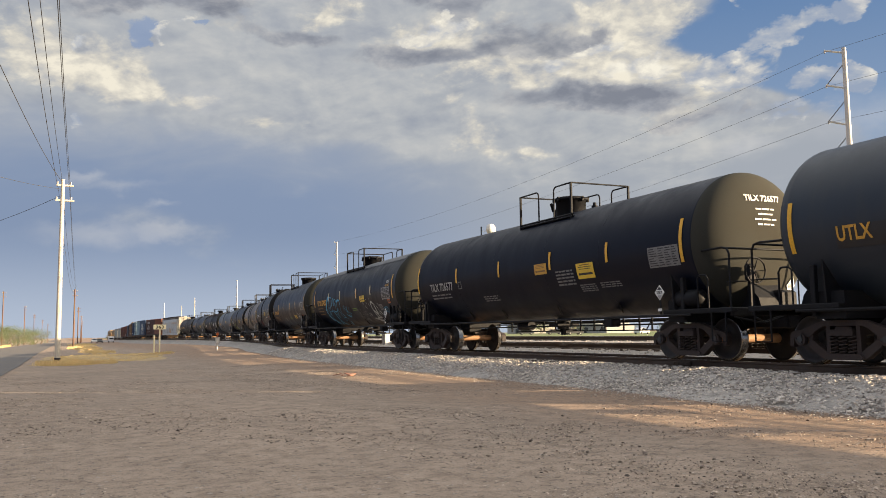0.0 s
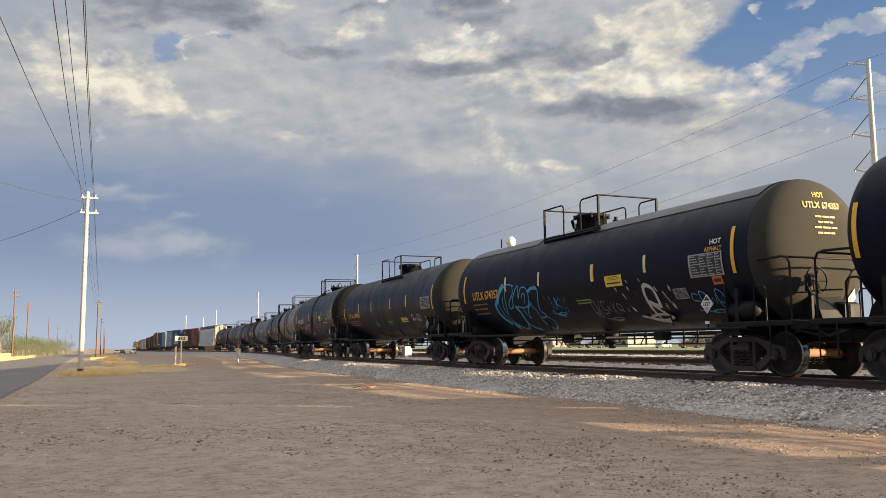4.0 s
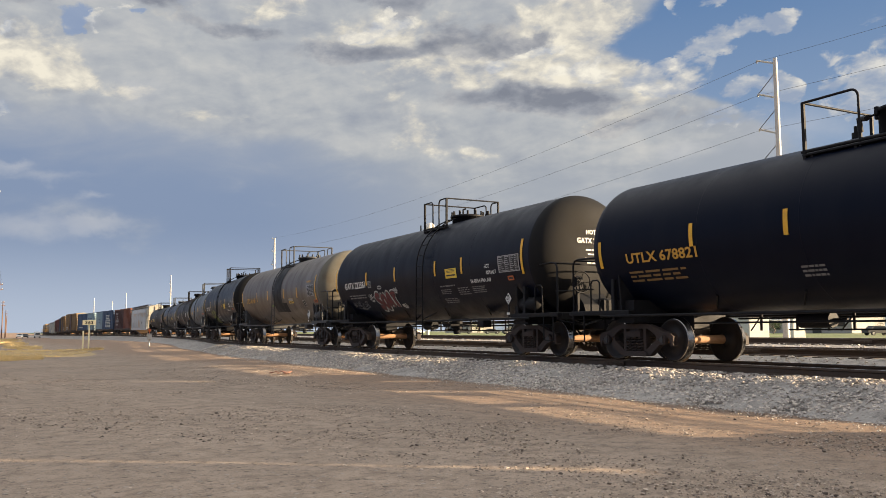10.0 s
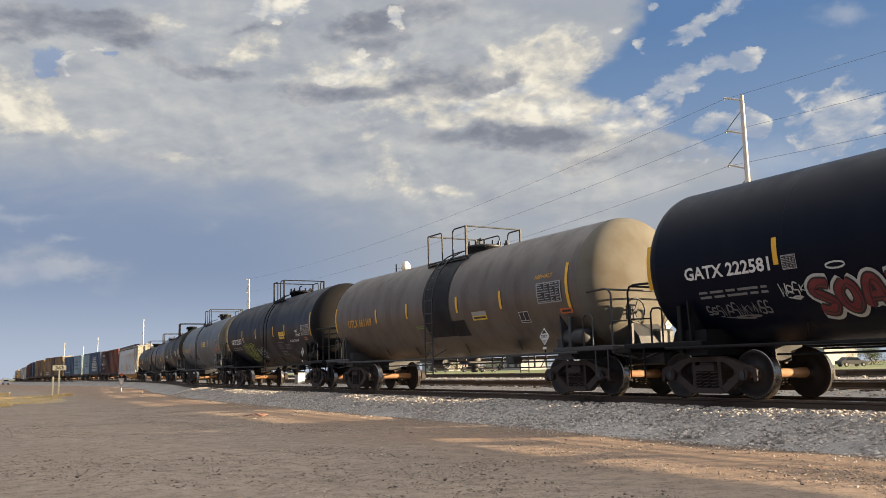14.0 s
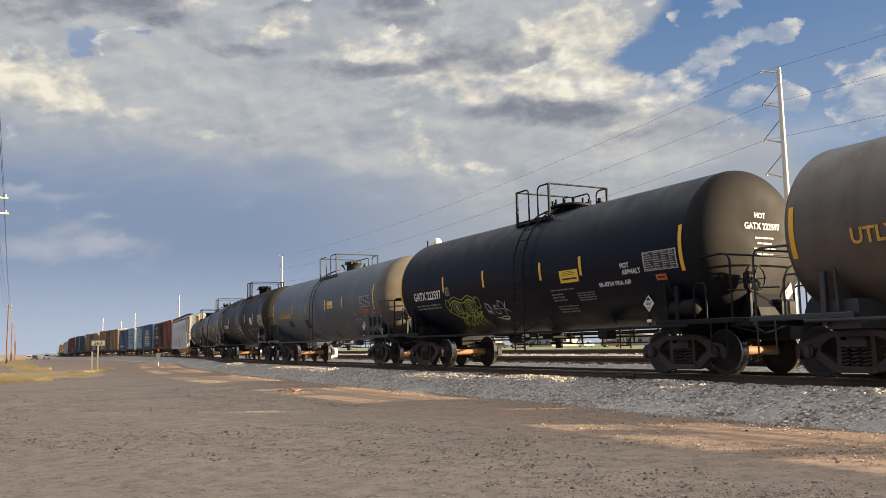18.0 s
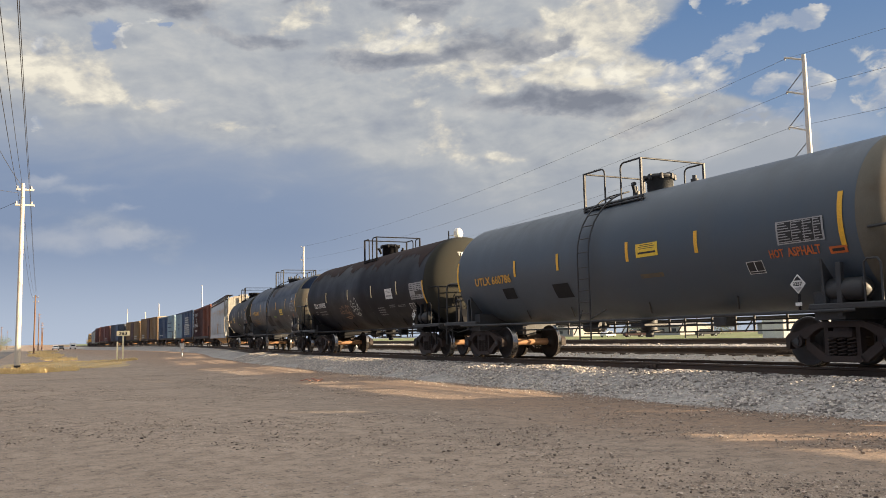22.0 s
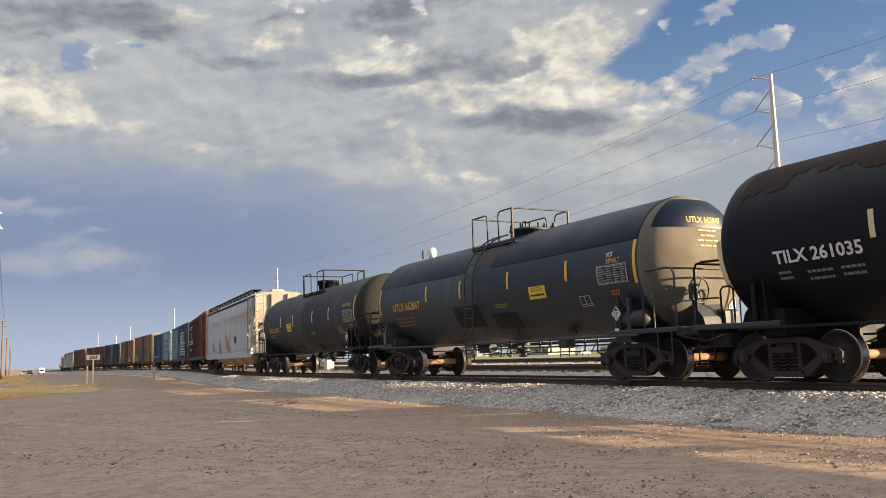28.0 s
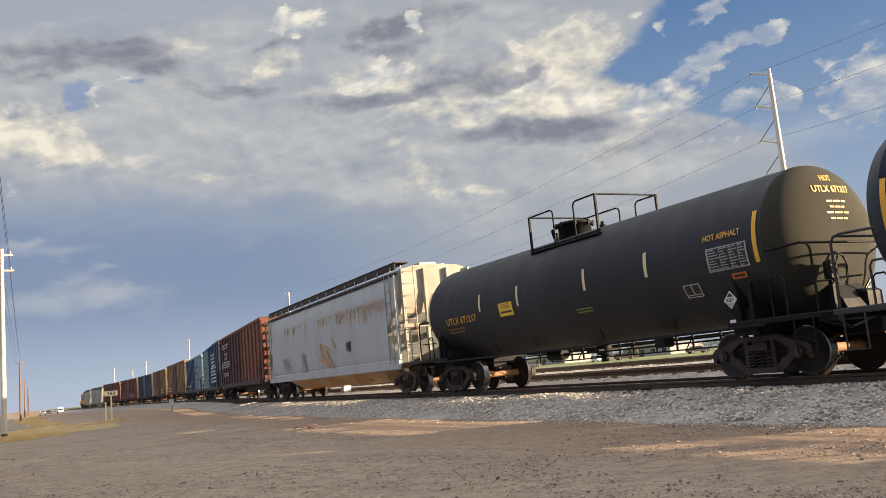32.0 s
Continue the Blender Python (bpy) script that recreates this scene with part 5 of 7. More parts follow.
def consist():
    for at in (-44.4, -28.2, -12.1):
        tank_car(at, 6.1, "plain black tank car ahead in the train", "black", 1.5, 2.5)
    c = tank_car(4.35, 6.25, "dark blue-grey tank car with gold lettering", "bluegrey", 1.53, 2.53, rails=(-1, 1.2), hatch_at=0.6)
    c.stripe(-6.88, 2.00, 2.92, YELLOW)
    c.panel(-5.20, 2.19, 1.45, 0.37, "ink")
    c.word("UTLX", -5.89, 2.25, 0.69, 0.26, GOLD)
    c.head_placard(0.85, c.zc - 0.95)
    c = tank_car(21.4, 6.8, "long black tank car with yellow notice panels", "black", 1.53, 2.53, dome=0.5, rails=(-0.7, 2.1), hatch_at=0.6, head=SUNLITOLIVE)
    c.stripe(7.20, 2.10, 3.03, YELLOW)
    c.stripe(4.48, 2.31, 2.79, YELLOW)
    c.stripe(1.84, 2.32, 2.80, YELLOW)
    c.stripe(-1.13, 2.31, 2.78, YELLOW)
    c.stripe(-4.18, 2.31, 2.79, YELLOW)
    c.stripe(-7.52, 2.09, 3.04, YELLOW)
    c.panel(1.34, 2.37, 0.65, 0.29, "orangeyellow")
    c.panel(3.50, 2.18, 0.77, 0.39, "yellow")
    c.panel(6.59, 2.27, 1.04, 0.45, "dulldata")
    c.placard(6.10, 1.48, 0.17)
    c.lines(2.52, 2.06, 0.85, 0.43, 5)
    c.lines(3.42, 1.76, 0.71, 0.20, 4)
    c.lines(4.39, 1.79, 0.84, 0.15, 3)
    c.lines(-2.02, 1.71, 0.96, 0.19, 3)
    c.word("TILX 726577", -6.42, 2.24, 1.92, 0.28, PANELGREY)
    c.lines(-5.62, 1.92, 1.60, 0.21, 2)
    c.panel(-3.95, 2.22, 0.25, 0.24, "dull")
    head_marks(c, "TILX 726577", WHITE, False)
    c = tank_car(38.55, 6.35, "black tank car with cyan and white graffiti", "black", 1.51, 2.51, dome=0.42, rails=(-1.9, 1), hatch_at=-0.8, head=SUNLITOLIVE)
    c.top_band(-6.9, -2.35, 50, TOPGREY, "lighter grey band along the top")
    c.top_band(0.75, 6.9, 50, TOPGREY, "lighter grey band along the top")
    c.stripe(-6.59, 2.10, 3.00, YELLOW)
    c.stripe(-3.47, 2.32, 2.77, CREAM)
    c.stripe(-1.36, 2.35, 2.75, CREAM)
    c.stripe(1.49, 2.28, 2.73, YELLOW)
    c.panel(2.39, 2.23, 0.73, 0.27, "yellow")
    c.word("UTLX 674357", -5.89, 2.29, 1.90, 0.28, GOLD)
    c.lines(-5.45, 1.86, 1.07, 0.45, 3, DULLGOLD)
    c.strokes(-4.34, 1.12, 2.96, 1.42, ((0.128, ((26, 100), (18, 92), (9, 72), (0, 57), (0, 39), (7, 20), (18, 6))),
              (0.04, ((48, 94), (35, 99), (23, 91), (12, 74), (7, 58), (10, 36), (16, 17), (28, 5))),
              (0.04, ((21, 74), (16, 52), (18, 36), (24, 59), (26, 77), (31, 95))),
              (0.04, ((45, 96), (44, 78), (32, 61), (30, 48), (38, 52), (43, 69), (57, 94), (55, 67), (63, 87), (73, 87), (77, 71), (72, 53), (61, 47), (45, 51))),
              (0.088, ((42, 52), (48, 37), (46, 21), (47, 9), (56, 1))),
              (0.04, ((17, 33), (20, 15), (31, 4), (43, 14), (47, 27))),
              (0.036, ((61, 66), (65, 75), (70, 74), (67, 62), (65, 55))),
              (0.096, ((77, 77), (84, 84), (96, 84))),
              (0.04, ((80, 81), (94, 84), (97, 74), (92, 54), (89, 38), (94, 32), (92, 26), (85, 25), (83, 27))),
              (0.04, ((79, 56), (66, 42), (61, 25), (58, 36), (58, 50))),
              (0.08, ((80, 22), (81, 10), (83, 1))),
              (0.032, ((83, 0), (96, 8), (100, 18), (96, 25), (91, 26))),
              (0.032, ((77, 72), (76, 55), (79, 47), (83, 37), (80, 22)))), CYAN)
    c.scrawl(-0.69, 1.79, 1.06, 0.62, CYAN, 2)
    c.scrawl(1.68, 1.55, 1.32, 0.54, GREYSPRAY, 3)
    c.panel(0.80, 1.80, 0.69, 0.12, "green")
    c.scrawl(3.37, 1.75, 2.07, 1.09, PALESPRAY, 4)
    c.stripe(1.44, 2.28, 2.72, CREAM)
    c.stripe(3.71, 2.33, 2.74, CREAM)
    c.stripe(6.65, 2.08, 3.03, YELLOW)
    c.panel(5.82, 2.32, 1.06, 0.49, "data")
    c.word("HOT", 5.98, 2.78, 0.35, 0.11, WHITE)
    c.word("ASPHALT", 5.82, 2.63, 0.54, 0.10, GOLD)
    c.panel(6.09, 1.98, 0.30, 0.17, "orange")
    c.panel(4.78, 1.78, 0.45, 0.23, "data")
    c.scrawl(5.55, 1.59, 1.03, 0.54, CYAN, 5)
    c.placard(5.51, 1.49, 0.20)
    head_marks(c, "UTLX 674357", GOLD, True)
    c = tank_car(54.8, 6, "black tank car with gold lettering and data panels", "black", 1.50, 2.50, dome=0.42, rails=(-1.6, 1.22), hatch_at=-0.3, head=SUNLITOLIVE)
    c.stripe(6.54, 2.05, 2.97, YELLOW)
    c.stripe(3.46, 2.28, 2.74, YELLOW)
    c.stripe(1.29, 2.27, 2.71, YELLOW)
    c.stripe(-1.62, 2.28, 2.73, YELLOW)
    c.stripe(-3.84, 2.28, 2.73, YELLOW)
    c.panel(5.78, 2.33, 1.05, 0.46, "data")
    c.panel(2.79, 1.76, 0.78, 0.19, "yellow")
    c.word("HOT", 3.86, 1.90, 0.19, 0.10, WHITE)
    c.word("ASPHALT", 3.87, 1.75, 0.45, 0.10, WHITE)
    c.panel(4.66, 1.80, 0.41, 0.25, "sq")
    c.panel(5.47, 1.78, 0.37, 0.09, "orange")
    c.panel(0.73, 1.71, 0.62, 0.10, "green")
    c.lines(-1.27, 1.66, 0.47, 0.22, 3)
    c.placard(5.76, 1.49, 0.19, DULL)
    c.word("UTLX 678821", -5.76, 2.18, 2.04, 0.22, GOLD)
    c.lines(-4.95, 1.80, 1.66, 0.26, 3, DULLGOLD)
    c.stripe(-6.61, 2.03, 2.61, YELLOW)
    head_marks(c, "UTLX 678821", GOLD, True)
    c = tank_car(70.75, 5.94, "black tank car with red bubble graffiti", "black", 1.58, 2.58, dome=0, rails=(-0.35, 1.15), hatch_at=0.83, head=DUSTBLACK, side_ladder=-0.75)
    c.stripe(-6.81, 2.12, 2.99, YELLOW)
    c.stripe(-3.82, 2.29, 2.75, YELLOW)
    c.stripe(-1.39, 2.31, 2.77, YELLOW)
    c.stripe(1.54, 2.31, 2.76, YELLOW)
    c.stripe(3.19, 2.29, 2.75, YELLOW)
    c.panel(2.53, 2.34, 0.68, 0.28, "yellow")
    c.word("HOT", 4.49, 2.41, 0.26, 0.11, WHITE)
    c.word("ASPHALT", 4.53, 2.24, 0.54, 0.10, WHITE)
    c.word("SR-8754 FRA AIP", 3.60, 2.05, 1.13, 0.10, WHITE)
    c.word("GATX 222581", -5.88, 2.33, 1.93, 0.24, WHITE)
    c.lines(-4.89, 1.92, 1.53, 0.17, 2)
    c.panel(-3.57, 2.31, 0.28, 0.24, "data")
    c.block_letters(-2.47, 1.71, 1.75, 0.50, RED, (
        (((0.4, 0.38), (-0.15, 0.42), (-0.38, 0.2), (0.0, 0.0), (0.36, -0.2), (0.1, -0.44), (-0.4, -0.36)),),
        (((0.0, 0.4), (-0.34, 0.15), (-0.3, -0.25), (0.0, -0.42), (0.32, -0.2), (0.3, 0.2), (0.0, 0.4)),),
        (((-0.4, -0.42), (-0.25, 0.1), (-0.05, 0.42), (0.2, 0.3), (0.32, -0.1), (0.4, -0.42)), ((-0.25, -0.1), (0.28, -0.1))),
        (((-0.42, 0.36), (0.0, 0.44), (0.48, 0.4)), ((0.02, 0.42), (-0.02, 0.0), (0.06, -0.46)))))
    c.scrawl(-3.65, 1.85, 0.51, 0.28, PALESPRAY, 6)
    c.scrawl(-1.47, 2.02, 0.27, 0.19, PALESPRAY, 7)
    c.scrawl(-1.33, 1.51, 0.46, 0.14, PALESPRAY, 8)
    c.scrawl(-4.93, 1.62, 1.43, 0.30, GREYSPRAY, 9)
    c.lines(2.17, 1.99, 0.93, 0.08, 1)
    c.lines(1.97, 1.83, 0.62, 0.16, 3)
    c.lines(2.03, 1.57, 0.82, 0.16, 3)
    c.lines(3.03, 1.81, 0.65, 0.23, 4)
    c.lines(3.91, 1.82, 0.72, 0.20, 4)
    c.panel(5.70, 2.41, 1.02, 0.44, "data")
    c.stripe(6.33, 2.10, 2.99, YELLOW)
    c.panel(5.69, 2.03, 0.28, 0.12, "orange")
    c.placard(5.26, 1.49, 0.15)
    head_marks(c, "GATX 222581", WHITE, True, 0.55)
    c = tank_car(86.8, 6.2, "rust-stained tan tank car with dark centre band", "tan", 1.54, 2.54, dome=0, side_ladder=-0.28, iron=GREYIRON, grey_ends=True, rails=(-0.92, 1.3), hatch_at=0.75, head=SUNLITTAN)
    c.top_band(-0.3, 1.22, -38, PATCH, "dark paint band round the middle")
    c.panel(1.57, 1.78, 0.68, 0.42, "patch")
    c.stripe(-6.93, 2.03, 2.91, YELLOW)
    c.stripe(-3.55, 2.20, 2.65, YELLOW)
    c.stripe(-1.36, 2.21, 2.67, YELLOW)
    c.stripe(1.65, 2.19, 2.63, YELLOW)
    c.stripe(3.82, 2.15, 2.61, YELLOW)
    c.panel(2.72, 2.05, 0.70, 0.22, "paleyellow")
    c.word("UTLX 661169", -5.82, 2.28, 1.91, 0.27, GOLD)
    c.panel(-0.63, 1.91, 0.58, 0.08, "green")
    c.panel(5.87, 2.39, 0.93, 0.49, "data")
    c.word("ASPHALT", 5.34, 2.78, 0.72, 0.10, GOLD)
    c.panel(4.71, 1.89, 0.39, 0.27, "sq")
    c.panel(6.39, 1.93, 0.46, 0.12, "orange")
    c.placard(5.30, 1.37, 0.20)
    c.stripe(6.56, 1.99, 3.01, YELLOW)
    c.head_placard(0.85, c.zc - 0.95)
    c = tank_car(102.8, 5.85, "black tank car with lime graffiti face", "black", 1.58, 2.58, dome=0, rails=(-0.37, 1.15), hatch_at=0.83, head=DUSTBLACK, side_ladder=-0.75)
    c.stripe(-6.63, 2.07, 2.98, YELLOW)
    c.stripe(-3.64, 2.27, 2.73, YELLOW)
    c.stripe(-1.26, 2.26, 2.72, YELLOW)
    c.stripe(1.54, 2.24, 2.68, YELLOW)
    c.stripe(3.18, 2.23, 2.67, YELLOW)
    c.panel(2.70, 2.25, 0.73, 0.29, "yellow")
    c.word("GATX 222597", -5.71, 2.23, 1.87, 0.26, WHITE)
    c.lines(-4.88, 1.89, 1.61, 0.18, 2)
    c.face_doodle(-2.70, 1.72, 2.00, 0.79, LIME, 1)
    c.scrawl(-0.99, 1.65, 1.15, 0.56, PALESPRAY, 10)
    c.panel(-3.43, 2.28, 0.24, 0.25, "data")
    c.lines(2.29, 1.96, 0.94, 0.06, 1)
    c.lines(2.06, 1.79, 0.53, 0.21, 3)
    c.lines(2.21, 1.51, 0.80, 0.19, 3)
    c.lines(3.14, 1.76, 0.67, 0.21, 4)
    c.word("HOT", 4.59, 2.32, 0.29, 0.11, WHITE)
    c.word("ASPHALT", 4.62, 2.18, 0.60, 0.11, WHITE)
    c.word("SR-8754 FRA AIP", 3.73, 1.97, 1.11, 0.10, WHITE)
    c.panel(5.83, 2.33, 1.00, 0.40, "data")
    c.panel(5.77, 1.99, 0.31, 0.12, "orange")
    c.placard(5.07, 1.46, 0.17)
    c.stripe(6.45, 2.06, 2.97, YELLOW)
    head_marks(c, "GATX 222597", WHITE, True, 0.55)
    c = tank_car(118.75, 6.24, "blue-grey tank car with side ladder", "lightgrey", 1.50, 2.50, dome=0.4, side_ladder=0.3, iron=GREYIRON, grey_ends=True, wrap=1.3, rails=(-1.05, 1.12), hatch_at=0.65, head=SUNLITTAN, neck=0.3)
    c.stripe(-6.99, 2.01, 2.89, YELLOW)
    c.stripe(-3.64, 2.24, 2.68, YELLOW)
    c.stripe(-1.57, 2.26, 2.68, YELLOW)
    c.stripe(1.17, 2.24, 2.68, YELLOW)
    c.stripe(3.33, 2.23, 2.67, YELLOW)
    c.panel(1.84, 2.44, 0.71, 0.29, "yellow")
    c.panel(1.85, 1.89, 0.74, 0.09, "fade")
    c.word("UTLX 660786", -5.90, 2.23, 2.02, 0.24, GOLD)
    c.panel(-4.16, 1.82, 0.61, 0.29, "patch")
    c.panel(-1.63, 1.76, 0.71, 0.35, "patch")
    c.stripe(6.68, 2.01, 2.93, YELLOW)
    c.panel(5.85, 2.37, 1.00, 0.41, "data")
    c.word("HOT", 5.12, 2.03, 0.32, 0.15, ORANGE)
    c.word("ASPHALT", 5.52, 2.03, 0.70, 0.16, ORANGE)
    c.panel(6.55, 1.98, 0.34, 0.12, "orange")
    c.panel(4.71, 1.83, 0.39, 0.23, "sq")
    c.placard(5.45, 1.45, 0.17)
    head_marks(c, "UTLX 660786", GOLD, False)
    c = tank_car(135.1, 6.17, "patchy black tank car with white tags", "patchy", 1.53, 2.53, dome=0.45, wrap=0.5, grey_ends=True, rails=(-0.4, 1), hatch_at=0.1, head=SUNLITOLIVE, neck=0.33)
    c.stripe(-3.96, 2.27, 2.71, CREAM)
    c.stripe(-0.99, 2.25, 2.66, CREAM)
    c.stripe(1.82, 2.21, 2.67, CREAM)
    c.stripe(4.43, 2.21, 2.67, CREAM)
    c.stripe(6.78, 1.78, 2.56, YELLOW)
    c.panel(3.64, 2.27, 0.68, 0.37, "whitepanel")
    c.panel(6.18, 2.24, 1.10, 0.56, "bigdata")
    c.panel(5.53, 1.72, 0.45, 0.26, "sq")
    c.placard(5.64, 1.41, 0.17)
    c.scrawl(-1.71, 1.81, 1.43, 0.63, TANSPRAY, 11)
    c.scrawl(-0.30, 1.95, 1.04, 0.74, PALESPRAY, 12)
    c.lines(2.44, 1.67, 0.71, 0.33, 4)
    c.lines(3.65, 1.82, 0.60, 0.12, 2)
    c.lines(4.54, 1.80, 0.67, 0.09, 2)
    c.stripe(-7.07, 1.77, 2.62, CREAM)
    c.word("TILX 261035", -5.88, 2.17, 1.71, 0.23, WHITE)
    c.lines(-5.74, 1.86, 0.27, 0.19, 2)
    c.lines(-5.05, 1.82, 0.49, 0.23, 2)
    c.lines(-4.44, 1.83, 0.43, 0.22, 2)
    c.wavy_band(-6.7, 6.75, 40, 24, FADEDTOP, "faded brown paint along the top", 3.0)
    head_marks(c, "TILX 261035", WHITE, False)
    c = tank_car(151.3, 6.08, "grey tank car with dark blue upper half", "bluegrey", 1.50, 2.50, dome=0, side_ladder=0.2, iron=GREYIRON, wrap=1.0, rails=(-0.95, 1.2), hatch_at=0.58, head=SUNLITTAN)
    c.top_band(-6.75, -0.72, 20, TOPBLUE, "dark blue paint over the upper half")
    c.top_band(0.75, 6.75, 20, TOPBLUE, "dark blue paint over the upper half")
    c.wavy_band(-0.7, 0.73, 30, 16, RUSTWASH, "rusty streaked band below the manway", 6.0)
    c.stripe(-3.10, 2.36, 2.82, YELLOW)
    c.stripe(-0.92, 2.30, 2.81, YELLOW)
    c.stripe(1.68, 2.35, 2.80, YELLOW)
    c.stripe(4.28, 2.32, 2.81, YELLOW)
    c.stripe(6.71, 2.07, 3.00, YELLOW)
    c.panel(3.00, 2.16, 0.73, 0.31, "yellow")
    c.word("HOT", 5.81, 2.76, 0.22, 0.11, WHITE)
    c.word("ASPHALT", 5.79, 2.62, 0.46, 0.11, GOLD)
    c.panel(5.95, 2.33, 1.03, 0.42, "data")
    c.word("3257", 5.80, 1.93, 0.32, 0.12, ORANGE)
    c.panel(4.80, 1.82, 0.40, 0.24, "sq")
    c.placard(5.73, 1.45, 0.16)
    c.panel(1.18, 1.95, 0.62, 0.10, "green")
    c.panel(-0.75, 1.76, 1.50, 0.61, "patch")
    c.panel(1.12, 1.55, 1.21, 0.41, "patch")
    c.word("UTLX 662847", -5.59, 2.30, 2.03, 0.26, GOLD)
    c.lines(-4.87, 1.81, 1.46, 0.34, 3, DULLGOLD)
    c.stripe(-6.68, 2.10, 3.00, YELLOW)
    c.head_cap(c.zc + 0.72, c.zc + 1.38, TOPBLUE, "dark blue paint across the top of the head", 0.95)
    head_marks(c, "UTLX 662847", GOLD, False)
    c = tank_car(167.25, 6.06, "charcoal tank car marked for hot asphalt", "charcoal", 1.45, 2.45, dome=0.4, reservoir=False, wrap=0.55, rails=(-1.3, 1.6), hatch_at=-0.6, head=SUNLITOLIVE)
    c.stripe(-3.57, 2.28, 2.75, CREAM)
    c.stripe(-1.53, 2.21, 2.74, CREAM)
    c.stripe(1.45, 2.25, 2.75, CREAM)
    c.stripe(3.64, 2.25, 2.78, CREAM)
    c.stripe(6.64, 2.11, 3.05, YELLOW)
    c.panel(-2.18, 2.20, 0.71, 0.36, "yellow")
    c.word("HOT ASPHALT", 5.37, 2.74, 0.95, 0.12, GOLD)
    c.panel(5.93, 2.31, 1.02, 0.46, "data")
    c.panel(6.11, 1.94, 0.36, 0.11, "orange")
    c.panel(4.81, 1.81, 0.44, 0.26, "sq")
    c.placard(5.62, 1.50, 0.17)
    c.word("UTLX 671217", -5.72, 2.15, 1.87, 0.21, GOLD)
    c.lines(-5.26, 1.87, 1.02, 0.19, 2, DULLGOLD)
    c.panel(1.19, 1.81, 0.62, 0.11, "green")
    c.stripe(-6.88, 2.14, 3.20, CREAM)
    head_marks(c, "UTLX 671217", GOLD, True)


consist()

# ---------------------------------------------------------------- hopper, boxcars and engines at the back of the train
HOPPERGREY = material("pale_hopper_paint", (0.44, 0.475, 0.50), 0.6, dirt=(0.36, 0.35, 0.33), dirt_amount=0.5, scale=0.5, grain=60, bump=0.05, streak=True)
# Cream for car ends in low sun; that light is in the colour.
SUNLITCREAM = material("sunlit_cream_end", (0.33, 0.325, 0.29), 0.65, dirt=(0.3, 0.2, 0.12), dirt_amount=0.6, scale=0.9, grain=60, bump=0.05)
RUSTSTREAK = material("rust_streak", (0.52, 0.33, 0.16), 0.8, dirt=(0.5, 0.42, 0.34), dirt_amount=0.5, scale=3.0, bump=0.0)
ORANGEBOX = material("orange_boxcar_paint", (0.175, 0.055, 0.030), 0.65, dirt=(0.12, 0.045, 0.028), dirt_amount=0.6, scale=0.8, grain=60, bump=0.08, streak=True)
BROWNBOX = material("brown_boxcar_paint", (0.056, 0.020, 0.021), 0.65, dirt=(0.035, 0.02, 0.018), dirt_amount=0.6, scale=0.8, grain=60, bump=0.08, streak=True)
REDBOX = material("oxide_red_paint", (0.13, 0.04, 0.035), 0.65, dirt=(0.07, 0.035, 0.03), dirt_amount=0.6, scale=0.8, grain=60, bump=0.08, streak=True)
BLUEBOX = material("blue_boxcar_paint", (0.028, 0.066, 0.145), 0.6, dirt=(0.03, 0.045, 0.07), dirt_amount=0.6, scale=0.8, grain=60, bump=0.08, streak=True)
SKYBOX = material("light_blue_panel_paint", (0.22, 0.33, 0.40), 0.6, dirt=(0.3, 0.33, 0.32), dirt_amount=0.6, scale=0.9, grain=60, bump=0.06)
NAVYBOX = material("navy_boxcar_paint", (0.03, 0.045, 0.075), 0.6, dirt=(0.04, 0.04, 0.045), dirt_amount=0.6, scale=0.8, grain=60, bump=0.08, streak=True)
TANBOX = material("tan_boxcar_paint", (0.22, 0.145, 0.07), 0.65, dirt=(0.12, 0.075, 0.045), dirt_amount=0.7, scale=0.6, grain=60, bump=0.08, streak=True)
GREYBOX = material("grey_hopper_paint", (0.28, 0.30, 0.29), 0.65, dirt=(0.15, 0.14, 0.13), dirt_amount=0.6, scale=0.6, grain=60, bump=0.05, streak=True)
ROOFSTEEL = material("galvanised_roof", (0.42, 0.40, 0.36), 0.5, 0.3, dirt=(0.25, 0.2, 0.15), scale=0.8, bump=0.05)
GLASS = material("dark_window_glass", (0.02, 0.025, 0.03), 0.12, scale=2.0, bump=0.0)


def underframe(car, L, half, z=1.0):
    m = Mesh().box((0, 0, z - 0.22), (0.5, 2 * half - 0.4, 0.4), cut=0.03)
    part("centre_sill", m, TRUCKIRON, car)
    for e in (-1, 1):
        m = Mesh().box((0, e * (L + 1.85), 0.82), (0.2, 0.6, 0.2), cut=0.04).prism([(e * (L + 2.0), 0.66), (e * (L + 2.2), 0.68), (e * (L + 2.2), 0.98), (e * (L + 2.0), 1.0)], -0.17, 0.1)
        part("coupler", m, TRUCKIRON, car)
    truck(car, -L, False)
    truck(car, L, False)


def car_ladder(car, x, y, z0, z1, across, mat):
    m = Mesh()
    d = (0.23, 0) if across else (0, 0.23)
    for k in (-1, 1):
        m.tube([(x + k * d[0], y + k * d[1], z0), (x + k * d[0], y + k * d[1], z1)], 0.02, 5)
    n = int((z1 - z0) / 0.38)
    for i in range(n):
        z = z0 + (i + 0.5) * (z1 - z0) / n
        m.tube([(x - d[0], y - d[1], z), (x + d[0], y + d[1], z)], 0.016, 5)
    part("ladder", m, mat, car)


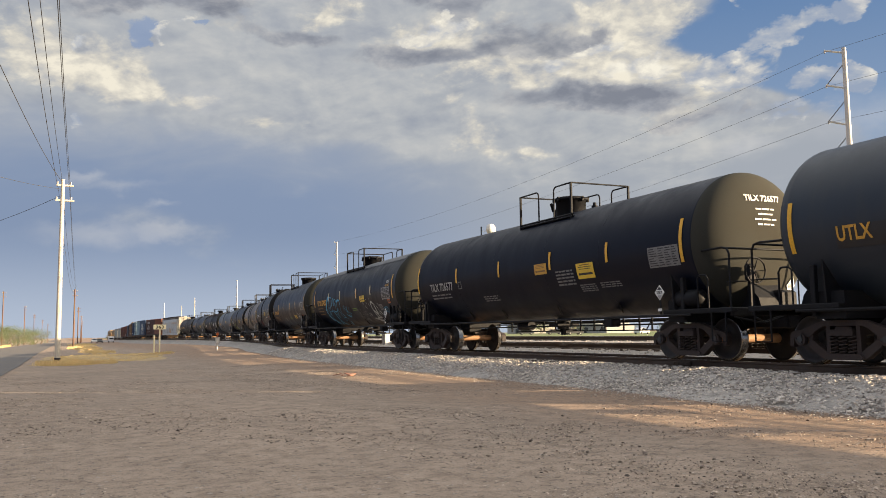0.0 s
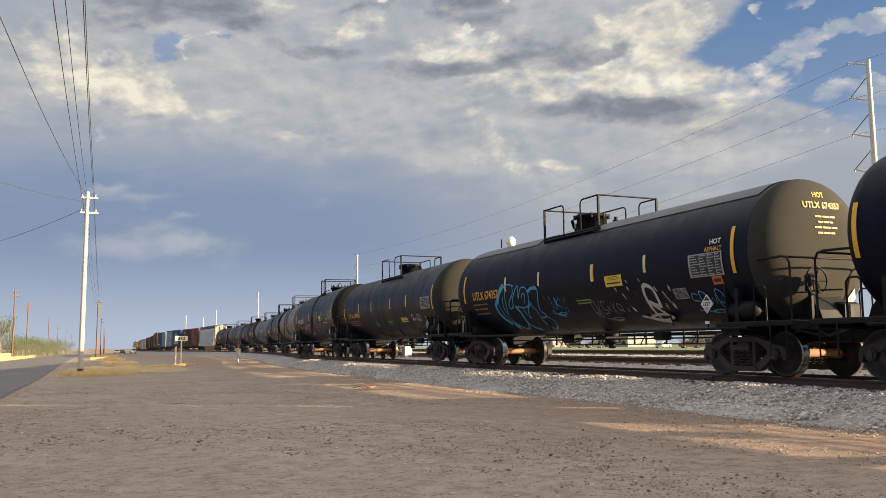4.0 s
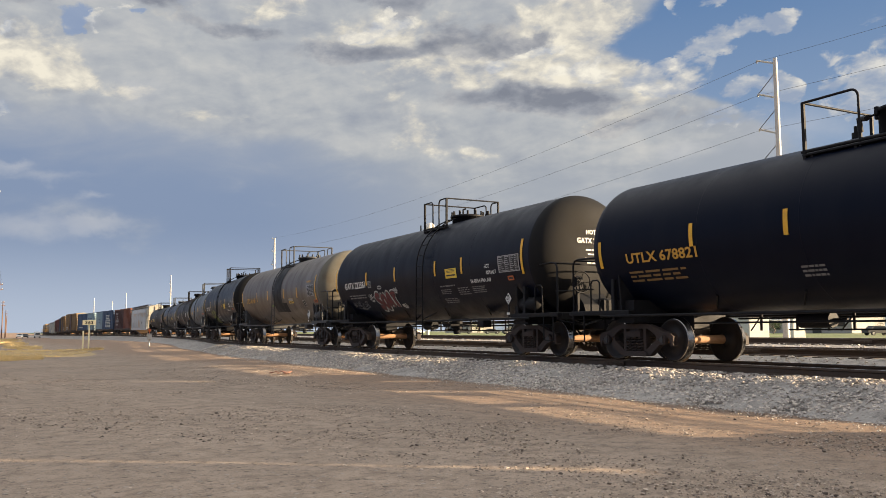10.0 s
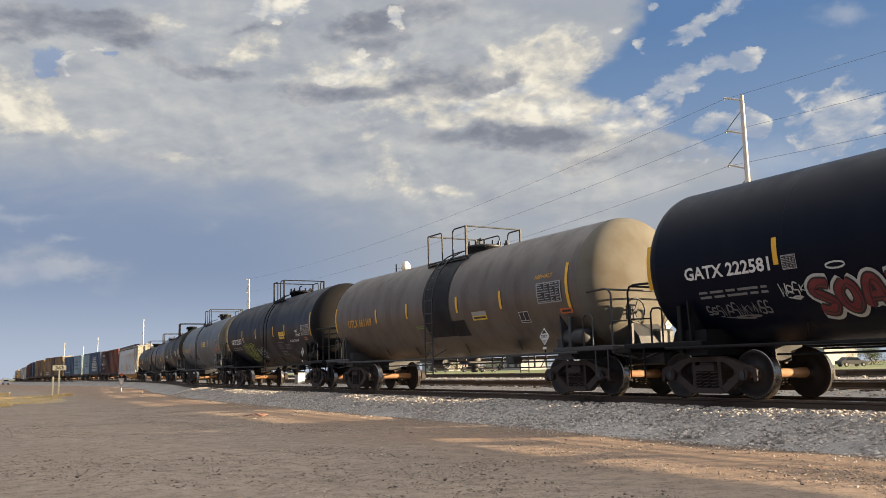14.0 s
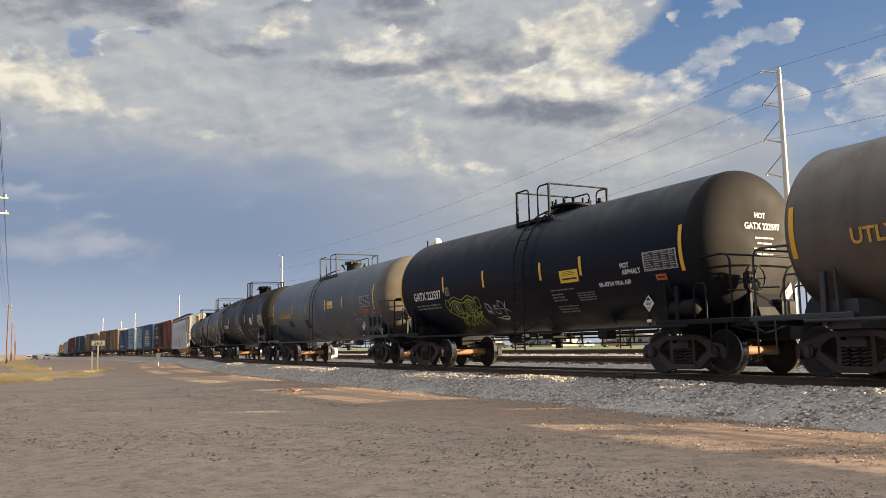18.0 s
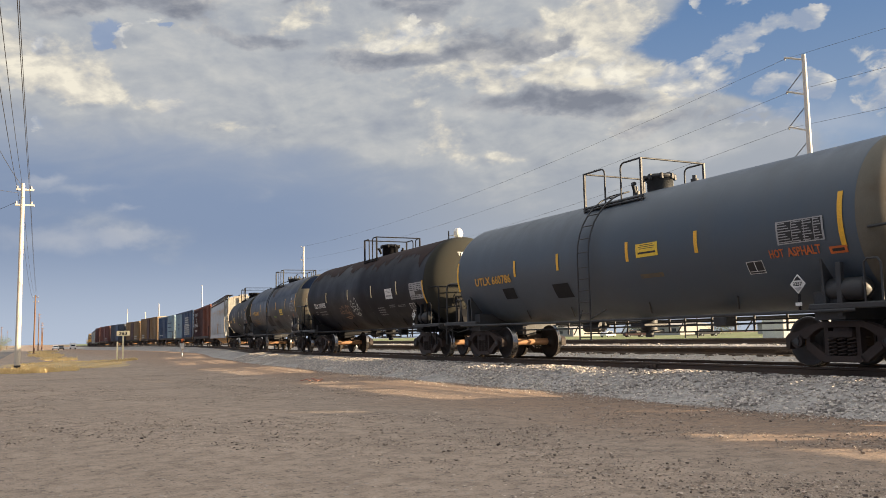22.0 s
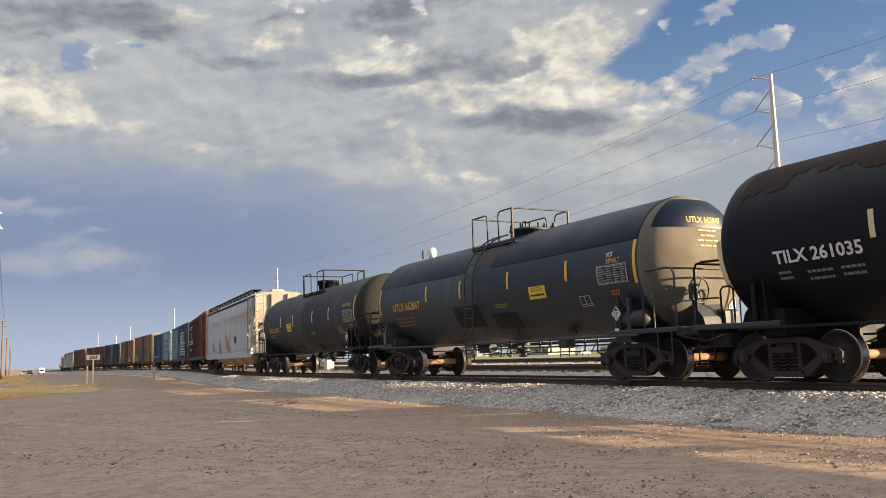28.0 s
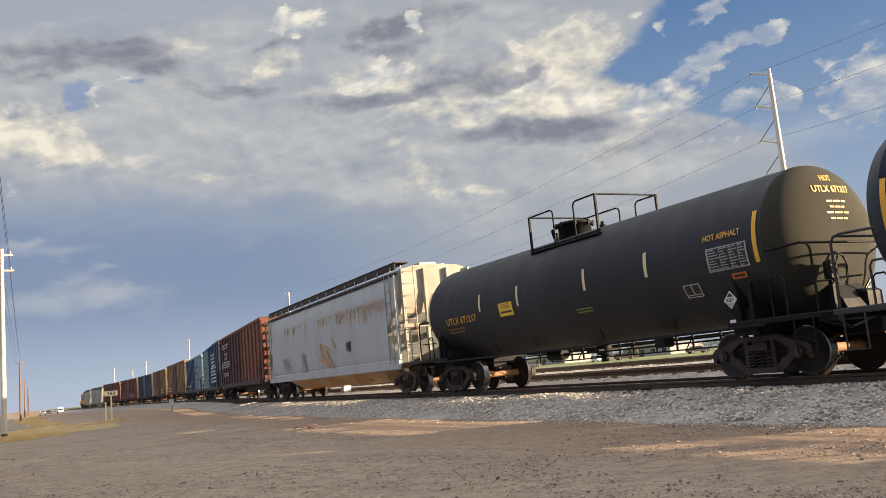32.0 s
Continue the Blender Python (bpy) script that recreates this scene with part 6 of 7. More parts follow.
def hopper_car(at, half_truck, half, label, side, end, top=4.5, marks=True):
    L = half_truck
    car = thing("hopper_car", label, "hopper car", group="freight cars of the train")
    sec = [(1.50, 1.02), (1.60, 1.25), (1.63, 2.0), (1.635, 2.8), (1.62, 3.5), (1.55, top - 0.45), (1.35, top - 0.18), (0.9, top - 0.04), (0.0, top)]
    ring = sec + [(-x, z) for x, z in sec[-2::-1]]
    m = Mesh()
    n = len(ring)
    m.add([((x * 0.985), e * (half - max(0.0, 2.9 - z) * 1.05), z) for e in (-1, 1) for x, z in ring], [(i, i + 1, n + i + 1, n + i) for i in range(n - 1)], 0, True)
    m.add([((x * 0.985), e * (half - max(0.0, 2.9 - z) * 1.05), z) for e in (-1, 1) for x, z in ring], [(i, i + 1, n - 2 - i, n - 1 - i) for i in range(n // 2)]
          + [(n + n - 1 - i, n + n - 2 - i, n + i + 1, n + i) for i in range(n // 2)], 1)
    # end slopes take a darker grey, for the shade below the end wall
    for j in range(n // 2):
        if ring[j + 1][1] < 3.0:
            for q in (len(m.m) - n // 2 + j, len(m.m) - 2 * (n // 2) + j):
                m.m[q] = 2
    body = part("body", m, [side, end, GREYBOX], car)
    heights = [1.02, 1.25, 1.5, 1.75, 2.0, 2.3, 2.6, 2.8, 3.0, 3.25, 3.5, top - 0.45, top - 0.3]
    for k in (-1, 1):
        sheet = Mesh()
        for j, z in enumerate(heights):
            x = float(np.interp(z, [q[1] for q in sec], [q[0] for q in sec])) + 0.012
            edge = half - (0.75 * sin(pi * (z - 1.25) / 1.75) if 1.25 < z < 3.0 else 0.0)
            sheet.v += [(k * x, edge * (2 * i / 8 - 1), z) for i in range(9)]
            if j:
                sheet.add([], [])
                sheet.f += [((j - 1) * 9 + i, (j - 1) * 9 + i + 1, j * 9 + i + 1, j * 9 + i) for i in range(8)]
                sheet.m += [0] * 8
                sheet.s += [True] * 8
        part("side_sheet", sheet, side, car)
    for k in (-1, 1):
        part("side_sill", Mesh().box((k * 1.6, 0, 1.06), (0.1, 2 * half, 0.34), cut=0.02), side, car)
        part("top_rail", Mesh().box((k * 1.5, 0, top - 0.32), (0.2, 2 * half, 0.09), cut=0.02), TRUCKIRON, car)
    part("running_board", Mesh().box((-1.25, 0, top + 0.08), (0.55, 2 * half, 0.05), cut=0.008).box((-1.5, 0, top - 0.06), (0.05, 2 * half, 0.2)), TRUCKIRON, car)
    part("hatch_cover", Mesh().box((0, 0, top + 0.08), (0.7, 2 * half - 1.0, 0.14), cut=0.05), ROOFSTEEL, car)
    for j in range(15):
        part("board_bracket", shared("board_bracket", lambda: Mesh().box((0, 0, 0), (0.04, 0.04, 0.22)).mesh("board_bracket", side)), None, car).location = (-1.54, -half + 0.35 + j * (2 * half - 0.7) / 14, top - 0.15)
    bays = 4
    w = (2 * L - 2.6) / bays
    for b in range(bays):
        y0 = -L + 1.3 + b * w
        m = Mesh()
        pts = [(-1.45, y0 + 0.05, 1.1), (1.45, y0 + 0.05, 1.1), (1.45, y0 + w - 0.05, 1.1), (-1.45, y0 + w - 0.05, 1.1), (-0.7, y0 + w * 0.35, 0.45), (0.7, y0 + w * 0.35, 0.45), (0.7, y0 + w * 0.65, 0.45), (-0.7, y0 + w * 0.65, 0.45)]
        m.add(pts, [(3, 2, 1, 0), (4, 5, 6, 7), (0, 1, 5, 4), (1, 2, 6, 5), (2, 3, 7, 6), (3, 0, 4, 7)])
        part("discharge_bay", m, RUSTSTREAK if marks else side, car)
    for e in (-1, 1):
        for x in (-1.3, -0.45, 0.45, 1.3):
            part("end_post", Mesh().box((x, e * (half + 0.07), 2.9), (0.12, 0.14, 2.9), cut=0.02), end, car)
        part("corner_post", Mesh().box((-1.55, e * (half - 0.06), (top + 0.7) / 2), (0.09, 0.1, top - 1.4), cut=0.01), side, car)
        part("end_platform", Mesh().box((0, e * (half + 0.65), 1.05), (3.0, 1.4, 0.1), cut=0.02), TRUCKIRON, car)
        part("end_beam", Mesh().box((0, e * (half + 0.1), 2.35), (3.1, 0.16, 0.14), cut=0.02), end, car)
        car_ladder(car, -1.15, e * (half + 0.22), 1.1, top - 0.05, True, end)
        car_ladder(car, -1.66, e * (half - 0.5), 1.1, top - 0.3, False, end)
        m = Mesh().tube([(-1.5, e * (half + 0.9), 1.1), (-1.5, e * (half + 0.9), 2.2), (-1.5, e * (half + 0.1), 2.2)], 0.025)
        part("handrail", m, end, car)
    if marks:
        rng = random.Random(8)
        for k in range(64):
            u = (half - 0.9 - k * 0.16) if k < 34 else rng.uniform(-half + 0.8, half - 5.6)
            ln = rng.uniform(0.3, 0.75) if k < 34 else rng.uniform(0.15, 0.5)
            w = rng.uniform(0.04, 0.1)
            z = 3.45 + rng.uniform(-0.06, 0.06)
            m = Mesh().add([(-1.664, -u - w / 2, z), (-1.664, -u + w / 2, z), (-1.668, -u + w * 0.3, z - ln), (-1.668, -u - w * 0.2, z - ln)], [(0, 1, 2, 3)])
            part("rust_stain", m, RUSTSTREAK, body)
        for u, z, w, h, mat in ((-5.5, 1.75, 1.6, 0.8, PANELGREY), (-2.4, 1.6, 0.8, 1.0, PANELGREY), (1.2, 1.85, 2.4, 1.2, RUSTSTREAK), (4.0, 2.0, 0.5, 0.45, INK)):
            m = Mesh()
            rng = random.Random(int(u * 10))
            for k in range(5):
                pts = smooth_line([(u + rng.uniform(-0.5, 0.5) * w, z + rng.uniform(-0.5, 0.5) * h) for q in range(5)])
                wd = 0.07
                v = []
                for a, b in pts:
                    v += [(-1.666 - 0.001 * k, -a - wd / 2, b + wd / 2), (-1.666 - 0.001 * k, -a + wd / 2, b - wd / 2)]
                m.add(v, [(2 * i, 2 * i + 1, 2 * i + 3, 2 * i + 2) for i in range(len(pts) - 1)])
            part("graffiti", m, mat, body, "faded sprayed graffiti")
    underframe(car, L, half)
    ROLLING.append((car, at, L))


def boxcar(at, length, label, panels, top=4.75, door=None, roof=None, ribs=14, text=None, end=None):
    """panels: (share of the length, material) from the front (viewer's right) to the back."""
    half = length / 2 - 0.55
    L = half - 1.55
    car = thing("boxcar", label, "boxcar", group="freight cars of the train")
    y = -half
    for share, mat in panels:
        w = 2 * half * share
        m = Mesh().box((0, y + w / 2, (top + 1.05) / 2), (3.1, w - 0.006, top - 1.05), cut=0.0)
        part("side_panel", m, mat, car)
        n = max(1, round(ribs * share))
        for j in range(n):
            for k in (-1, 1):
                r = part("rib", shared("rib%.2f" % top, lambda: Mesh().box((0, 0, 0), (0.1, 0.12, top - 1.35), cut=0.02).mesh("rib", BROWNBOX)), None, car)
                r.location = (k * 1.58, y + (j + 0.5) * w / n, (top + 1.05) / 2)
                r.material_slots[0].link = "OBJECT"
                r.material_slots[0].material = mat
        y += w
    m = Mesh()
    m.add([(-1.6, -half, top), (-1.6, half, top), (0, half, top + 0.18), (0, -half, top + 0.18), (1.6, half, top), (1.6, -half, top)], [(0, 1, 2, 3), (3, 2, 4, 5), (0, 3, 5), (1, 4, 2), (0, 5, 4, 1)])
    part("roof", m, roof or TRUCKIRON, car)
    for k in (-1, 1):
        part("top_rail", Mesh().box((k * 1.56, 0, top - 0.04), (0.12, 2 * half, 0.16), cut=0.02), panels[0][1], car)
        part("side_sill", Mesh().box((k * 1.55, 0, 1.08), (0.14, 2 * half, 0.26), cut=0.02), TRUCKIRON, car)
    if door:
        u, w, mat = door
        for k in (-1, 1):
            part("door", Mesh().box((k * 1.62, -u, (top + 1.1) / 2), (0.08, w, top - 1.4), cut=0.02), mat, car)
            part("door_rod", Mesh().tube([(k * 1.68, -u + w * 0.3, 1.3), (k * 1.68, -u + w * 0.3, top - 0.4)], 0.025), TRUCKIRON, car)
            part("door_track", Mesh().box((k * 1.64, -u, 1.17), (0.12, w * 2, 0.08), cut=0.01), TRUCKIRON, car)
    for e in (-1, 1):
        for j in range(7):
            part("end_rib", Mesh().box((0, e * (half + 0.04), 1.5 + j * (top - 1.9) / 6), (2.8, 0.1, 0.16), cut=0.04), end or panels[0 if e < 0 else -1][1], car)
        car_ladder(car, -1.3, e * (half + 0.12), 1.0, top - 0.2, True, TRUCKIRON)
        car_ladder(car, -1.68, e * (half - 0.35), 0.9, 2.3, False, TRUCKIRON)
        part("end_step", Mesh().box((0, e * (half + 0.3), 1.0), (2.9, 0.5, 0.08), cut=0.02), TRUCKIRON, car)
    if text:
        for u, z, w, h, n, mat in text:
            rng = random.Random(int(u * 7) + n)
            for j in range(n):
                m = Mesh()
                x = 0.0
                while x < 0.9:
                    k = rng.uniform(0.1, 0.35)
                    zz = z + h * (0.5 - (j + 0.5) / n)
                    q = min(x + k, 1.0)
                    m.box((-1.66, -(u - w / 2 + w * (x + q) / 2), zz), (0.01, w * (q - x), min(0.16, h / n * 0.55)))
                    x += k + 0.05
                part("stencil_line", m, mat, car, "worn stencilled line")
    underframe(car, L, half)
    ROLLING.append((car, at, L))


def locomotive(at, label):
    half, L = 10.2, 6.9
    car = thing("locomotive", label, "locomotive", group="engines of the train")
    part("frame", Mesh().box((0, 0, 1.25), (3.0, 2 * half, 0.35), cut=0.04), TRUCKIRON, car)
    part("hood", Mesh().box((0, 2.0, 2.75), (1.9, 14.6, 2.7), cut=0.12), TANBOX, car)
    part("cab", Mesh().box((0, -6.4, 2.95), (2.9, 2.6, 3.1), cut=0.15), TANBOX, car)
    part("nose", Mesh().box((0, -8.6, 2.4), (2.2, 1.9, 1.95), cut=0.25), TANBOX, car)
    for k in (-0.75, 0.75):
        part("windshield", Mesh().box((k, -7.72, 3.75), (0.9, 0.05, 0.6), cut=0.02), GLASS, car)
    for k in (-1, 1):
        part("cab_window", Mesh().box((k * 1.46, -6.4, 3.7), (0.04, 1.3, 0.6), cut=0.01), GLASS, car)
        m = Mesh().tube([(k * 1.45, -half, 2.4), (k * 1.45, half, 2.4)], 0.025)
        for j in range(12):
            m.tube([(k * 1.45, -half + j * 2 * half / 11, 1.4), (k * 1.45, -half + j * 2 * half / 11, 2.4)], 0.02, 5)
        part("handrail", m, YELLOW, car)
    for y in (3.5, 5.5, 7.5):
        part("fan_housing", Mesh().cyl((0, y, 4.05), (0, y, 4.25), 0.7, 20), GREYIRON, car)
    part("fuel_tank", Mesh().box((0, 0, 0.75), (2.7, 6.0, 0.75), cut=0.15), TRUCKIRON, car)
    underframe(car, L, half)
    ROLLING.append((car, at, L))


def rear_cars():
    hopper_car(185.4, 8.3, 9.05, "pale grey covered hopper with rust streaks", HOPPERGREY, SUNLITCREAM)
    boxcar(205.9, 20.3, "orange ribbed boxcar with brown end panel", ((0.42, ORANGEBOX), (0.58, BROWNBOX)), 4.6, ribs=14, end=BROWNBOX,
           text=((-5.6, 3.9, 3.2, 0.4, 2, PANELGREY), (-5.4, 3.2, 1.0, 0.6, 2, PANELGREY), (-5.6, 2.6, 4.4, 0.5, 3, PANELGREY), (-5.6, 1.9, 2.6, 0.3, 2, PANELGREY)))
    boxcar(227.2, 20.5, "blue boxcar with pale graffiti", ((0.62, BLUEBOX), (0.38, SKYBOX)), 4.75, ribs=12,
           text=((4.5, 3.4, 4.0, 1.2, 4, PALESPRAY), (4.6, 2.2, 5.5, 1.4, 5, PALESPRAY), (-5.0, 2.8, 2.0, 1.2, 2, BLUEBOX)))
    boxcar(248.6, 19.8, "light blue and navy boxcar with tags", ((0.4, SKYBOX), (0.6, BLUEBOX)), 4.75, ribs=12,
           text=((5.5, 2.9, 4.0, 2.0, 3, BLUEBOX), (-4.5, 1.7, 5.0, 0.4, 1, PALESPRAY)))
    # Cream ends and roof stand for sunlight on tan, navy and red cars.
    boxcar(270.2, 21.0, "tan high boxcar with pale roof end", ((1.0, TANBOX),), 5.1, (0.0, 3.0, BROWNBOX), SUNLITCREAM, 14, ((-6, 1.7, 3.0, 0.8, 2, PALESPRAY),), SUNLITCREAM)
    boxcar(289.7, 15.8, "tan boxcar with dark sliding door", ((1.0, TANBOX),), 4.9, (0.0, 3.0, BROWNBOX), None, 12, ((4, 1.7, 3.0, 0.8, 2, PALESPRAY),), SUNLITCREAM)
    boxcar(307.5, 17.6, "navy boxcar with weathered sides", ((1.0, NAVYBOX),), 4.8, (0.0, 3.0, BLUEBOX), None, 14, None, SUNLITCREAM)
    boxcar(327.1, 19.4, "oxide red boxcar with faint tags", ((1.0, REDBOX),), 4.8, (0.0, 3.0, REDBOX), None, 14, ((4, 1.7, 3.0, 0.8, 2, PANELGREY),), SUNLITCREAM)
    boxcar(347.2, 18.4, "dark red boxcar near the engines", ((1.0, REDBOX),), 4.8, (0.0, 3.0, BROWNBOX), None, 14, None, SUNLITCREAM)
    hopper_car(366.6, 6.9, 7.9, "grey covered hopper car far back", GREYBOX, SUNLITCREAM, marks=False)
    hopper_car(386.0, 6.9, 7.9, "grey covered hopper car far back", GREYBOX, SUNLITCREAM, marks=False)
    locomotive(408.5, "yellow and grey diesel engine pushing the train")
    locomotive(431.0, "yellow and grey diesel engine at the tail")


rear_cars()

# ---------------------------------------------------------------- poles and wires
POLESTEEL = material("galvanised_pole", (0.52, 0.50, 0.46), 0.5, 0.25, dirt=(0.4, 0.37, 0.33), scale=1.0, grain=50, bump=0.03)
POLEWHITE = material("pale_weathered_pole", (0.55, 0.50, 0.42), 0.7, dirt=(0.36, 0.31, 0.25), scale=0.9, grain=40, bump=0.15, streak=True)
POLEWOOD = material("brown_pole_wood", (0.15, 0.085, 0.055), 0.85, dirt=(0.08, 0.05, 0.035), scale=0.9, grain=30, bump=0.2, streak=True)
WIRE = material("dark_wire", (0.05, 0.05, 0.055), 0.6, bump=0.0)
PORCELAIN = material("grey_insulator", (0.3, 0.29, 0.28), 0.3, scale=3.0, bump=0.0)
SIGNPAPER = material("pale_yellow_sign", (0.86, 0.77, 0.50), 0.6, dirt=(0.6, 0.52, 0.34), scale=2.0, bump=0.0)
CONCRETE = material("pale_concrete", (0.62, 0.61, 0.58), 0.8, dirt=(0.45, 0.43, 0.4), scale=0.6, grain=40, bump=0.1)


def wire(name, a, b, sag, label, r=0.012):
    a, b = Vector(a), Vector(b)
    n = 18
    pts = []
    for i in range(n + 1):
        f = i / n
        p = a.lerp(b, f)
        p.z -= sag * 4 * f * (1 - f)
        pts.append(p)
    tagged(part(name, Mesh().tube(pts, r, 4), WIRE, None), label, "wire", "overhead wires")


MAST_X = 33.0
MASTS = [-54.0, 27.2, 107.5, 178.0, 240.0, 268.0, 317.0]


def steel_mast(x, y, h):
    mast = thing("power_mast", "tall pale steel power mast with angled arms", "power pole", pose(x, y, 0), "steel power masts")
    shaft = Mesh()
    shaft.cyl((0, 0, 0), (0, 0, h), 0.17, 16, r2=0.10)
    shaft.cyl((0, 0, 0), (0, 0, 0.12), 0.3, 16)
    part("shaft", shaft, POLESTEEL, mast)
    for z, dx in ((h - 0.25, 1), (h - 1.95, 1), (h - 3.7, 1), (h - 5.4, 1)):
        arm = part("arm", Mesh().tube([(0, 0, z), (0, 0.55, z + 0.22), (-0.05, 1.05, z + 0.42)], 0.045, 8), POLESTEEL, mast)
        if z < h - 1:
            part("brace", Mesh().tube([(0, 0, z + 1.25), (-0.05, 1.02, z + 0.42)], 0.02, 6), WIRE, arm)
        part("insulator", Mesh().cyl((-0.05, 1.05, z + 0.40), (-0.05, 1.05, z + 0.29), 0.035, 8), PORCELAIN, arm)
    return mast


def power_line():
    for i, y in enumerate(MASTS):
        h = (14.3, 14.3, 13.4, 12.6, 11.5, 10.2, 13.0)[i]
        steel_mast(MAST_X, y, h)
    for z in (14.4, 12.7, 10.95):
        for i in range(2):
            ha, hb = ((14.3, 14.3), (14.3, 13.4), (13.4, 12.6))[i]
            wire("power_wire", (MAST_X - 0.05, MASTS[i] + 1.05, z - 14.3 + ha), (MAST_X - 0.05, MASTS[i + 1] + 1.05, z - 14.3 + hb), 1.2, "thin dark power wire strung between steel masts", 0.0075)


def wood_pole(x, y, h, mat, label, r=0.15, dark_foot=False, lean=0.0):
    p = thing("utility_pole", label, "utility pole", pose(x, y, lie(x, y), 0, lean), "roadside utility poles")
    part("shaft", Mesh().cyl((0, 0, -0.1), (0, 0, h), r, 14, r2=r * 0.66), mat, p)
    if dark_foot:
        part("foot_wrap", Mesh().cyl((0, 0, 0), (0, 0, 0.38), r * 1.12, 14), INK, p)
    for z, w in ((h - 0.35, 0.55), (h - 1.2, 0.6)):
        part("crossarm", Mesh().box((w * 0.2, 0, z), (w * 1.6, 0.1, 0.1), cut=0.012), mat, p)
        for k in (-0.5, 0.75):
            part("insulator", Mesh().cyl((w * k, 0, z + 0.04), (w * k, 0, z + 0.2), 0.05, 8), PORCELAIN, p)
    return p


def road_poles():
    wood_pole(-0.22, 51.1, 10.3, POLEWHITE, "pale weathered utility pole with dark foot", 0.15, True)
    wood_pole(-1.2, -22.0, 10.0, POLEWHITE, "pale weathered utility pole with dark foot", 0.15, True)
    for x, y, h in ((1.8, 164, 10.3), (3.8, 253, 10.3), (6.3, 348, 10.3), (8.6, 450, 10.3), (10.5, 560, 10.3)):
        wood_pole(x, y, h, POLEWOOD, "brown wooden utility pole beside the road", 0.16)
    for x, y in ((-11.4, 118), (-11.4, 160), (-11.7, 202), (-10.6, 285), (-10.6, 378), (-9.5, 474), (-8.5, 580)):
        wood_pole(x, y, 11.8, POLEWOOD, "brown wooden utility pole across the road", 0.15)
    for dx, z in ((-0.1, 9.98), (0.32, 9.98), (-0.2, 9.0), (0.36, 9.0)):
        wire("utility_wire", (-0.22 + dx, 51.1, z + 0.35), (-1.2 + dx, -22, z), 1.0, "thin dark utility wire along the road")
        wire("utility_wire", (-0.22 + dx, 51.1, z + 0.35), (1.8 + dx, 164, z + 0.2), 1.6, "thin dark utility wire along the road")
    wire("service_wire", (-0.34, 51.1, 9.5), (-8.5, 20.0, 7.5), 0.6, "thin service wire crossing above the road")
    wire("service_wire", (-0.34, 51.1, 9.1), (-11.4, 60.0, 6.5), 0.6, "thin service wire crossing above the road")
    wire("service_wire", (-0.34, 51.1, 10.0), (-3.2, 2.0, 9.3), 0.8, "thin service wire beside the road")


power_line()
road_poles()

# ---------------------------------------------------------------- signs and small things along the line


def milepost():
    s = thing("milepost_sign", "pale yellow milepost board on two posts", "sign", pose(6.55, 66.7, lie(6.55, 66.7), 0, 0, 6))
    board = part("board", Mesh().box((0.1, -0.05, 2.05), (0.92, 0.03, 0.36), cut=0.006), SIGNPAPER, s)
    pts, faces = letters("363")
    part("lettering", Mesh().add([(0.1 - 0.28 + a * 0.56, -0.07, 1.93 + b * 0.24) for a, b in pts], faces), INK, board)
    part("post", Mesh().box((0.12, 0.02, 1.08), (0.1, 0.08, 2.18), cut=0.01), SIGNPAPER, s)
    part("post", Mesh().box((-0.28, 0.0, 0.72), (0.1, 0.08, 1.44), cut=0.01), SIGNPAPER, s)


def track_cabinet(x, y, z, h):
    c = thing("signal_cabinet", "small pale metal cabinet on a post", "cabinet", pose(x, y, z, 0, 0, 10))
    part("post", Mesh().cyl((0, 0, 0), (0, 0, h - 0.4), 0.06, 10), POLESTEEL, c)
    part("box", Mesh().box((0, 0, h - 0.22), (0.32, 0.24, 0.46), cut=0.02), POLESTEEL, c)
    part("door", Mesh().box((0, -0.13, h - 0.22), (0.25, 0.02, 0.36), cut=0.006), CONCRETE, c)
    part("marker_disc", Mesh().cyl((0, -0.02, h + 0.32), (0, 0.0, h + 0.32), 0.12, 20).cyl((0, 0.01, h + 0.02), (0, 0.01, h + 0.3), 0.02, 8), ORANGE, c, "red round marker disc")
    part("lid", Mesh().box((0, -0.02, h + 0.03), (0.37, 0.3, 0.04), cut=0.012), POLESTEEL, c)


def white_cabinet():
    c = thing("relay_cabinet", "white metal relay cabinet between the tracks", "cabinet", pose(17.5, 47.0, 0.3))
    part("box", Mesh().box((0, 0, 0.5), (0.5, 0.45, 0.9), cut=0.03), PANELGREY, c)
    part("door", Mesh().box((0, -0.235, 0.5), (0.4, 0.02, 0.76), cut=0.008), CONCRETE, c)
    part("plinth", Mesh().box((0, 0, 0.03), (0.65, 0.6, 0.1), cut=0.02), CONCRETE, c)


JUNKRED = material("reddish_scrap", (0.30, 0.13, 0.085), 0.8, dirt=(0.4, 0.28, 0.2), scale=4.0)


def junk():
    rng = random.Random(3)
    j = thing("junk_pile", "flattened reddish brown scrap on the dirt", "debris", pose(7.6, 24.4, lie(7.6, 24.4)))
    for k in range(4):
        q = Euler((rng.uniform(-0.2, 0.2), rng.uniform(-0.25, 0.25), rng.uniform(0, 3))).to_matrix()
        part("scrap", Mesh().box((rng.uniform(-0.35, 0.35), rng.uniform(-0.15, 0.15), 0.03 + 0.012 * k), (rng.uniform(0.15, 0.4), rng.uniform(0.06, 0.16), 0.025), turn=q, cut=0.008), JUNKRED, j)


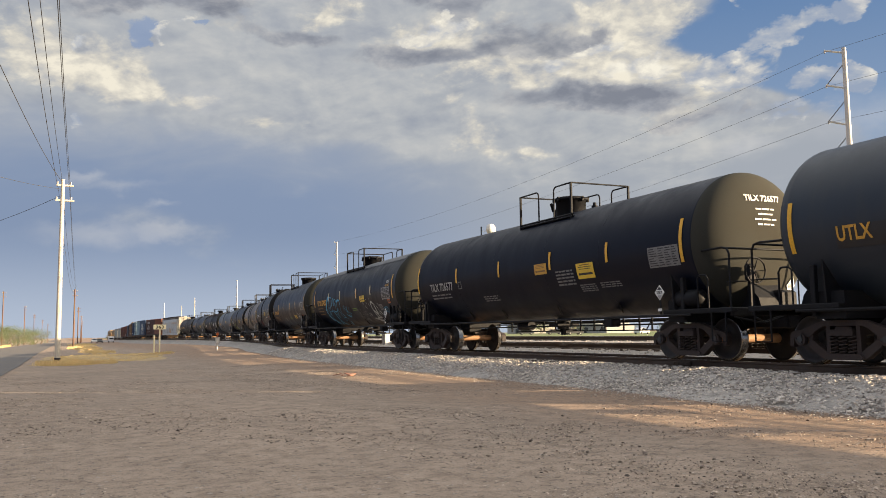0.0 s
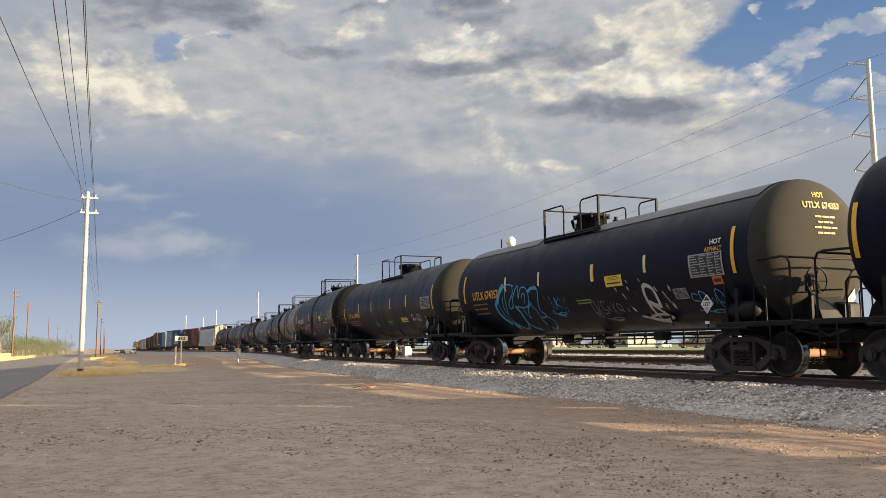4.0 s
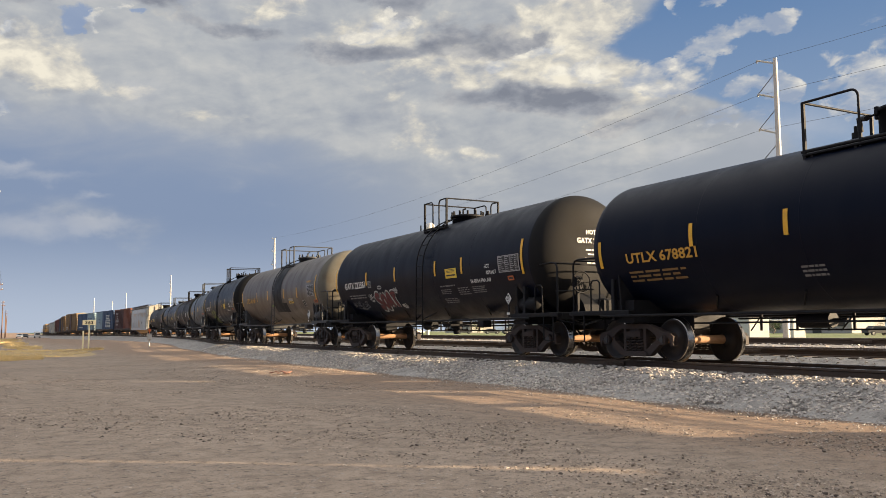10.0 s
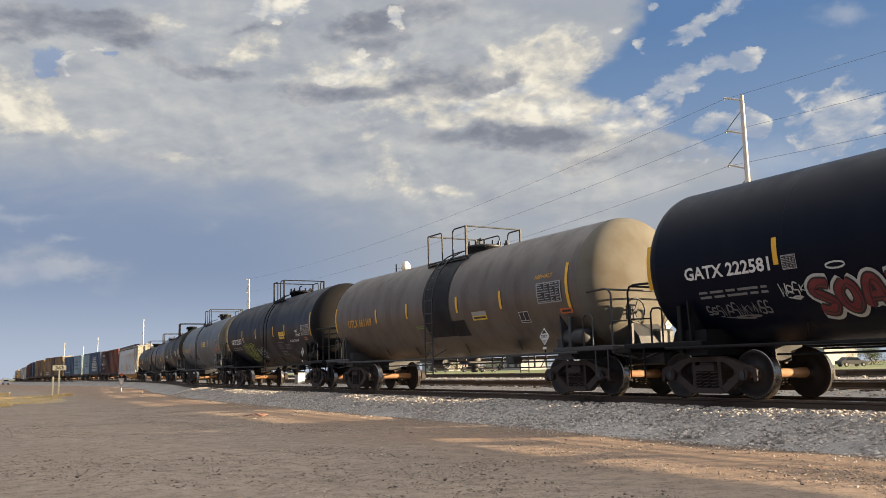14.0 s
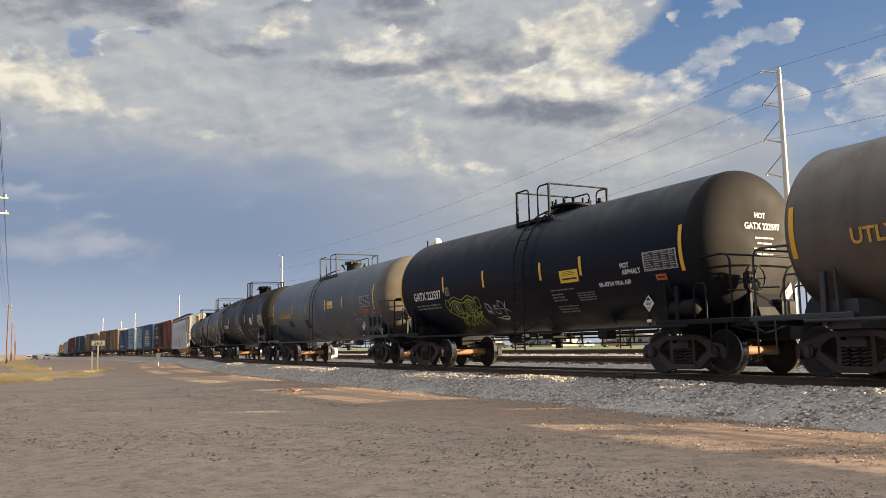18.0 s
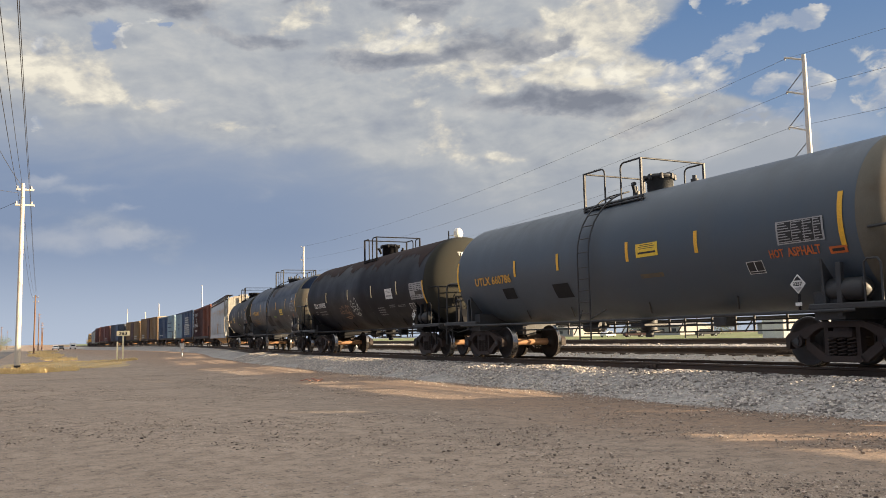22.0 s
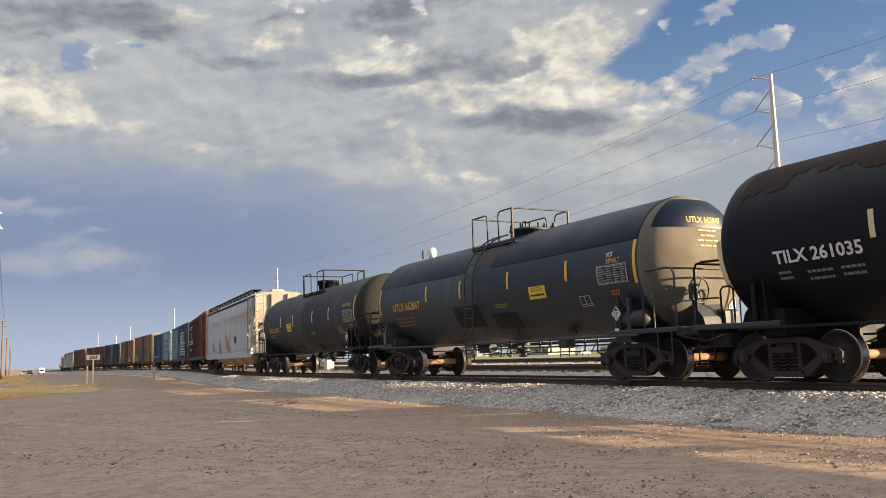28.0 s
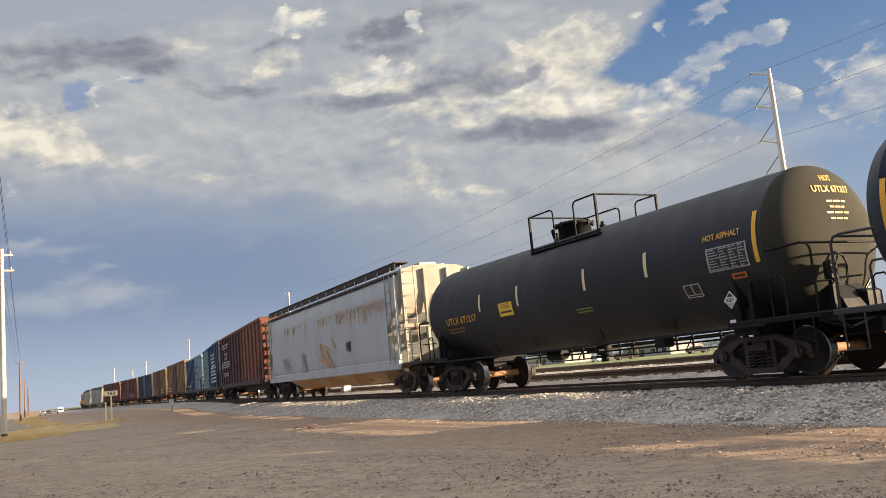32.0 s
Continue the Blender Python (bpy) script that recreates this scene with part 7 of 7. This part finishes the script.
def dish_mast():
    m = thing("radio_mast", "tall radio mast with a white drum dish", "radio mast", pose(40.0, 77.2, 0, 0, 0, -27))
    part("shaft", Mesh().cyl((0, 0.3, 0), (0, 0.3, 12.3), 0.16, 14, r2=0.1), POLESTEEL, m)
    d = part("dish", Mesh().lathe([(-0.62, 0.0), (-0.6, 0.2), (-0.52, 0.4), (-0.42, 0.5), (-0.36, 0.54), (0.0, 0.56), (0.05, 0.5), (0.12, 0.1), (0.12, 0.0)], 28, "y", (0, 0, 0)), CONCRETE, m, "white drum shaped dish")
    d.matrix_local = pose(0.12, 0, 11.85, 0, 0, 55)
    part("panel_antenna", Mesh().box((-0.72, 0.1, 11.7), (0.14, 0.1, 0.9), cut=0.02), GREYIRON, m)
    part("antenna_arm", Mesh().tube([(-0.72, 0.12, 11.7), (0, 0.3, 11.7)], 0.03), POLESTEEL, m)


dish_mast()
milepost()
track_cabinet(11.6, 71.0, -0.12, 1.15)
white_cabinet()
junk()

# ---------------------------------------------------------------- plants
LEAF = material("olive_leaf", (0.075, 0.105, 0.045), 0.75, dirt=(0.11, 0.125, 0.06), dirt_amount=0.6, scale=0.6, grain=12, bump=0.0, spec=0.2)
LEAFPALE = material("pale_desert_leaf", (0.12, 0.145, 0.075), 0.75, dirt=(0.16, 0.165, 0.09), dirt_amount=0.6, scale=0.6, grain=12, bump=0.0, spec=0.2)
DRYGRASS = material("dry_grass", (0.74, 0.57, 0.29), 0.85, dirt=(0.45, 0.32, 0.15), dirt_amount=0.6, scale=0.8, grain=20, bump=0.0, spec=0.15)
STRAW = material("straw_colour", (0.47, 0.36, 0.21), 0.95, dirt=(0.33, 0.26, 0.18), dirt_amount=0.8, scale=0.9, grain=9, bump=0.5, spec=0.08)
BARK = material("grey_bark", (0.16, 0.12, 0.09), 0.9, dirt=(0.09, 0.07, 0.05), scale=3.0, grain=20, bump=0.4)
MOUND = material("weedy_brown_earth", (0.36, 0.27, 0.16), 0.95, dirt=(0.52, 0.39, 0.2), dirt_amount=0.7, scale=3.0, grain=30, bump=0.6, spec=0.1)
WALLTAN = material("tan_block_wall", (0.42, 0.29, 0.18), 0.9, dirt=(0.3, 0.2, 0.13), scale=0.5, grain=30, bump=0.2)


def leaves(m, c, r, n, size, rng):
    for k in range(n):
        d = Vector((rng.gauss(0, 1), rng.gauss(0, 1), rng.gauss(0, 0.8))).normalized() * (r * rng.random() ** 0.45)
        p = Vector(c) + d
        q = Euler((rng.uniform(0, 6), rng.uniform(0, 6), rng.uniform(0, 6))).to_matrix()
        s = size * rng.uniform(0.6, 1.3)
        m.add([p + q @ Vector(v) for v in ((-s, -s * 0.5, 0), (s, -s * 0.5, 0.2 * s), (s * 0.7, s * 0.6, 0), (-s * 0.7, s * 0.5, 0.15 * s))], [(0, 1, 2, 3)])


def tree(name, x, y, h, w, seed, mat, label, bush=False):
    rng = random.Random(seed)
    t = thing(name, label, "bush" if bush else "tree", pose(x, y, lie(x, y) if x < 30 else 0.25), "roadside plants")
    tr = Mesh()
    tr.tube([(0, 0, -0.1), (0.1 * w, 0, h * 0.2), (0.03 * w, 0.05 * w, h * 0.45)], 0.03 * h + 0.02, 7)
    tips = []
    for k in range(6 if not bush else 5):
        a = k * 1.05 + rng.uniform(-0.3, 0.3)
        z = h * rng.uniform(0.5, 0.85)
        tip = (cos(a) * w * rng.uniform(0.2, 0.42), sin(a) * w * rng.uniform(0.2, 0.42), z)
        tr.tube([(0.03 * w, 0.03 * w, h * 0.3), (tip[0] * 0.5, tip[1] * 0.5, h * 0.5), tip], 0.011 * h + 0.01, 5)
        tips.append(tip)
    part("trunk", tr, BARK, t)
    cr = Mesh()
    for tip in tips + [(0, 0, h * 0.8)] + [(rng.uniform(-0.45, 0.45) * w, rng.uniform(-0.45, 0.45) * w, h * rng.uniform(0.15 if bush else 0.45, 0.8)) for k in range(9)]:
        leaves(cr, tip, w * rng.uniform(0.14, 0.26), 130, 0.036 * sqrt(h), rng)
    part("crown", cr, mat, t)


def grass_tuft(m, x, y, h, n, r, rng):
    for k in range(n):
        a, d = rng.uniform(0, 6.28), r * sqrt(rng.random())
        bx, by = x + cos(a) * d, y + sin(a) * d
        lx, ly = rng.gauss(0, 0.35) * h, rng.gauss(0, 0.35) * h
        w = 0.012 + 0.008 * h
        hh = h * rng.uniform(0.5, 1.1)
        g = lie(bx, by)
        m.add([(bx - w, by, g), (bx + w, by, g), (bx + lx * 0.4 + w * 0.7, by + ly * 0.4, g + hh * 0.6), (bx + lx, by + ly, g + hh), (bx + lx * 0.4 - w * 0.7, by + ly * 0.4, g + hh * 0.6)], [(0, 1, 2, 3, 4)])


def planting():
    rng = random.Random(21)
    tree("tree", -13.8, 160, 8.2, 5.5, 1, LEAFPALE, "pale green desert tree beside the road")
    tree("tree", -16.5, 150, 7.0, 5.0, 2, LEAF, "dark green desert tree beside the road")
    k = 3
    for x, y, h, w in ((-12.8, 178, 4.6, 6.0), (-12.5, 192, 4.2, 6.0), (-12.0, 205, 4.6, 6.5), (-11.5, 220, 4.4, 6.5), (-11.2, 235, 4.8, 7.0), (-10.8, 252, 4.6, 7.0),
                       (-10.2, 270, 5.0, 8.0), (-9.4, 292, 5.0, 8.5), (-8.5, 318, 5.2, 9.0), (-18, 180, 6.0, 7), (-17, 215, 6.0, 8), (-7.4, 345, 5.0, 9.0)):
        tree("bush", x, y, h, w, k, LEAF if k % 2 else LEAFPALE, "rounded desert bush beside the road", True)
        k += 1
    wall = thing("block_wall", "low tan block wall beside the road", "wall")
    for i in range(9):
        part("wall_panel", Mesh().box((-11.6, 112 + i * 6.0, 0.5 + lie(-11.6, 112 + i * 6.0)), (0.25, 5.96, 1.0), cut=0.03), WALLTAN, wall)
    m = Mesh()
    for cx, cy, rx, ry, n, h in ((0.1, 50.4, 1.4, 1.6, 330, 0.3), (1.2, 51.5, 1.7, 1.2, 140, 0.2), (6.5, 66.6, 1.3, 1.0, 90, 0.2), (3.0, 86, 1.6, 9.0, 160, 0.26), (2.8, 130, 2.2, 26, 300, 0.34),
                                 (-11.0, 165, 1.2, 55, 300, 0.5), (4, 210, 3, 40, 240, 0.45)):
        for j in range(n):
            a, d = rng.uniform(0, 6.28), rng.random() ** 0.7
            grass_tuft(m, cx + cos(a) * d * rx, cy + sin(a) * d * ry, h * rng.uniform(0.6, 1.2), 7, 0.16, rng)
    for cx, cy, r, h in ((6.3, 66.7, 1.5, 0.13), (-0.1, 50.2, 1.5, 0.16)):
        hump = Mesh()
        n = 20
        for j in range(6):
            for i in range(n):
                a, d = 2 * pi * i / n, (1 - j / 5)
                k = r * d * (1 + 0.22 * sin(3 * a + cx) + 0.1 * sin(7 * a))
                hump.v.append((cx + k * cos(a), cy + 0.75 * k * sin(a), h * (1 - d ** 2) + 0.02 * noise.noise((i, j, cx)) - 0.02 + lie(cx, cy)))
        for j in range(5):
            for i in range(n):
                hump.f.append((j * n + i, j * n + (i + 1) % n, (j + 1) * n + (i + 1) % n, (j + 1) * n + i))
                hump.m.append(0)
                hump.s.append(True)
        tagged(part("earth_mound", hump, MOUND, None), "low brown mound of earth and dead weeds", "mound")
    for j in range(700):
        a, d = rng.uniform(0, 6.28), sqrt(rng.random())
        grass_tuft(m, 2.9 + cos(a) * d * 3.6, 66 + sin(a) * d * 11, 0.1 * rng.uniform(0.5, 1.4), 6, 0.2, rng)
    # a pale straw-coloured patch laid just over the dirt
    straw = Mesh()
    for i in range(48):
        a = 2 * pi * i / 48
        for d in (1.0, 0.55, 0.0):
            k = d * (1 + 0.22 * noise.noise((cos(a) * 2.2, sin(a) * 2.2, 5)) + 0.10 * sin(5 * a))
            x, y = 2.9 + 4.1 * k * cos(a), 66 + 12.5 * k * sin(a)
            straw.v.append((x, y, lie(x, y) + 0.012 * (1 - d) + 0.03 * (d < 1) - 0.004))
    for i in range(48):
        for j in (0, 1):
            straw.f.append((3 * i + j, 3 * ((i + 1) % 48) + j, 3 * ((i + 1) % 48) + j + 1, 3 * i + j + 1))
            straw.m.append(0)
            straw.s.append(True)
    tagged(part("straw_ground", straw, STRAW, None), "pale straw-coloured patch over bare dirt", "ground", kind="structure")
    tagged(part("dry_grass", m, DRYGRASS, None), "dry yellow grass and weeds in patches", "grass", kind="stuff")


planting()

# ---------------------------------------------------------------- beyond the tracks
FIELD = ground_material("dry_field", (0.30, 0.31, 0.19), (0.22, 0.25, 0.13), (0.36, 0.33, 0.27), 9.0, (0.14, 0.19, 0.07))
PALEWALL = material("pale_building_wall", (0.36, 0.35, 0.34), 0.8, dirt=(0.42, 0.37, 0.3), scale=0.3, grain=20, bump=0.05)
CARWHITE = material("white_car_paint", (0.7, 0.7, 0.7), 0.3, scale=1.0, bump=0.0)
RUBBER = material("tyre_rubber", (0.03, 0.03, 0.03), 0.8, scale=4.0)


def beyond():
    m = Mesh()
    pts, n = [], 2
    ys = [-150, -50, 0, 40, 80, 120, 180, 260, 400, 800]
    for y in ys:
        pts += [(31, y, -0.3), (34, y, 0.3), (420, y, 0.3)]
    m.add(pts, [(3 * j + i, 3 * j + i + 1, 3 * j + i + 4, 3 * j + i + 3) for j in range(len(ys) - 1) for i in (0, 1)])
    tagged(part("field", m, FIELD, None), "flat dry green field beyond the yard", "field", kind="structure")
    for x, y, w, d, h in ((60.0, 53.5, 3.2, 2.0, 2.1), (60.5, 49.0, 1.2, 1.2, 2.0), (62, 26, 4.0, 2.2, 2.2)):
        b = thing("concrete_block", "white concrete block beyond the tracks", "concrete block", pose(x, y, 0.28, 0, 0, -15))
        part("block", Mesh().box((0, 0, h / 2), (d, w, h), cut=0.05), CONCRETE, b)
        part("cap", Mesh().box((0, 0, h + 0.05), (d + 0.15, w + 0.15, 0.12), cut=0.03), CONCRETE, b)
    rng = random.Random(12)
    for k in range(11):
        x, y, w, h = 190 + rng.uniform(-15, 25), -10 + k * 34 + rng.uniform(-8, 8), rng.uniform(14, 28), rng.uniform(2.6, 4.4)
        b = thing("warehouse", "low pale building far beyond the field", "building", pose(x, y, 0.28), "far buildings")
        part("wall", Mesh().box((0, 0, h / 2), (12, w, h), cut=0.05), PALEWALL, b)
        part("roof", Mesh().prism([(-w / 2 - 0.4, h), (0, h + 1.0), (w / 2 + 0.4, h)], -6.5, 6.5), ROOFSTEEL, b)
        for j in range(int(w / 5)):
            part("window", Mesh().box((-6.03, -w / 2 + 2.5 + j * 5, h * 0.55), (0.08, 1.8, 1.0), cut=0.02), GLASS, b)
        part("door", Mesh().box((-6.03, w * 0.1, 1.1), (0.1, 2.4, 2.2), cut=0.02), GREYIRON, b)
    for k in range(26):
        tree("far_tree", 165 + rng.uniform(-25, 50), -25 + k * 15 + rng.uniform(-5, 5), rng.uniform(3.0, 5.5), rng.uniform(5, 8), 60 + k, LEAF if k % 3 else LEAFPALE, "low green tree far beyond the field", True)
    for k in range(14):
        parked_car(120 + rng.uniform(-6, 6), -10 + k * 19 + rng.uniform(-5, 5), rng.choice((CARWHITE, CARWHITE, GREYIRON, BROWNBOX)), rng.uniform(60, 120))


def parked_car(x, y, mat, turn, name="parked_car", label="parked car at the far edge of the field"):
    c = thing(name, label, "car", pose(x, y, lie(x, y) if x < 30 else 0.3, 0, 0, turn), "cars")
    part("body", Mesh().prism([(-2.2, 0.35), (-2.25, 0.75), (-1.5, 0.9), (2.0, 0.95), (2.2, 0.8), (2.2, 0.35)], -0.85, 0.85), mat, c)
    part("cabin", Mesh().prism([(-1.2, 0.9), (-0.6, 1.4), (1.1, 1.45), (1.8, 0.93)], -0.74, 0.74), mat, c)
    for k in (-1, 1):
        part("side_window", Mesh().prism([(-0.95, 0.97), (-0.55, 1.34), (1.0, 1.38), (1.45, 0.97)], k * 0.745, k * 0.76), GLASS, c)
    part("windscreen", Mesh().add([(-0.66, -1.22, 0.94), (0.66, -1.22, 0.94), (0.64, -0.68, 1.37), (-0.64, -0.68, 1.37)], [(0, 1, 2, 3)]), GLASS, c)
    for k in (-1, 1):
        for yy in (-1.4, 1.4):
            w = part("wheel", Mesh().cyl((k * 0.7, yy, 0.33), (k * 0.9, yy, 0.33), 0.33, 16), RUBBER, c)
            part("rim", Mesh().cyl((k * 0.89, yy, 0.33), (k * 0.915, yy, 0.33), 0.19, 12), SHINE, w)
        part("headlight", Mesh().box((k * 0.6, -2.24, 0.68), (0.35, 0.04, 0.14), cut=0.02), PANELGREY, c)


def road_traffic():
    parked_car(9.6, 300, CARWHITE, 0, "car", "white car far down the lot")
    parked_car(11.4, 306, GREYIRON, 0, "car", "grey car far down the lot")
    t = thing("box_truck", "white box truck far off by the track", "truck", pose(15.9, 325, lie(15.9, 325)))
    part("cargo_box", Mesh().box((0, 0.9, 1.45), (1.8, 3.6, 1.5), cut=0.05), CARWHITE, t)
    part("cab", Mesh().box((0, -1.6, 1.1), (1.7, 1.3, 1.3), cut=0.12), CARWHITE, t)
    part("windscreen", Mesh().box((0, -2.27, 1.4), (1.4, 0.04, 0.5), cut=0.02), GLASS, t)
    for y in (-1.6, 1.7):
        for k in (-1, 1):
            part("wheel", Mesh().cyl((k * 0.65, y, 0.36), (k * 0.9, y, 0.36), 0.36, 16), RUBBER, t)


beyond()
road_traffic()


# ---------------------------------------------------------------- what moves
def motions():
    times = [k * 0.5 for k in range(65)]
    for car, at, L in ROLLING:
        rows = []
        for t in times:
            s = at - gone(t)
            xa, ya, _ = on_track(s - L)
            xb, yb, _ = on_track(s + L)
            rows.append((t, pose((xa + xb) / 2, (ya + yb) / 2, RAIL + (grade(s - L) + grade(s + L)) / 2, 0, 0, -math.degrees(atan2(xb - xa, yb - ya)))))
        walk(car, rows)
    beats = [k * 4 / 30 for k in range(241)]
    for axle, y in SPINNING:
        walk(axle, [(t, pose(0, y, R_WHEEL, math.degrees(gone(t) / R_WHEEL))) for t in beats])


motions()
